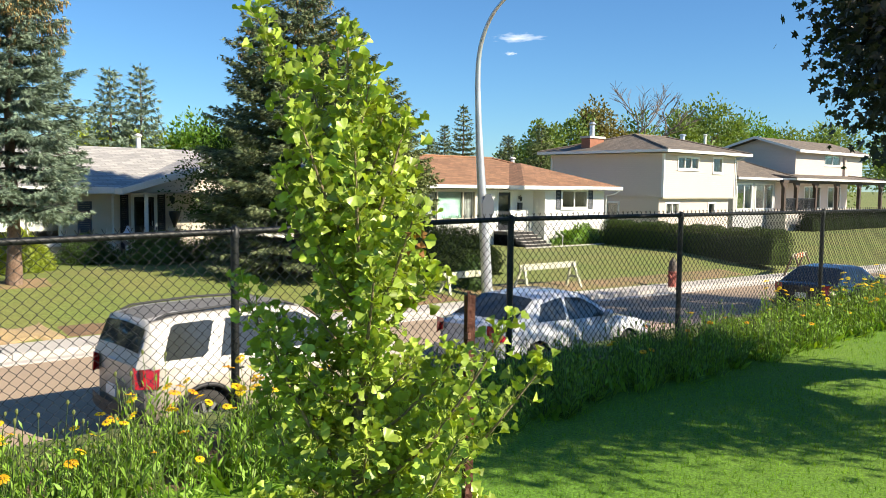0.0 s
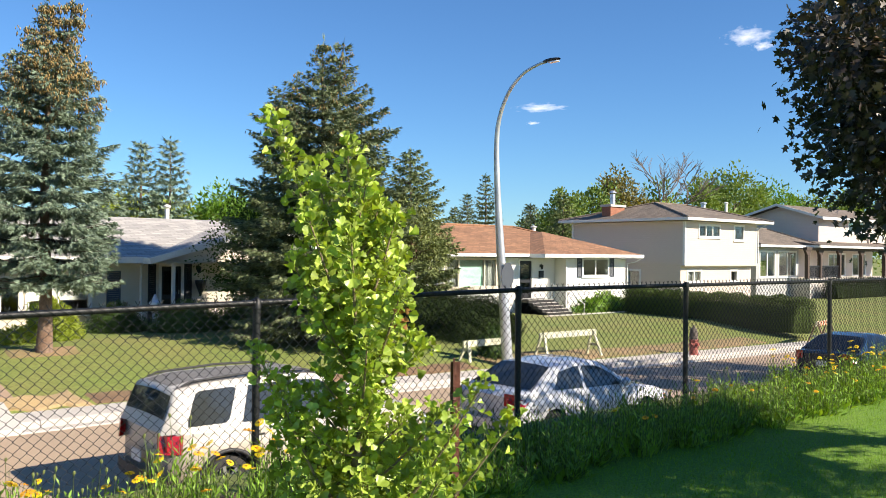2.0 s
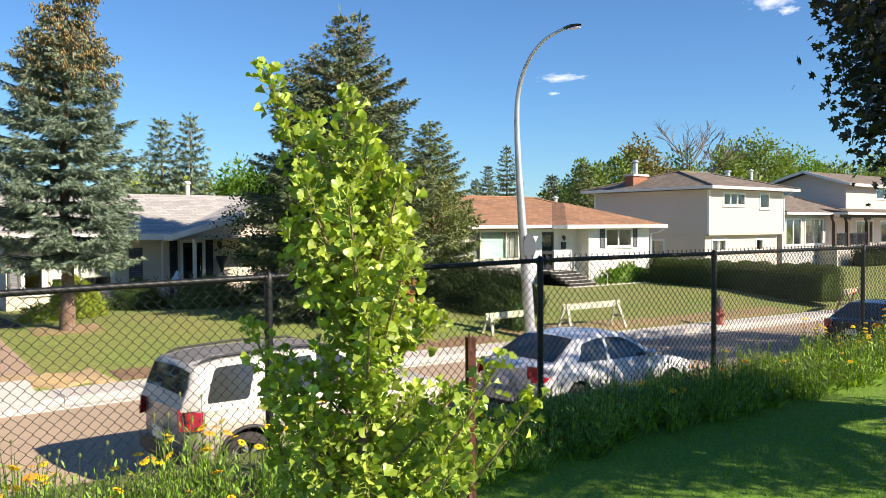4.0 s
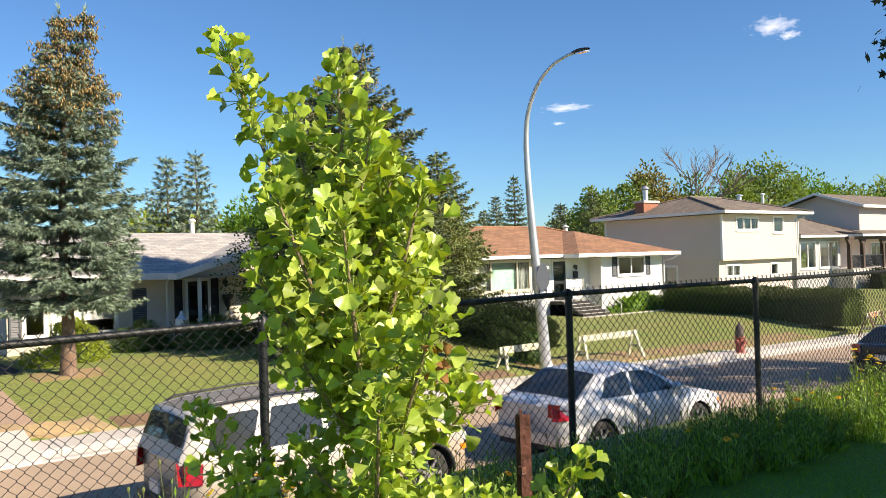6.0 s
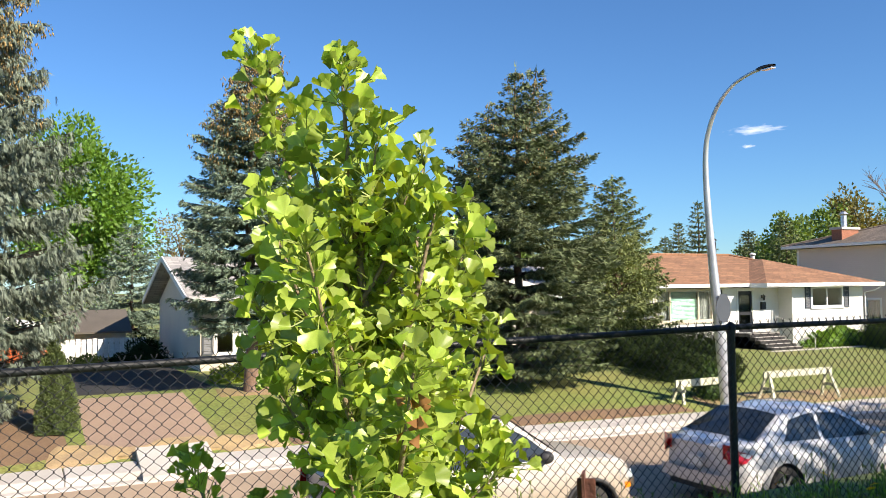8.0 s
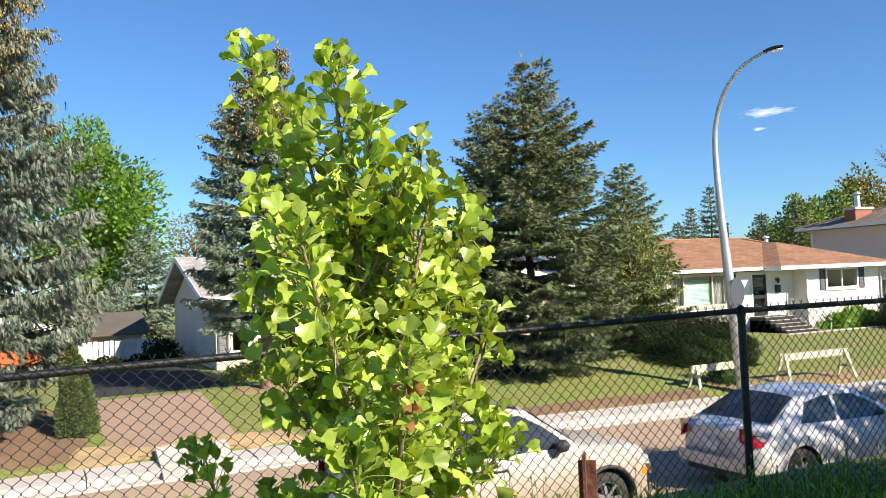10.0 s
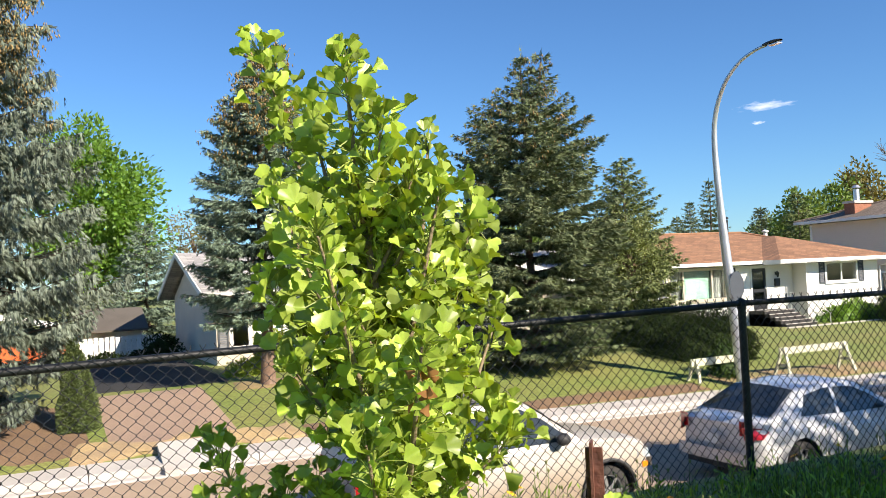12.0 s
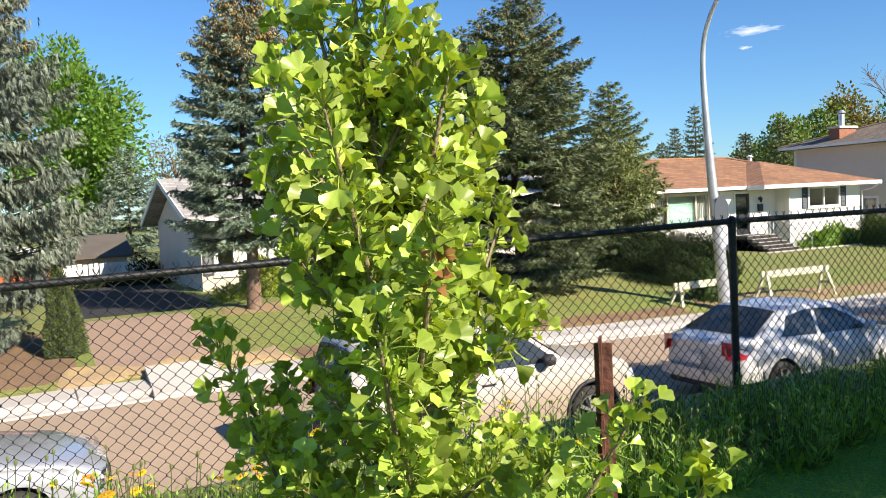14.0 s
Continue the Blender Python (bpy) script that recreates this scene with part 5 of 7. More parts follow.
def maple(x, y, z0, label, seed, centre, radii, leaves=12000, count=150, size=0.12, spread=0.75, lobes=()):
    r = np.random.default_rng(seed)
    root = thing("maple_tree", (x, y, z0), label, "maple tree")
    c, p, d = clumps(r, centre, radii, count, leaves, spread)
    for mid, rad, more in lobes:
        c2, p2, d2 = clumps(r, mid, rad, max(8, min(count // 2, more // 60)), more, min(spread, 1.2 * rad[1]))
        c, p, d = np.concatenate([c, c2]), np.concatenate([p, p2]), np.concatenate([d, d2])
        leaves += more
    t = Mesh().tube([(x, y, z0 - 0.2), (x, y, z0 + 1.2), (x + 0.1, y, z0 + 3.0), (x, y + 0.1, centre[2] + 2.0)], [0.24, 0.19, 0.16, 0.05], 10)
    part("trunk", t, M["bark"], root, smooth=True)
    lim = Mesh()
    for q in c:
        a = np.array([x, y, z0 + 1.7 + 0.55 * max(0.2, q[2] - z0 - 2.0)])
        mid = (a + q) / 2 + np.array([0, 0, 0.25])
        lim.tube([a, mid, q], [0.045, 0.026, 0.007], 5, False)
    part("branchwork", lim, M["bark"], root, kind="stuff")
    d[:, 2] -= 0.45
    v, f = scatter(MAPLE_TV, MAPLE_TF, p, frames_along(d, r.uniform(0, 6.28, leaves)), size * r.uniform(0.65, 1.25, leaves))
    crown_part("crown", v, f, M["maple"], root, (x, y, z0), "dark purple-green leaves")
    return root


# lobes at y <= 0 are out of view, added to shade the lawn
maple(8.7, 0.2, 1.75, "dark-leaved maple shading the lawn and bed", 120, (6.9, 1.6, 4.65), (2.4, 1.2, 1.1), 17000, 150, 0.058, 0.38, (((7.5, 0.0, 4.4), (2.2, 0.75, 0.5), 7000), ((5.8, 2.0, 4.35), (0.6, 0.45, 0.62), 5000), ((5.10, 2.1, 4.66), (0.34, 0.20, 0.10), 600), ((6.0, -1.0, 4.75), (0.9, 0.45, 0.3), 3000), ((7.6, -1.75, 4.75), (1.1, 0.5, 0.3), 3600)))
# two unseen trees, placed out of view for the shade on sedan and road
maple(16.4, 2.2, 1.75, "unseen maple added to shade the parked sedan", 121, (15.6, 2.5, 6.5), (2.4, 1.9, 1.7), 2300, 40, 0.12, 0.6)
maple(29.0, 2.6, 1.75, "tall unseen maple added to shade the road", 122, (28.0, 3.0, 7.3), (5.2, 2.0, 1.3), 7500, 110, 0.19, 0.7)

# ---- ginkgo sapling ----
GX, GY, GZ = 1.215, 1.64, 1.75
RIGHT, AWAY = Vector((0.77, -0.63, 0)), Vector((0.63, 0.77, 0))
FAN_N = 10


def fan(r, half, fold, notch):
    """One fan leaf along +x: straight sides from the stalk, a wavy outer margin with a cleft, folded upward like a shallow funnel."""
    v, f = [(0.0, 0.0, 0.0)], []
    wave = r.uniform(0, 6.28)
    for ring, rr in ((1, 0.55), (2, 1.0)):
        for k in range(FAN_N + 1):
            u = 2 * k / FAN_N - 1
            a = half * u
            q = rr
            if ring == 2:
                q *= 1 + 0.05 * math.sin(k * 2.1 + wave) - 0.16 * abs(u) ** 7 - notch * max(0.0, 1 - abs(u) * 4)
            lift = fold * abs(u) ** 1.5 * rr + (0.075 * math.sin(k * 1.9 + wave) if ring == 2 else 0) - 0.16 * rr * rr
            v.append((q * math.cos(a), q * math.sin(a), lift))
    n = FAN_N + 1
    for k in range(FAN_N):
        f.append((0, 1 + k, 2 + k, 2 + k))
        f.append((1 + k, 1 + n + k, 2 + n + k, 2 + k))
    return np.array(v), f


def fan_mesh(name, tv, tf, pos, rot, size, material):
    """Leaves from one template joined into one mesh, with true triangles at the stalk."""
    v, _ = scatter(tv, np.zeros((1, 3), int), pos, rot, size)
    me = bpy.data.meshes.new(name)
    faces = [tuple(dict.fromkeys(i + k * len(tv) for i in q)) for k in range(len(pos)) for q in tf]
    me.from_pydata(v.tolist(), [], faces)
    me.polygons.foreach_set("use_smooth", [True] * len(me.polygons))
    me.materials.append(material)
    me.update()
    return me


def ginkgo():
    r = np.random.default_rng(21)
    root = thing("ginkgo_sapling", (GX, GY, GZ), "young ginkgo tree with bright green fan leaves on a thin trunk", "ginkgo tree")
    at = lambda lat, dep, z: Vector((GX, GY, 0)) + RIGHT * lat + AWAY * dep + Vector((0, 0, z))
    trunk = [at(0.0, 0, 1.7), at(0.01, 0, 2.2), at(-0.01, 0.01, 2.7), at(0.015, 0.03, 3.0), at(0.0, 0.02, 3.16), at(-0.02, 0.0, 3.28), at(-0.03, -0.04, 3.45), at(-0.03, -0.07, 3.615)]
    part("trunk", Mesh().tube(trunk, [0.020, 0.018, 0.015, 0.012, 0.011, 0.007, 0.0045, 0.002], 10), M["ginkgo_bark"], root, smooth=True)
    lines = [(trunk[1:], 0.75)]

    def limb(p0, p1, sag=0.04, rad=0.006, full=1.0):
        mid = p0.lerp(p1, 0.5) - Vector((0, 0, sag))
        pts = [p0, p0.lerp(mid, 0.5) - Vector((0, 0, sag * 0.25)), mid, mid.lerp(p1, 0.5) - Vector((0, 0, sag * 0.1)), p1]
        part("branch", Mesh().tube(pts, [rad, rad * 0.9, rad * 0.75, rad * 0.55, rad * 0.3], 6), M["ginkgo_bark"], root, smooth=True)
        lines.append((pts, full))

    limb(at(-0.022, -0.02, 3.36), at(0.02, -0.07, 3.52), 0.02, 0.004)
    limb(at(-0.022, -0.02, 3.30), at(0.05, -0.02, 3.45), 0.02, 0.004)
    # the leaning left leader, the back branches and the low side branches
    limb(at(-0.01, 0, 3.16), at(-0.275, 0.17, 3.715), 0.04)
    limb(at(0.01, 0.03, 3.08), at(-0.02, 0.36, 3.56), 0.05, full=0.8)
    limb(at(0.01, 0.03, 3.02), at(0.06, 0.38, 3.43), 0.05)
    limb(at(0.01, 0.02, 2.95), at(0.11, 0.30, 3.22), 0.05)
    limb(at(0.0, 0.0, 3.05), at(0.0, -0.28, 3.36), 0.05)
    limb(at(0.0, 0.0, 2.96), at(0.12, -0.26, 3.22), 0.05)
    limb(at(0.0, 0.0, 2.86), at(0.04, -0.25, 3.10), 0.05)
    limb(at(0.0, 0.0, 3.10), at(-0.13, -0.10, 3.42), 0.04)
    limb(at(0.0, 0.0, 3.02), at(-0.18, -0.04, 3.30), 0.04)
    limb(at(-0.02, 0.0, 3.26), at(-0.13, 0.04, 3.55), 0.03)
    limb(at(0.0, 0.0, 3.14), at(0.10, -0.06, 3.42), 0.03)
    limb(at(0.0, 0.02, 2.66), at(-0.27, -0.05, 3.04), 0.09)
    limb(at(-0.02, 0.02, 2.60), at(-0.20, -0.10, 2.93), 0.06)
    limb(at(-0.12, 0.0, 2.74), at(-0.20, 0.04, 2.95), 0.03)
    limb(at(0.0, 0.0, 2.50), at(0.42, -0.08, 2.86), 0.09, full=0.8)
    limb(at(0.0, 0.0, 2.58), at(0.33, -0.18, 2.98), 0.09, full=0.8)
    limb(at(0.0, 0.0, 2.42), at(-0.24, 0.08, 2.74), 0.08)
    limb(at(0.0, 0.0, 2.40), at(0.22, -0.28, 2.76), 0.08)
    limb(at(0.0, 0.0, 2.30), at(-0.20, -0.14, 2.56), 0.06)
    limb(at(0.0, 0.0, 2.25), at(0.30, 0.02, 2.48), 0.06)
    for k in range(48):
        z = 1.98 + 1.44 * (k / 48) + r.uniform(-0.03, 0.03)
        az = 2.4 * k + r.uniform(-0.4, 0.4)
        wide = 0.21 if z < 2.7 else 0.17 - 0.14 * max(0, z - 3.05) / 0.4
        L = wide * r.uniform(0.7, 1.15)
        p0 = at(-0.03 * max(0, z - 3.05) / 0.6, 0.01, z)
        limb(p0, p0 + Vector((math.cos(az) * L, math.sin(az) * L, L * r.uniform(0.5, 1.1))), 0.02, 0.0045)
    pos, way, size, stalk = [], [], [], Mesh()
    for pts, full in lines:
        n = len(pts) - 1
        length = sum((pts[i + 1] - pts[i]).length for i in range(n))
        knots = max(4, int(length / 0.0175))
        for k in range(knots + 1):
            s = (0.16 + 0.84 * k / knots) * n
            i = min(int(s), n - 1)
            p = pts[i].lerp(pts[i + 1], s - i)
            d = (pts[i + 1] - pts[i]).normalized()
            tip = k >= knots - 1
            spur = Vector(r.normal(0, 1, 3))
            spur = ((spur - d * spur.dot(d)).normalized() + Vector((0, 0, 0.5)) + (d * 1.6 if tip else d * 0.3)).normalized()
            base = p + spur * 0.006
            whirl = spur.orthogonal().normalized()
            other = spur.cross(whirl)
            count = int(r.integers(5, 8) * full) + (3 if tip else 0)
            turn = r.uniform(0, 6.28)
            for q in range(max(3, count)):
                a = turn + 6.283 * q / max(3, count) + r.normal(0, 0.3)
                open_ = r.uniform(0.35, 1.15) if tip else r.uniform(0.6, 1.5)
                e = (spur * math.cos(open_) + (whirl * math.cos(a) + other * math.sin(a)) * math.sin(open_) + Vector((0, 0, 0.25))).normalized()
                ln = r.uniform(0.014, 0.046)
                b = base + e * ln
                stalk.tube([base, base.lerp(b, 0.5) + Vector((0, 0, 0.002)), b], [0.0011, 0.0009, 0.0008], 3, False)
                pos.append(b)
                way.append(e * 1.0 + Vector((0, 0, 0.25)) + Vector(r.normal(0, 0.16, 3)))
                size.append((0.015 + 0.017 * r.uniform() ** 1.3) * (0.9 if tip else 1.0))
    pos, way, size = np.array(pos), np.array(way), np.array(size)
    # each blade turns its upper face up and out from the trunk, with some scatter
    d = unit(way)
    up = np.column_stack([pos[:, 0] - GX, pos[:, 1] - GY, np.full(len(pos), 0.30)])
    up = unit(unit(up) + np.array((0, 0, 0.25)) + r.normal(0, 0.95, up.shape))
    z = unit(up - d * (up * d).sum(1, keepdims=True))
    rot = np.stack([d, np.cross(z, d), z], axis=2)
    near = np.argsort(pos @ np.array(AWAY) - 0.15 * pos[:, 2])[:300]
    rest = np.setdiff1d(np.arange(len(pos)), near)
    shapes = [fan(r, radians(h), fo, no) for h, fo, no in ((52, 0.42, 0.16), (46, 0.60, 0.04), (56, 0.34, 0.10), (44, 0.75, 0.02), (50, 0.20, 0.24), (40, 0.95, 0.06))]
    for k, (tv, tf) in enumerate(shapes):
        sel = rest[rest % 6 == k]
        ob = new("foliage", fan_mesh("foliage", tv, tf, pos[sel] - np.array([GX, GY, GZ]), rot[sel], size[sel], M["ginkgo"]))
        ob.parent = root
        tagged(ob, kind="stuff")
    meshes = [fan_mesh("leaf", tv, tf, np.zeros((1, 3)), np.eye(3)[None], np.ones(1), M["ginkgo_single"]) for tv, tf in shapes]
    for i in near:
        ob = new("leaf", meshes[i % 6])
        ob.parent = root
        m4 = Matrix(rot[i].tolist()).to_4x4()
        ob.matrix_basis = Matrix.Translation(Vector(pos[i]) - Vector((GX, GY, GZ))) @ m4 @ Matrix.Diagonal((*[float(size[i])] * 3, 1))
    part("leaf_stalk", stalk, M["ginkgo_stalk"], root, kind="stuff")
    tv, tf = fan(r, radians(24), 0.9, 0.0)
    dp = np.array([list(at(0.125 + r.normal(0, 0.010), -0.29 + r.normal(0, 0.012), 3.19 + r.normal(0, 0.016))) for _ in range(9)])
    dw = r.normal(0, 0.6, (9, 3)) - np.array([0, 0, 0.9])
    dry = new("withered_leaves", fan_mesh("withered_leaves", tv, tf, dp - np.array([GX, GY, GZ]), frames_along(dw, r.uniform(0, 6, 9)), r.uniform(0.010, 0.016, 9), M["ginkgo_dry"]))
    dry.parent = root
    tagged(dry, "withered orange leaves")


M["ginkgo"] = foliage("bright_ginkgo_leafves", (0.278, 0.388, 0.050), 0.38, (0.41, 0.475, 0.10), 0.27, 0.45, spec=0.5)
M["ginkgo_single"] = foliage("bright_ginkgo_leaf", (0.278, 0.388, 0.050), 0.38, (0.41, 0.475, 0.10), 0.27, 0.0, 0.45, spec=0.5)
M["ginkgo_stalk"] = foliage("pale_green_leaf_stalks", (0.28, 0.33, 0.07), 0.5, None, 0.2, 0.2)
ginkgo()
stake = thing("garden_stake", (1.58, 1.65, 1.75), "rusty brown steel T-post beside a sapling", "stake")
M["rust"] = mat("rusty_brown_steel", (0.13, 0.045, 0.028), 0.7, 0.35, 60, 6, 0.3, tint=(0.08, 0.03, 0.022), tint_amount=0.8)
sp = Mesh().beam((1.58, 1.65, 1.5), (1.58, 1.65, 3.01), 0.032, 0.005, (0.77, -0.63, 0)).beam((1.583, 1.647, 1.5), (1.583, 1.647, 3.0), 0.005, 0.03, (0.77, -0.63, 0))
part("post", sp, M["rust"], stake)
for k in range(12):
    z_ = 1.95 + 0.085 * k
    part("stud", Mesh().box(1.563, 1.632, z_, 1.575, 1.644, z_ + 0.015), M["rust"], stake)
M["blue_cord"] = mat("blue_white_cord", (0.252, 0.378, 0.588), 0.7, 0.2)
tie = thing("tie_cord", (1.5, 1.8, 2.3), "pale blue tie cord between stake and sapling", "cord")
part("cord", Mesh().tube([(1.60, 1.63, 2.33), (1.56, 1.68, 2.32), (1.42, 1.66, 2.30), (1.24, 1.65, 2.33), (1.18, 1.63, 2.34), (1.22, 1.66, 2.35), (1.42, 1.645, 2.33), (1.58, 1.63, 2.34)], 0.005, 6), M["blue_cord"], tie)

# ---- flower bed ----
BLADE = (np.array([[0, -0.12, 0], [0, 0.12, 0], [0.55, 0.5, 0.03], [0.55, -0.5, 0.03], [1, 0.05, -0.08], [1, -0.05, -0.08]]) * np.array([1, 0.24, 1]), np.array([[0, 1, 2, 3], [3, 2, 4, 5]]))


def flower_clump(seed, height, blooms, buds, rad=0.20):
    """One flowering plant: leafy stems from a crown, daisies and seed heads on top."""
    r = np.random.default_rng(seed)
    root = thing("flower_plant", (0, 0, 0), "leafy perennial with yellow daisy flowers in a fence-side bed", "flower", "flower bed")
    stems, pos, way, size = Mesh(), [], [], []
    tops = []
    n = 26
    for k in range(n):
        a, q = r.uniform(0, 6.28), rad * math.sqrt(r.uniform())
        b = np.array([q * math.cos(a), q * math.sin(a), 0])
        h = height * r.uniform(0.55, 1.0) * (1.12 if k < blooms else 1.0 if k < blooms + buds else 0.85)
        t = b * 1.35 + np.array([r.normal(0, 0.035), r.normal(0, 0.035), h])
        m = (b + t) / 2 + r.normal(0, 0.012, 3)
        stems.tube([b, m, t], [0.0035, 0.003, 0.0022], 3, False)
        tops.append(t)
        bare = 0.72 if k < blooms + buds else 1.0
        for i in range(9):
            s = bare * (i + 0.6) / 9
            pos.append(b + (t - b) * s)
            way.append([math.cos(i * 2.4 + a), math.sin(i * 2.4 + a), r.uniform(0.5, 2.0)])
            size.append(r.uniform(0.065, 0.125) * (1.15 - 0.6 * s))
    for k in range(22):
        a = r.uniform(0, 6.28)
        pos.append([rad * r.uniform(0, 1.1) * math.cos(a), rad * r.uniform(0, 1.1) * math.sin(a), 0])
        way.append([math.cos(a), math.sin(a), r.uniform(0.5, 2.0)])
        size.append(height * r.uniform(0.22, 0.40))
    part("stalk", stems, M["bed_stem"], root, kind="stuff")
    v, f = scatter(*BLADE, np.array(pos), frames_along(np.array(way), r.uniform(-0.8, 0.8, len(pos))), np.array(size))
    crown_part("foliage", v, f, M["bed_leaf"], root, (0, 0, 0))
    for k in range(blooms):
        c = tops[k]
        m, mm = Mesh(), Mesh()
        tilt = Vector((r.normal(0, 0.35) - 0.1, r.normal(0, 0.35) - 0.3, 1)).normalized()
        s = tilt.orthogonal().normalized()
        u = tilt.cross(s)
        R = r.uniform(0.036, 0.050)
        for i in range(11):
            a = 6.283 * i / 11 + r.uniform(-0.1, 0.1)
            w = 0.26
            pt = lambda ang, q, up: Vector(c) + (s * math.cos(ang) + u * math.sin(ang)) * q + tilt * up
            m.face(pt(a - w * 0.6, R * 0.3, 0.002), pt(a - w, R * 0.9, 0.004 - R * 0.12), pt(a, R * r.uniform(0.95, 1.1), -R * 0.2), pt(a + w, R * 0.9, 0.004 - R * 0.12), pt(a + w * 0.6, R * 0.3, 0.002))
        mm.tube([Vector(c) - tilt * 0.002, Vector(c) + tilt * 0.006, Vector(c) + tilt * 0.012], [R * 0.22, R * 0.20, R * 0.1], 8)
        bl = part("bloom", m, M["petal_orange" if (seed + k) % 4 == 0 else "petal"], root, "yellow daisy flower")
        part("centre", mm, M["petal_mid"], bl)
    for k in range(blooms, blooms + buds):
        c = Vector(tops[k])
        part("bud", Mesh().tube([c - Vector((0, 0, 0.012)), c, c + Vector((0, 0, 0.012)), c + Vector((0, 0, 0.02))], [0.003, 0.009, 0.009, 0.004], 6), M["bud"], root)
    return root


kinds = [flower_clump(200 + k, h, b, u) for k, (h, b, u) in enumerate(((0.66, 4, 5), (0.72, 3, 6), (0.64, 4, 4), (0.68, 2, 6), (0.60, 0, 6), (0.54, 0, 4), (0.50, 0, 1)))]
rb = random.Random(31)
first = True
for i in range(74):
    x_ = -3.6 + i * 0.27
    for row in range(3):
        px, py = x_ + rb.uniform(-0.12, 0.12), 3.80 + 0.31 * row + rb.uniform(-0.1, 0.1)
        sunny = px < 2.6 or px > 8.8
        pick = rb.choice([4, 5, 3, 4]) if row == 0 and sunny else rb.choice([0, 1, 3, 3, 4] if px > 8.8 else [0, 1, 2, 3, 3] if sunny else [3, 4, 4, 5, 5, 6])
        sc = rb.uniform(0.62, 0.86) * (1.0 if px < 9 else 0.95)
        m4 = pose(px, py, 1.74, rb.uniform(-5, 5), rb.uniform(-5, 5), rb.uniform(0, 360))
        c = copy_thing(kinds[pick], m4)
        c.scale = (sc, sc, sc * rb.uniform(0.9, 1.1))
for k in kinds:
    for o in [*k.children_recursive, k]:
        bpy.data.objects.remove(o)
bed = sheet("flower_bed_soil", -4.0, 17.0, 3.85, 4.95, 0.012, M["soil"], "bare soil under the flower bed", ragged=0.12, n=60, k=6)

# ---- lawn grass ----
M["lawn_near"] = mat("bright_mown_lawn", (0.10, 0.215, 0.011), 0.95, 0.5, 60, 0.5, 0.4, tint=(0.16, 0.24, 0.018), tint_amount=0.6)
sheet("lawn", -30.0, 40.0, -30.0, 4.95, 0.006, M["lawn_near"], "short mown bright green lawn on a terrace", n=70, k=34)

def lawn_blades(x0, x1, y0, y1, n, seed, h=0.05):
    r = np.random.default_rng(seed)
    x, y = r.uniform(x0, x1, n) + r.normal(0, 0.5, n), np.minimum(r.uniform(y0, y1, n) + r.normal(0, 0.3, n), 3.8 - r.uniform(0, 0.3, n))
    pos = np.column_stack([x, y, np.full(n, 1.748)])
    d = np.column_stack([r.normal(0, 0.45, n), r.normal(0, 0.45, n), np.ones(n)])
    tv = np.array([[0, -0.055, 0], [0, 0.055, 0], [0.55, 0.045, 0.06], [0.55, -0.045, 0.06], [1.0, 0.006, 0.22], [1.0, -0.006, 0.22]])
    tf = np.array([[0, 1, 2, 3], [3, 2, 4, 5]])
    return scatter(tv, tf, pos, frames_along(d, r.uniform(0, 6.28, n)), h * r.uniform(0.6, 1.25, n))


pieces = [lawn_blades(1.0, 6.5, 0.6, 3.75, 26000, 51, 0.034), lawn_blades(5.5, 14.0, 1.4, 3.75, 13000, 52, 0.038), lawn_blades(-3.5, 2.6, 2.0, 3.8, 7000, 53, 0.038)]
vs, fs, off = [], [], 0
for v, f in pieces:
    vs.append(v)
    fs.append(f + off)
    off += len(v)
tagged(new("lawn_grass", np_mesh("lawn_grass", np.concatenate(vs), np.concatenate(fs), M["grass"])), "short mown bright green lawn grass", "grass", kind="stuff")

# ---- parked cars ----
M["car_white"] = mat("dusty_white_car_paint", (0.52, 0.495, 0.455), 0.36, 0.08, 14, 1.3, tint=(0.42, 0.375, 0.31), tint_amount=0.65, coat=0.3)
M["car_roof"] = mat("dull_grey_roof", (0.15, 0.145, 0.14), 0.75, 0.15, 14, 2, tint=(0.21, 0.19, 0.175))
M["car_silver"] = mat("silver_white_car_paint", (0.58, 0.59, 0.61), 0.22, 0.05, 14, 1.3, metal=0.0, tint=(0.612, 0.621, 0.639), tint_amount=0.5, coat=0.8)
M["car_grey"] = mat("silver_grey_car_paint", (0.42, 0.437, 0.47), 0.25, 0.05, 14, 1.3, metal=0.3, coat=0.8)
M["car_dark"] = mat("dark_blue_black_car_paint", (0.020, 0.024, 0.034), 0.2, 0.1, 14, 1.3, coat=1.0)
M["car_glass"] = mat("tinted_car_glass", (0.035, 0.040, 0.040), 0.05, 0.0, spec=0.8)
M["plastic"] = mat("dark_grey_plastic", (0.03, 0.03, 0.032), 0.6, 0.2, 30)
M["tyre"] = mat("dusty_black_tyre", (0.03, 0.028, 0.026), 0.85, 0.25, 40)
M["alloy"] = mat("dusty_alloy_rim", (0.42, 0.42, 0.42), 0.35, 0.15, 20, metal=0.7)
M["tail_red"] = mat("red_tail_lamp", (0.42, 0.012, 0.015), 0.12, 0.15, 60, coat=1.0)
M["lamp_clear"] = mat("clear_lamp_lens", (0.60, 0.62, 0.64), 0.12, 0.1, 50, metal=0.4, coat=1.0)
M["amber"] = mat("amber_lens", (0.72, 0.22, 0.01), 0.15, 0.1, coat=1.0)
M["plate"] = mat("number_plate_white", (0.7, 0.7, 0.68), 0.5, 0.05)



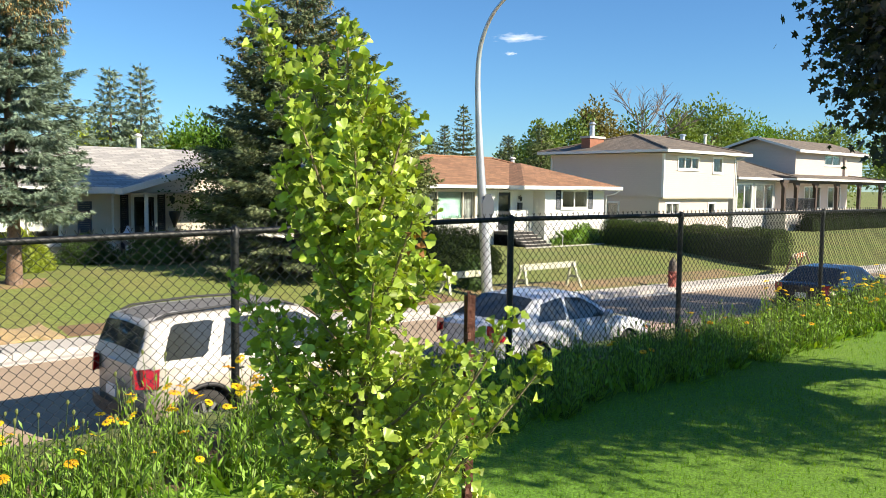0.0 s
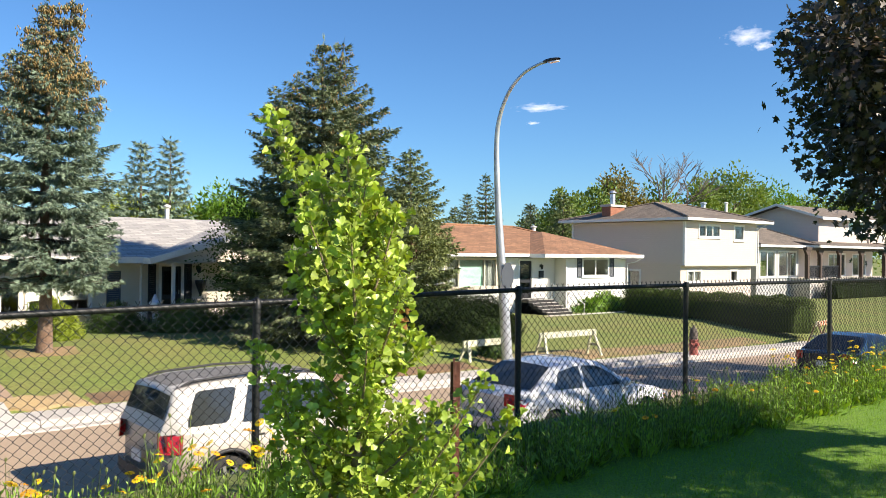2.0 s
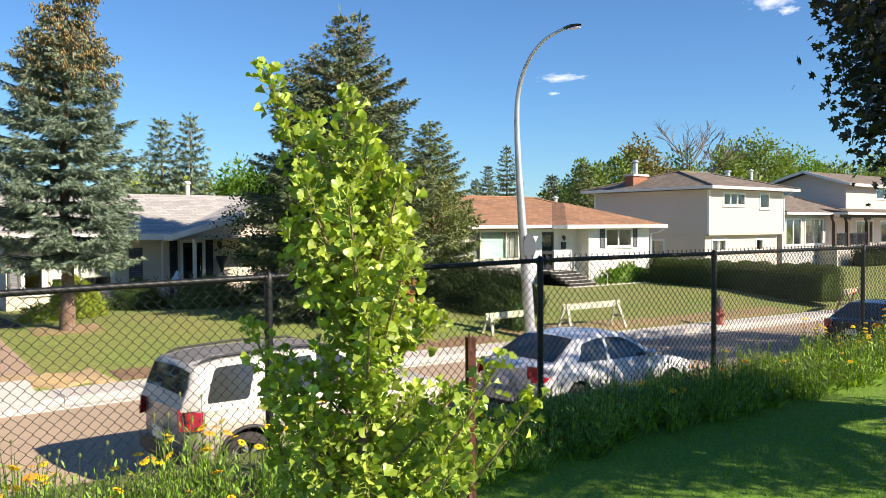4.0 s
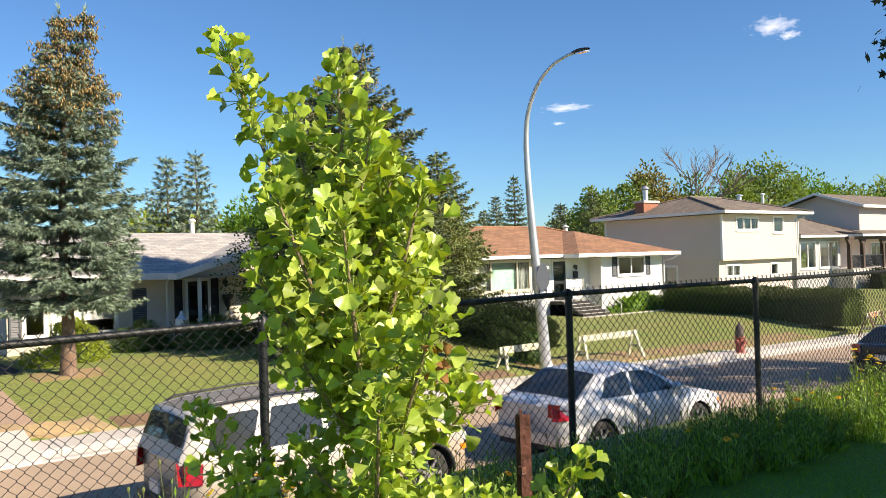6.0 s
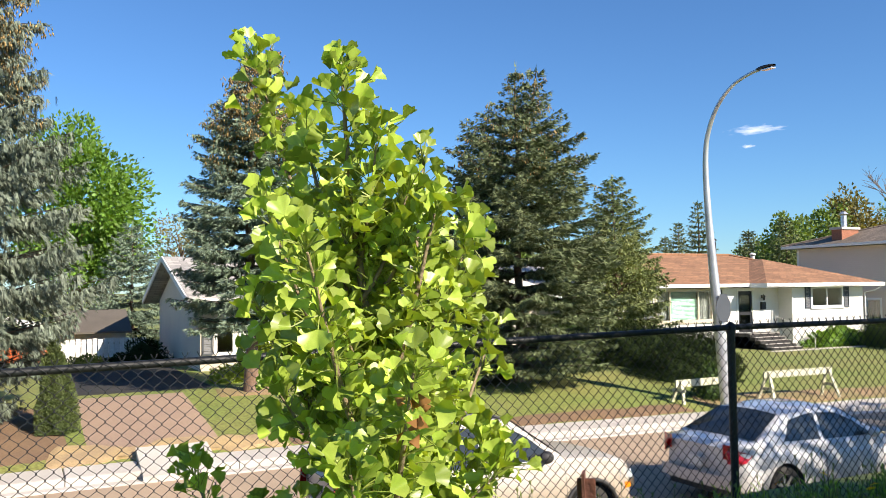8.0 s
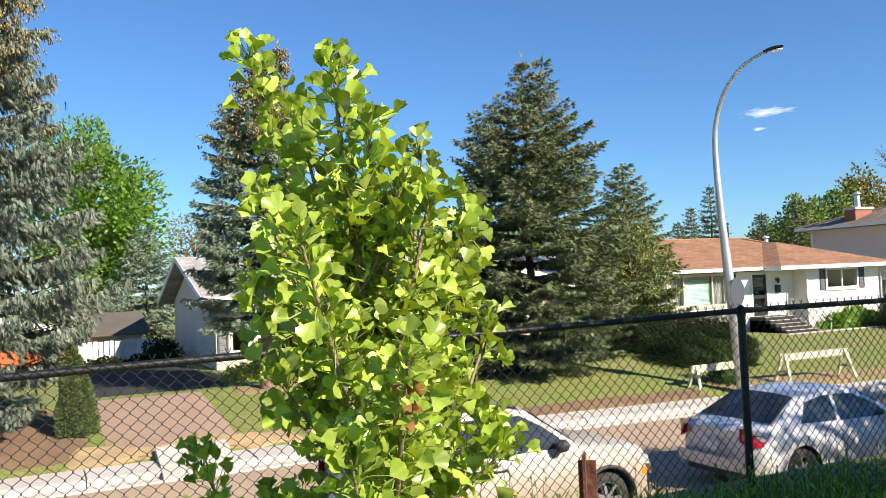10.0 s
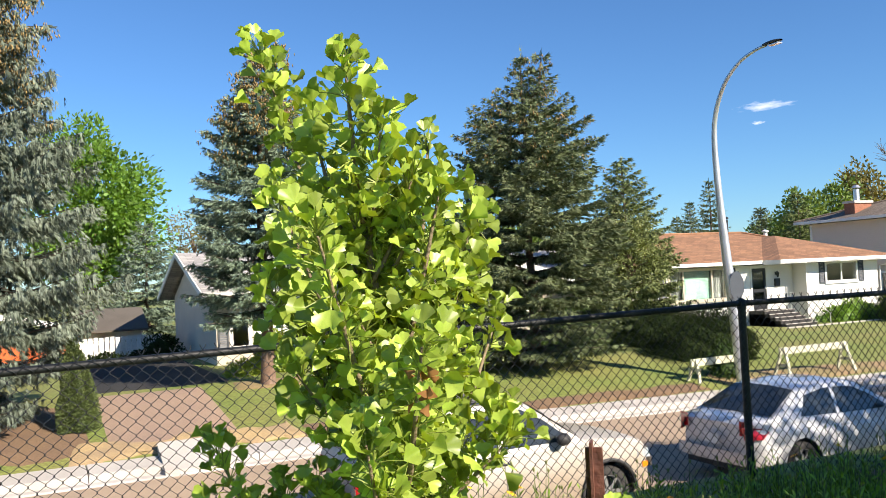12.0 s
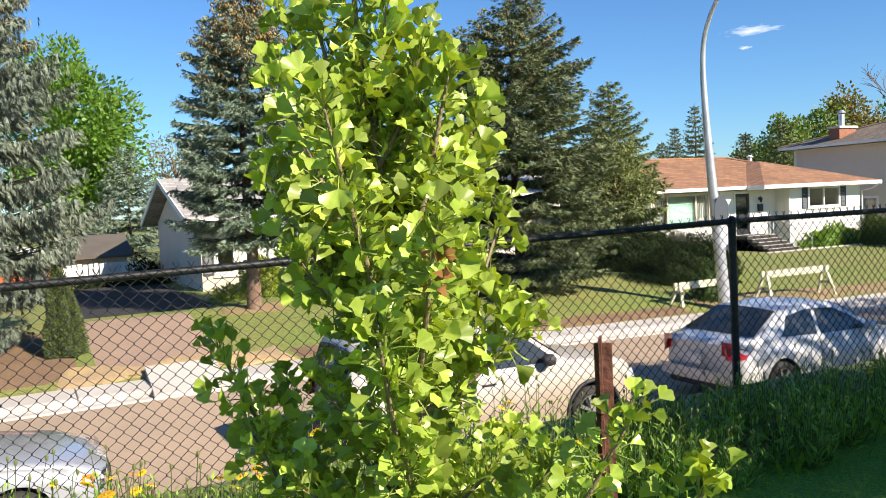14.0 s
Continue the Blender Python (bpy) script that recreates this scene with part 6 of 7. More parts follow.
def road_dust(m, z0, z1, color):
    """Dried mud thrown up along the sills, thinning upward with a ragged edge."""
    nt = m.node_tree
    n, link = nt.nodes, nt.links.new
    bsdf = n["Principled BSDF"]
    sep, add, k, mix, no = (n.new(t) for t in ("ShaderNodeSeparateXYZ", "ShaderNodeMath", "ShaderNodeMapRange", "ShaderNodeMixRGB", "ShaderNodeTexNoise"))
    link(n["Texture Coordinate"].outputs["Object"], sep.inputs[0])
    link(n["Texture Coordinate"].outputs["Object"], no.inputs["Vector"])
    no.inputs["Scale"].default_value, no.inputs["Detail"].default_value = 3.5, 5
    add.operation = "MULTIPLY_ADD"
    add.inputs[1].default_value = -0.5
    link(no.outputs["Fac"], add.inputs[0])
    link(sep.outputs["Z"], add.inputs[2])
    k.inputs["From Min"].default_value, k.inputs["From Max"].default_value = z1 - 0.25, z0 - 0.25
    k.inputs["To Max"].default_value = 0.85
    link(add.outputs[0], k.inputs["Value"])
    old = bsdf.inputs["Base Color"].links[0].from_socket
    link(k.outputs["Result"], mix.inputs[0])
    link(old, mix.inputs[1])
    mix.inputs[2].default_value = (*color, 1)
    link(mix.outputs[0], bsdf.inputs["Base Color"])


road_dust(M["car_white"], 0.5, 1.15, (0.30, 0.235, 0.165))
road_dust(M["car_silver"], 0.20, 0.75, (0.46, 0.42, 0.36))


def lerp_line(line, x):
    if x <= line[0][0]:
        return line[0][1]
    for (a, p), (b, q) in zip(line, line[1:]):
        if x <= b:
            t = (x - a) / (b - a)
            return p + (q - p) * t
    return line[-1][1]


def car(name, label, at, L, W, deck, roof, wheels, wr, paint, windows, tail, head, rails=False, cladding=False, category="car", ztail=0.9):
    """A parked car facing +x, its rear at 0: lofted body with wheel arches, glasshouse, glass, lamps, doors and wheels."""
    root = thing(name, (0, 0, 0), label, category)
    arch = wr * 1.17

    def half(x):
        e = min(x, L - x)
        return W / 2 * (1 - 0.16 * max(0, 1 - e / 0.32) ** 2 - 0.03 * max(0, 1 - e / 1.3) ** 2)

    def low(x):
        z = 0.24 + 0.06 * max(0, 1 - min(x, L - x) / 0.5)
        for c in wheels:
            if abs(x - c) < arch:
                z = max(z, wr + math.sqrt(arch ** 2 - (x - c) ** 2))
        return z

    def swell(z, top):
        u = z / top
        return 0.935 + 0.075 * math.sin(math.pi * min(1, max(0, (u - 0.12) / 0.88)) ** 0.8) - 0.03 * max(0, u - 0.8) / 0.2

    xs = sorted({0.0, 0.02, 0.06, 0.12, L - 0.12, L - 0.06, L - 0.02, L, *[L * i / 56 for i in range(1, 56)], *[c + s * arch for c in wheels for s in (-1.0, -0.97, 0.97, 1.0)]})
    rows = []
    for x in xs:
        w, zt, zb = half(x), lerp_line(deck, x), low(x)
        side = []
        for k in range(8):
            z = zb + (zt - 0.05 - zb) * k / 7
            side.append((w * swell(z, zt), z))
        side += [(w * 0.93, zt - 0.012), (w * 0.84, zt + 0.008), (w * 0.45, zt + 0.028), (0, zt + 0.035)]
        bend = 0.10 * max(0, 1 - min(x, L - x) / 0.3)
        sgn = 1 if x < L / 2 else -1
        full = [(x + sgn * bend * (y / w) ** 2, -y, z) for y, z in side] + [(x + sgn * bend * (y / w) ** 2, y, z) for y, z in side[-2::-1]]
        rows.append(full)
    b = Mesh().grid(rows)
    b.face(*rows[0])
    b.face(*rows[-1][::-1])
    part("body", b, M[paint], root, smooth=True)
    part("underbody", Mesh().box(0.15, -W * 0.42, 0.2, L - 0.15, W * 0.42, 0.62), M["plastic"], root)
    g0, g1 = roof[0][0], roof[-1][0]
    H = max(z for _, z in roof) - lerp_line(deck, (g0 + g1) / 2)
    base = lambda x: lerp_line(deck, x) - 0.02
    lean = 0.21 * W / 2 / H

    def gy_(x, z):
        return half(x) * 0.925 - lean * (z - base(x))

    gx_ = sorted({*[p[0] for p in roof], *[g0 + (g1 - g0) * i / 30 for i in range(31)]})
    rows = []
    for x in gx_:
        zr = max(lerp_line(roof, x), base(x) + 0.012)
        ye = gy_(x, zr)
        side = [(gy_(x, base(x) + (zr - base(x)) * k / 4 * 0.93), base(x) + (zr - base(x)) * k / 4 * 0.93) for k in range(5)]
        rise = 0.03 * min(1, (zr - base(x)) / 0.3)
        side += [(ye - 0.03, zr - 0.008), (ye * 0.72, zr + rise * 0.7), (0, zr + rise)]
        rows.append([(x, -y, z) for y, z in side] + [(x, y, z) for y, z in side[-2::-1]])
    g_ = Mesh().grid(rows)
    part("cabin", g_, M[paint], root, smooth=True)
    for side in (-1, 1):
        for poly in windows:
            m = Mesh()
            outer = [(x, side * (gy_(x, z) + 0.006), z) for x, z in poly]
            inner = [(x, side * (gy_(x, z) - 0.02), z) for x, z in poly]
            m.face(*outer)
            m.grid([outer + outer[:1], inner + inner[:1]])
            part("side_window", m, M["car_glass"], root, "tinted side window")

    def sloped(name, a, bx, inset, mat_name, label_):
        m = Mesh()
        rows_ = []
        for k in range(7):
            x = a + (bx - a) * k / 6
            z = lerp_line(roof, x)
            ye = gy_(x, z) - inset
            rise = 0.03 * min(1, (z - base(x)) / 0.3)
            nx = -0.012 if a < L / 2 else 0.012
            rows_.append([(x + nx, ye * s, z + rise * (1 - abs(s) ** 2) + 0.010) for s in (-1, -0.75, -0.4, 0, 0.4, 0.75, 1)])
        m.grid(rows_)
        return part(name, m, M[mat_name], root, label_, smooth=True)

    sloped("rear_window", roof[0][0] + 0.06, roof[1][0] - 0.03, 0.05, "car_glass", "tinted rear window")
    sloped("windscreen", roof[-1][0] - 0.06, roof[-2][0] + 0.03, 0.05, "car_glass", "dark windscreen")
    for c in wheels:
        for side in (-1, 1):
            y0 = side * (W / 2 - 0.02)
            y1 = side * (W / 2 - 0.23)
            ring = lambda q, y: [(c + q * math.cos(6.2832 * k / 28), y, wr + q * math.sin(6.2832 * k / 28)) for k in range(28)]
            ty = Mesh().grid([ring(wr * 0.66, y0), ring(wr * 0.93, y0 + side * 0.012), ring(wr, y0 - side * 0.03), ring(wr, y1 + side * 0.03), ring(wr * 0.9, y1), ring(wr * 0.6, y1)], True)
            wheel = part("wheel", ty, M["tyre"], root, "dusty black tyre", smooth=True)
            rim = Mesh().grid([ring(wr * 0.67, y0 - side * 0.004), ring(wr * 0.62, y0 - side * 0.01), ring(wr * 0.58, y0 - side * 0.07)], True)
            for k in range(7):
                a = 6.2832 * k / 7
                rim.beam((c + 0.04 * math.cos(a), y0 - side * 0.02, wr + 0.04 * math.sin(a)), (c + wr * 0.62 * math.cos(a), y0 - side * 0.02, wr + wr * 0.62 * math.sin(a)), 0.045, 0.03, (0, 1, 0))
            rim.tube([(c, y0 - side * 0.05, wr), (c, y0 - side * 0.002, wr)], wr * 0.17, 12)
            part("rim", rim, M["alloy"], wheel, "alloy rim")
            part("brake_disc", Mesh().tube([(c, y0 - side * 0.1, wr), (c, y0 - side * 0.12, wr)], wr * 0.56, 20), M["plastic"], wheel)
            wl = Mesh()
            for k in range(14):
                a0, a1 = math.pi * k / 14, math.pi * (k + 1) / 14
                p = lambda a, y: (c + arch * math.cos(a), y, wr + arch * math.sin(a))
                wl.face(p(a0, side * W * 0.475), p(a1, side * W * 0.475), p(a1, side * W * 0.30), p(a0, side * W * 0.30))
            wl.face(*[(c + arch * math.cos(math.pi * k / 14), side * W * 0.30, wr + arch * math.sin(math.pi * k / 14)) for k in range(15)])
            part("wheel_housing", wl, M["plastic"], root)
            if cladding:
                cl = Mesh()
                pts = [(c + (arch + 0.025) * math.cos(math.pi * k / 16), side * (half(c) * 1.012), wr + (arch + 0.025) * math.sin(math.pi * k / 16)) for k in range(17)]
                cl.tube(pts, 0.028, 6)
                part("arch_trim", cl, M["plastic"], root, smooth=True)

    def side_patch(name, poly, mat_name, out, parent=root, lab=""):
        for side in (-1, 1):
            m = Mesh()
            o = [(x, side * (half(x) * swell(z, lerp_line(deck, x)) + out), z) for x, z in poly]
            i = [(x, side * (half(x) * swell(z, lerp_line(deck, x)) - 0.03), z) for x, z in poly]
            m.face(*o)
            m.grid([o + o[:1], i + i[:1]])
            part(name, m, M[mat_name], parent, lab)

    for poly in tail:
        side_patch("tail_lamp", poly, "tail_red", 0.008, lab="red tail lamp")
    for poly in head:
        side_patch("headlamp", poly, "lamp_clear", 0.008, lab="clear headlamp")
    side_patch("marker_lamp", [(L - 0.30, 0.60), (L - 0.30, 0.68), (L - 0.18, 0.67), (L - 0.18, 0.60)], "amber", 0.006, lab="amber marker lamp")
    for sgn in (-1, 1):
        a, bb = sorted((sgn * W * 0.31, sgn * W * 0.44))
        part("tail_lamp", Mesh().grid([[(0.10 * (y / (W / 2)) ** 2 - 0.012, y, ztail - 0.13), (0.10 * (y / (W / 2)) ** 2 - 0.012, y, ztail + 0.08)] for y in [a + (bb - a) * k / 5 for k in range(6)]]), M["tail_red"], root)
        part("headlamp", Mesh().grid([[(L + 0.012 - 0.10 * (y / (W / 2)) ** 2, y, 0.56), (L + 0.008 - 0.10 * (y / (W / 2)) ** 2, y, 0.70)] for y in [a + (bb - a) * k / 5 for k in range(6)]]), M["lamp_clear"], root)
    part("rear_bumper", Mesh().grid([[(0.10 * (y / (W / 2)) ** 2 - 0.045, y, z) for z in (0.34, 0.42, 0.52)] for y in [W * 0.46 * (k / 8 - 1) for k in range(17)]]), M["plastic" if cladding else paint], root, "rear bumper step")
    part("grille", Mesh().box(L - 0.02, -0.35, 0.42, L + 0.015, 0.35, 0.60), M["plastic"], root)
    part("number_plate", Mesh().box(-0.03, -0.15, 0.60, -0.012, 0.15, 0.75), M["plate"], root)
    for side in (-1, 1):
        for x in (windows[0][0][0] + 0.95, windows[-1][-1][0] - 1.02):
            zt_ = lerp_line(deck, x) - 0.13
            yb = side * (half(x) * swell(zt_, lerp_line(deck, x)) + 0.018)
            part("door_handle", Mesh().tube([(x - 0.10, yb - side * 0.02, zt_), (x - 0.07, yb, zt_ + 0.005), (x + 0.07, yb, zt_ + 0.005), (x + 0.10, yb - side * 0.02, zt_)], 0.014, 6), M["plastic" if cladding else paint], root, smooth=True)
        for x in (windows[0][-1][0] + 0.03, windows[-1][0][0] - 0.03 if len(windows) > 1 else windows[0][0][0], windows[-1][-1][0] + 0.18):
            m = Mesh()
            zs = [0.34 + (lerp_line(deck, x) - 0.08 - 0.34) * k / 8 for k in range(9)]
            zs = [z for z in zs if z > low(x) + 0.02]
            if len(zs) > 2:
                m.grid([[(x - 0.004, side * (half(x) * swell(z, lerp_line(deck, x)) + 0.0015), z), (x + 0.004, side * (half(x) * swell(z, lerp_line(deck, x)) + 0.0015), z)] for z in zs])
                part("door_seam", m, M["plastic"], root)
        x = roof[-1][0] - 0.42
        zb = lerp_line(deck, x) + 0.09
        yb = side * (half(x) * 0.93 + 0.10)
        mr = Mesh().tube([(x - 0.05, yb - side * 0.01, zb), (x, yb, zb), (x + 0.07, yb, zb), (x + 0.13, yb - side * 0.02, zb)], [0.05, 0.085, 0.08, 0.03], 10)
        mr.beam((x + 0.03, yb - side * 0.14, zb - 0.06), (x + 0.03, yb - side * 0.02, zb - 0.02), 0.06, 0.03)
        part("wing_mirror", mr, M["plastic" if cladding else paint], root, smooth=True)
    if rails:
        for side in (-1, 1):
            m = Mesh()
            x0, x1 = roof[1][0] + 0.12, roof[-2][0] - 0.1
            pts = [(x0, 0.0), (x0 + 0.12, 0.03), ((x0 + x1) / 2, 0.035), (x1 - 0.15, 0.03), (x1, 0.0)]
            m.tube([(x, side * (gy_(x, lerp_line(roof, x)) - 0.09), lerp_line(roof, x) + 0.012 + h) for x, h in pts], 0.018, 6)
            part("roof_rail", m, M["plastic"], root, smooth=True)
        part("rear_wiper", Mesh().beam((roof[0][0] + 0.05, -0.02, roof[0][1] + 0.12), (roof[0][0] + 0.12, 0.35, roof[0][1] + 0.20), 0.02, 0.015), M["plastic"], root)
        rp = []
        for k in range(15):
            x = roof[1][0] + 0.02 + (roof[-2][0] - 0.06 - roof[1][0]) * k / 14
            z = lerp_line(roof, x)
            ye = gy_(x, z) - 0.05
            rp.append([(x, ye * q, z + 0.004 + 0.03 * (1 - q * q) + (0.008 if j_ in (2, 4, 6) else 0)) for j_, q in enumerate((-1, -0.8, -0.55, -0.3, 0, 0.3, 0.55, 0.8, 1))])
        part("roof_panel", Mesh().grid(rp), M["car_roof"], root, "dull grey ribbed roof panel")
    root.matrix_basis = pose(*at)
    ORIGIN[root] = Vector()
    return root


SEDAN_DECK = [(0, 0.90), (0.10, 0.965), (0.5, 1.0), (1.2, 0.955), (2.4, 0.93), (3.1, 0.94), (3.3, 0.93), (4.0, 0.83), (4.36, 0.72), (4.5, 0.62)]
SEDAN_ROOF = [(0.42, 0.99), (1.12, 1.375), (1.7, 1.435), (2.2, 1.43), (2.45, 1.39), (3.28, 0.93)]
SEDAN_WIN = [[(1.02, 0.99), (1.12, 1.10), (1.22, 1.28), (1.62, 1.35), (1.80, 1.36), (1.80, 0.975)], [(1.88, 0.97), (1.88, 1.36), (2.30, 1.335), (2.62, 1.20), (2.98, 0.985), (2.98, 0.97)]]
SEDAN_TAIL = [[(0.0, 0.72), (0.0, 0.90), (0.20, 0.89), (0.34, 0.84), (0.20, 0.73)]]
SEDAN_HEAD = [[(4.05, 0.70), (4.10, 0.77), (4.38, 0.69), (4.42, 0.60), (4.28, 0.60)]]
SUV_DECK = [(0, 1.02), (0.03, 1.05), (0.3, 1.06), (1.5, 1.04), (2.9, 1.05), (3.2, 1.06), (3.6, 1.03), (4.1, 0.96), (4.28, 0.86), (4.35, 0.72)]
SUV_ROOF = [(0.02, 1.05), (0.22, 1.56), (0.6, 1.63), (1.5, 1.65), (2.2, 1.63), (2.42, 1.59), (3.16, 1.06)]
SUV_WIN = [[(0.33, 1.11), (0.34, 1.18), (0.47, 1.50), (0.53, 1.535), (1.00, 1.55), (1.04, 1.52), (0.90, 1.15), (0.84, 1.11)], [(1.08, 1.09), (1.22, 1.55), (1.88, 1.56), (1.88, 1.09)], [(1.96, 1.09), (1.96, 1.56), (2.30, 1.54), (2.60, 1.38), (2.92, 1.13), (2.92, 1.09)]]
car("suv", "dusty white compact SUV with dark roof rails parked at the kerb", (4.06, 10.74, 0.0, 0, 0.0, 0), 4.35, 1.80, SUV_DECK, SUV_ROOF, (0.84, 3.48), 0.345, "car_white", SUV_WIN,
    [[(0.0, 0.79), (0.0, 1.05), (0.27, 1.05), (0.23, 0.79)]], [[(3.98, 0.74), (4.0, 0.86), (4.25, 0.82), (4.27, 0.70)]], True, True, "suv", 0.95)
car("sedan", "silver-white sedan with tinted windows parked at the kerb", (10.08, 10.65, -0.03, 0, 0.9, 0), 4.5, 1.76, SEDAN_DECK, SEDAN_ROOF, (0.98, 3.60), 0.315, "car_silver", SEDAN_WIN, SEDAN_TAIL, SEDAN_HEAD)
car("sedan", "dark blue-black sedan parked at the kerb", (22.9, 10.75, -0.24, 0, 0.9, 0), 4.5, 1.78, SEDAN_DECK, SEDAN_ROOF, (0.98, 3.60), 0.315, "car_dark", SEDAN_WIN, SEDAN_TAIL, SEDAN_HEAD)
car("sedan", "silver-grey sedan with its bonnet at the driveway", (-3.05, 10.6, 0.0, 0, 0, 0), 4.5, 1.78, SEDAN_DECK, SEDAN_ROOF, (0.98, 3.60), 0.315, "car_grey", SEDAN_WIN, SEDAN_TAIL, SEDAN_HEAD)

# ---- street furniture ----
lamp = thing("street_lamp", (17.8, 17.75, 0.1), "tall curved galvanised street lamp with a sign plate", "street lamp")
curve = [(17.80, 17.75, -0.2), (17.62, 17.75, 1.8), (17.42, 17.74, 3.6), (17.27, 17.72, 5.2), (17.18, 17.68, 6.5), (17.13, 17.52, 7.30), (17.12, 17.14, 7.98), (17.14, 16.62, 8.42), (17.15, 16.05, 8.60), (17.15, 15.72, 8.63)]


def glide(pts, radii, n=6):
    """More points along a line, so that a bend reads as round."""
    pts = [np.array(p) for p in pts]
    out, rad = [], []
    for i in range(len(pts) - 1):
        a, b, c, d = pts[max(i - 1, 0)], pts[i], pts[i + 1], pts[min(i + 2, len(pts) - 1)]
        for k in range(n):
            t = k / n
            out.append(tuple(0.5 * (2 * b + (c - a) * t + (2 * a - 5 * b + 4 * c - d) * t * t + (3 * b - a - 3 * c + d) * t ** 3)))
            rad.append(radii[i] + (radii[i + 1] - radii[i]) * t)
    return out + [tuple(pts[-1])], rad + [radii[-1]]


part("pole", Mesh().tube(*glide(curve, [0.17, 0.155, 0.125, 0.095, 0.078, 0.065, 0.055, 0.045, 0.04, 0.04]), 14), M["steel"], lamp, smooth=True)
part("base_plate", Mesh().tube([(17.80, 17.75, -0.2), (17.80, 17.75, 0.14), (17.79, 17.75, 0.3)], [0.2, 0.2, 0.14], 14), M["steel"], lamp)
lh = Mesh()
lh.grid([[(17.15 + w * c, 15.78 - d, 8.64 + h * s) for c, s in ((-1, 0), (-0.7, 0.8), (0, 1.1), (0.7, 0.8), (1, 0), (0.6, -0.5), (-0.6, -0.5))] for d, w, h in ((-0.02, 0.045, 0.045), (0.1, 0.09, 0.055), (0.28, 0.12, 0.06), (0.45, 0.11, 0.045), (0.54, 0.06, 0.025))], True)
head_ = part("lamp_head", lh, M["dark_metal"], lamp, "dark flat lamp head", smooth=True)
part("lens", Mesh().box(17.07, 15.28, 8.575, 17.23, 15.60, 8.60), M["lamp_clear"], head_)
oct_ = [(0.34 * math.cos(math.pi / 8 + math.pi / 4 * k), 0.33 * math.sin(math.pi / 8 + math.pi / 4 * k)) for k in range(8)]
c_, s_ = math.cos(radians(-12)), math.sin(radians(-12))
sg = Mesh().prism(oct_, lambda u, v, d: (17.56 + u * c_ - d * s_, 17.56 - u * s_ - d * c_, 2.70 + v * 1.25), 0, 0.006)
part("sign_plate", sg, M["grey_paint"], lamp, "dark blank back of a road sign")
for z_ in (2.55, 2.9):
    part("bracket", Mesh().tube([(17.5, 17.75, z_), (17.5, 17.75, z_ + 0.04)], 0.125, 14), M["steel"], lamp)

M["barricade"] = mat("chipped_pale_yellow_paint", (0.554, 0.554, 0.403), 0.7, 0.15, 25, 3, 0.2, tint=(0.378, 0.37, 0.277), tint_amount=0.7)


def sawhorse(p, q, z, h=0.95, label="pale yellow wooden sawhorse barricade on the verge", extra=False):
    """A wooden trestle barricade: a plank on two pairs of splayed legs."""
    p, q = Vector((*p, 0)), Vector((*q, 0))
    d = (q - p).normalized()
    n = Vector((-d.y, d.x, 0))
    root = thing("sawhorse", (p.x, p.y, z), label, "barricade", "road works barricades")
    up = Vector((0, 0, 1))
    part("plank", Mesh().beam(p + up * (z + h - 0.1) - d * 0.12, q + up * (z + h - 0.1) + d * 0.12, 0.045, 0.2), M["barricade"], root, bevel=0.008)
    for e, sgn in ((p, 1), (q, -1)):
        for k in (-1, 1):
            top = e + up * (z + h - 0.02) + n * k * 0.03 + d * sgn * 0.06
            foot = e + up * (z - 0.02) + n * k * 0.38 * h - d * sgn * 0.05
            part("leg", Mesh().beam(foot, top, 0.045, 0.09, d), M["barricade"] if not extra else M["bark"], root)
        part("brace", Mesh().beam(e + up * (z + 0.34) + n * 0.24, e + up * (z + 0.34) - n * 0.24, 0.02, 0.09), M["barricade"], root)
    if extra:
        for k in range(4):
            part("stripe", Mesh().beam(p + d * (0.1 + 0.35 * k) + up * (z + h - 0.1) - n * 0.026, p + d * (0.25 + 0.35 * k) + up * (z + h - 0.1) - n * 0.026, 0.006, 0.19), M["orange"], root)
    return root


sawhorse((16.75, 18.45), (18.35, 18.5), ground_z(17.4, 18.5) + 0.02, 0.62)
sawhorse((19.75, 18.2), (22.2, 18.15), ground_z(21, 18.2) + 0.03, 0.84)
sawhorse((34.6, 16.6), (36.3, 16.9), street_z(35) + 0.15, 0.95, "pale barricade with orange stripes and dark legs on the pavement", True)

M["hydrant_grey"] = mat("weathered_grey_brown_paint", (0.13, 0.105, 0.085), 0.75, 0.25, 30, 4)
hyd = thing("fire_hydrant", (26.3, 17.0, street_z(26)), "faded red fire hydrant with a grey-brown bonnet", "fire hydrant")
hz = street_z(26.3) + 0.1
ringed = lambda pts: [(26.3, 17.0, hz + z) for z in pts]
part("barrel", Mesh().tube(ringed((-0.1, 0.04, 0.05, 0.50, 0.54, 0.58)), [0.21, 0.21, 0.15, 0.14, 0.18, 0.18], 14), M["red_paint"], hyd, smooth=False)
part("bonnet", Mesh().tube(ringed((0.58, 0.66, 0.84, 0.95, 1.01, 1.03, 1.08)), [0.15, 0.145, 0.14, 0.11, 0.05, 0.035, 0.035], 14), M["hydrant_grey"], hyd, "weathered grey-brown hydrant bonnet")
for dx, dy in ((0, -1), (1, 0), (-1, 0)):
    part("outlet", Mesh().tube([(26.3, 17.0, hz + 0.40), (26.3 + dx * 0.22, 17.0 + dy * 0.22, hz + 0.40)], 0.065, 10), M["red_paint"], hyd)

# ---- thin fair-weather clouds ----
M["cloud"] = mat("white_cloud", (0.95, 0.95, 0.95), 1.0, 0.02, translucent=0.0)


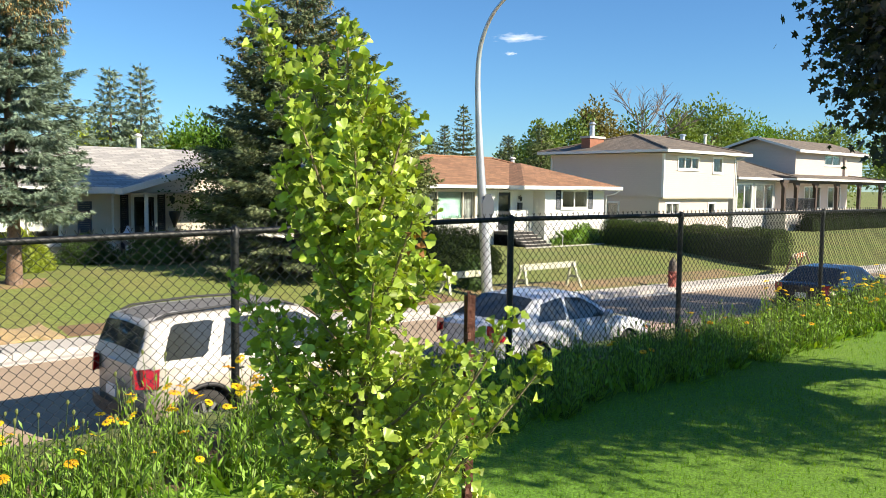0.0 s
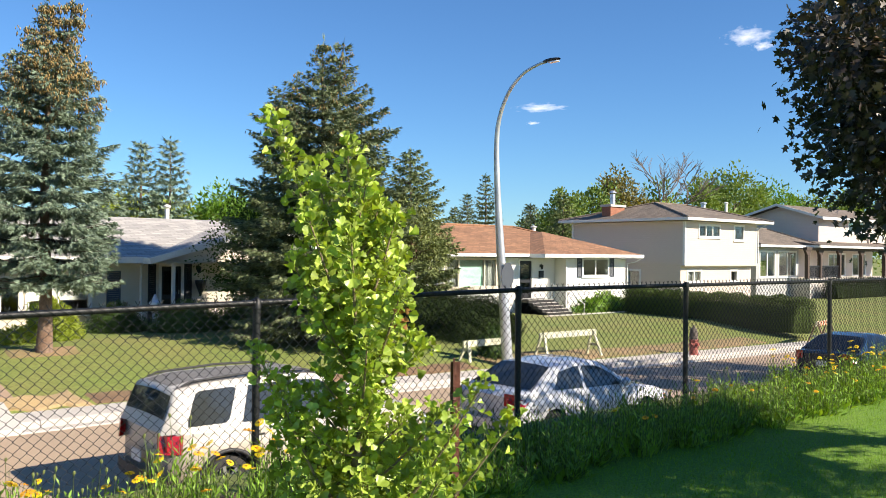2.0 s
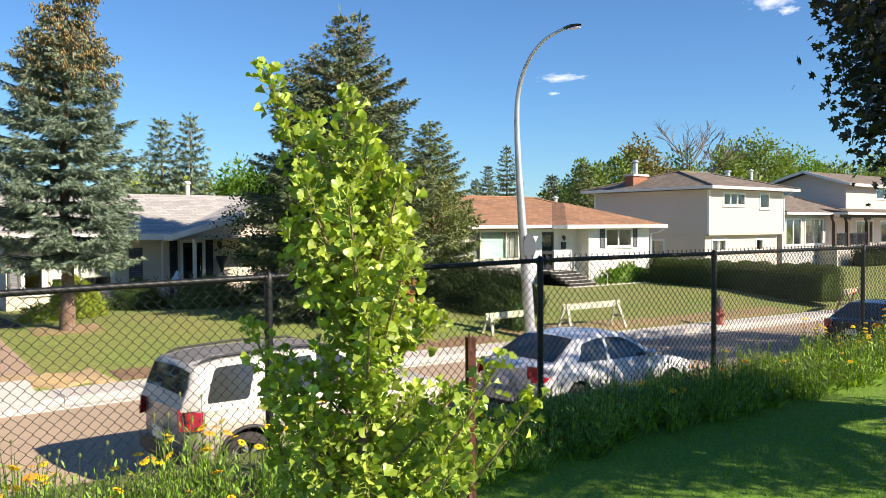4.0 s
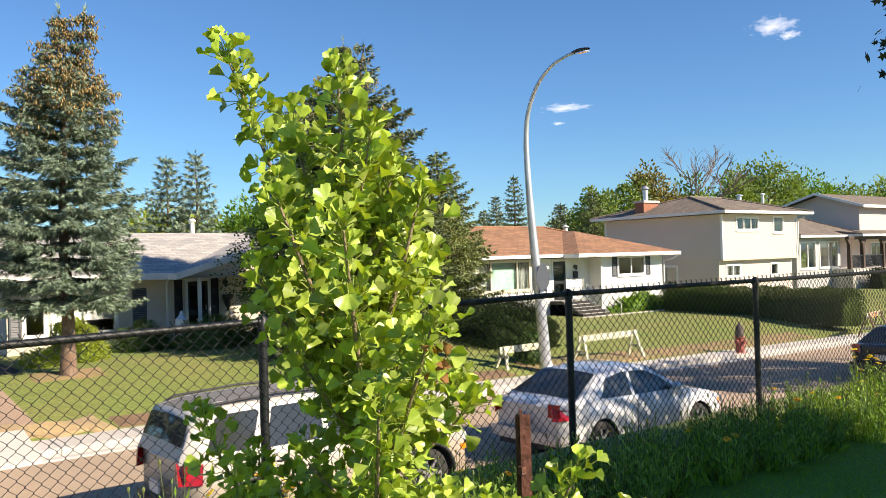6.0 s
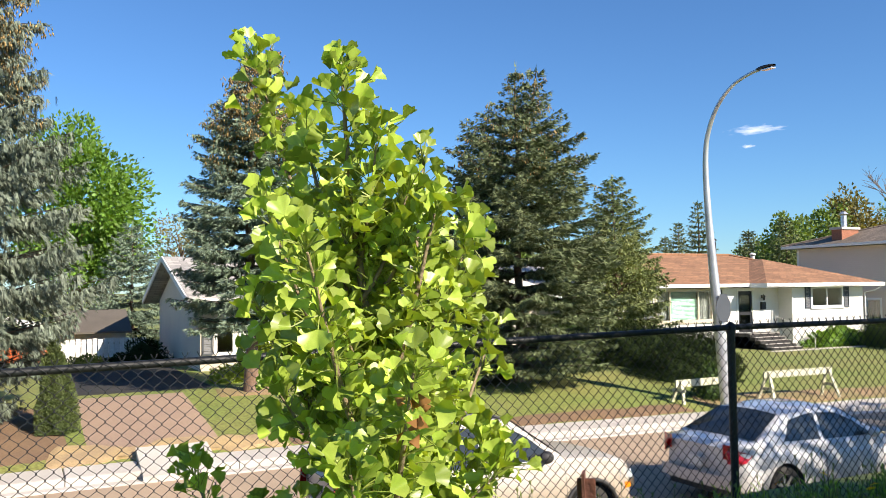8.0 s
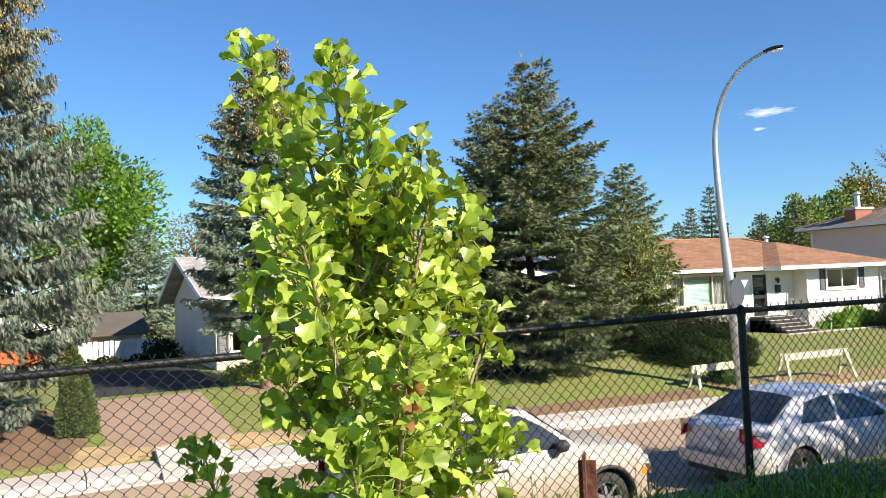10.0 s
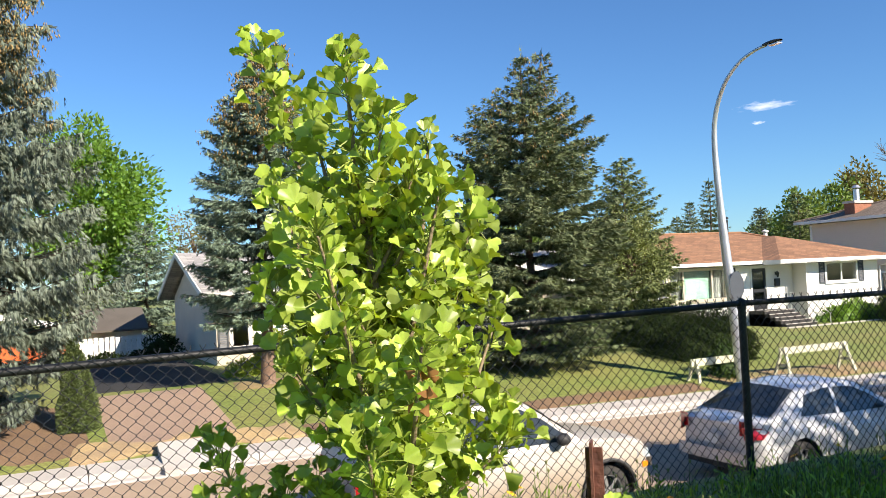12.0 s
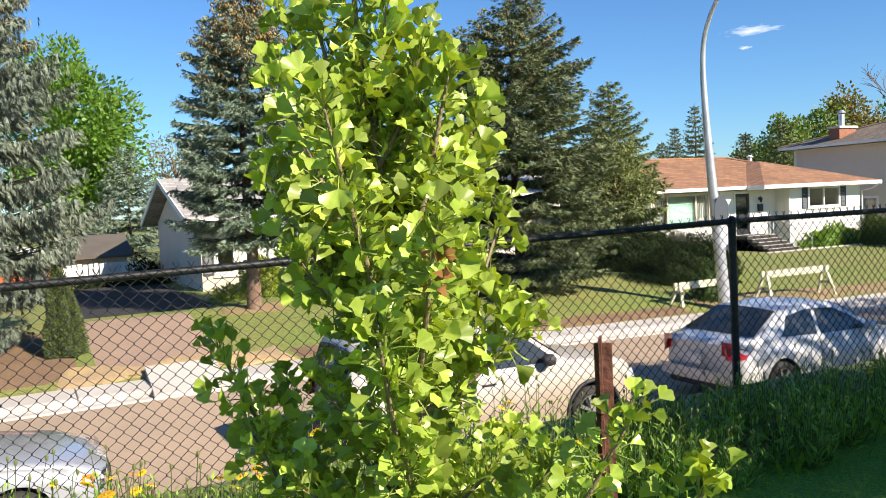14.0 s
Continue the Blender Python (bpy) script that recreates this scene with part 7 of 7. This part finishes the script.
def cloud_nodes(m):
    """Lets the sky through the thin parts and the frayed edges of a cloud; its sunlit white is a glow."""
    nt = m.node_tree
    n, link = nt.nodes, nt.links.new
    pos = n["Texture Coordinate"]
    puff = n.new("ShaderNodeTexNoise")
    puff.inputs["Scale"].default_value, puff.inputs["Detail"].default_value = 2.4, 8
    link(pos.outputs["Object"], puff.inputs["Vector"])
    ln = n.new("ShaderNodeVectorMath")
    ln.operation = "LENGTH"
    link(pos.outputs["Object"], ln.inputs[0])
    sub = n.new("ShaderNodeMath")
    sub.operation = "SUBTRACT"
    link(puff.outputs["Fac"], sub.inputs[0])
    half_ = n.new("ShaderNodeMath")
    half_.operation = "MULTIPLY"
    half_.inputs[1].default_value = 0.62
    link(ln.outputs["Value"], half_.inputs[0])
    link(half_.outputs[0], sub.inputs[1])
    rng = n.new("ShaderNodeMapRange")
    rng.inputs["From Min"].default_value, rng.inputs["From Max"].default_value = 0.0, 0.55
    rng.inputs["To Max"].default_value = 0.62
    link(sub.outputs[0], rng.inputs["Value"])
    # emission stands in for the sunlight on the cloud
    tr, mix, em = n.new("ShaderNodeBsdfTransparent"), n.new("ShaderNodeMixShader"), n.new("ShaderNodeEmission")
    em.inputs["Color"].default_value, em.inputs["Strength"].default_value = (0.96, 0.97, 1.0, 1), 0.85
    link(rng.outputs["Result"], mix.inputs[0])
    link(tr.outputs[0], mix.inputs[1])
    link(em.outputs[0], mix.inputs[2])
    link(mix.outputs[0], n["Material Output"].inputs["Surface"])


cloud_nodes(M["cloud"])
EYE = Vector((0.3, 0.1, 3.3))
for (az, el, w_, h_) in ((46.8, 9.7, 52, 10), (46.3, 8.7, 14, 4), (59.9, 13.7, 44, 19), (60.8, 13.05, 22, 10)):
    d = Vector((math.sin(radians(az)) * math.cos(radians(el)), math.cos(radians(az)) * math.cos(radians(el)), math.sin(radians(el))))
    cl = new("cloud", set_mesh("cloud", [(-1, 0, -1), (1, 0, -1), (1, 0, 1), (-1, 0, 1)], [(0, 1, 2, 3)], M["cloud"]))
    cl.matrix_basis = Matrix.Translation(EYE + d * 1500) @ pose(0, 0, 0, 0, 0, -az) @ Matrix.Diagonal((w_, 1, h_, 1))
    tagged(cl, "thin white fair-weather cloud in blue sky", "cloud", kind="structure")
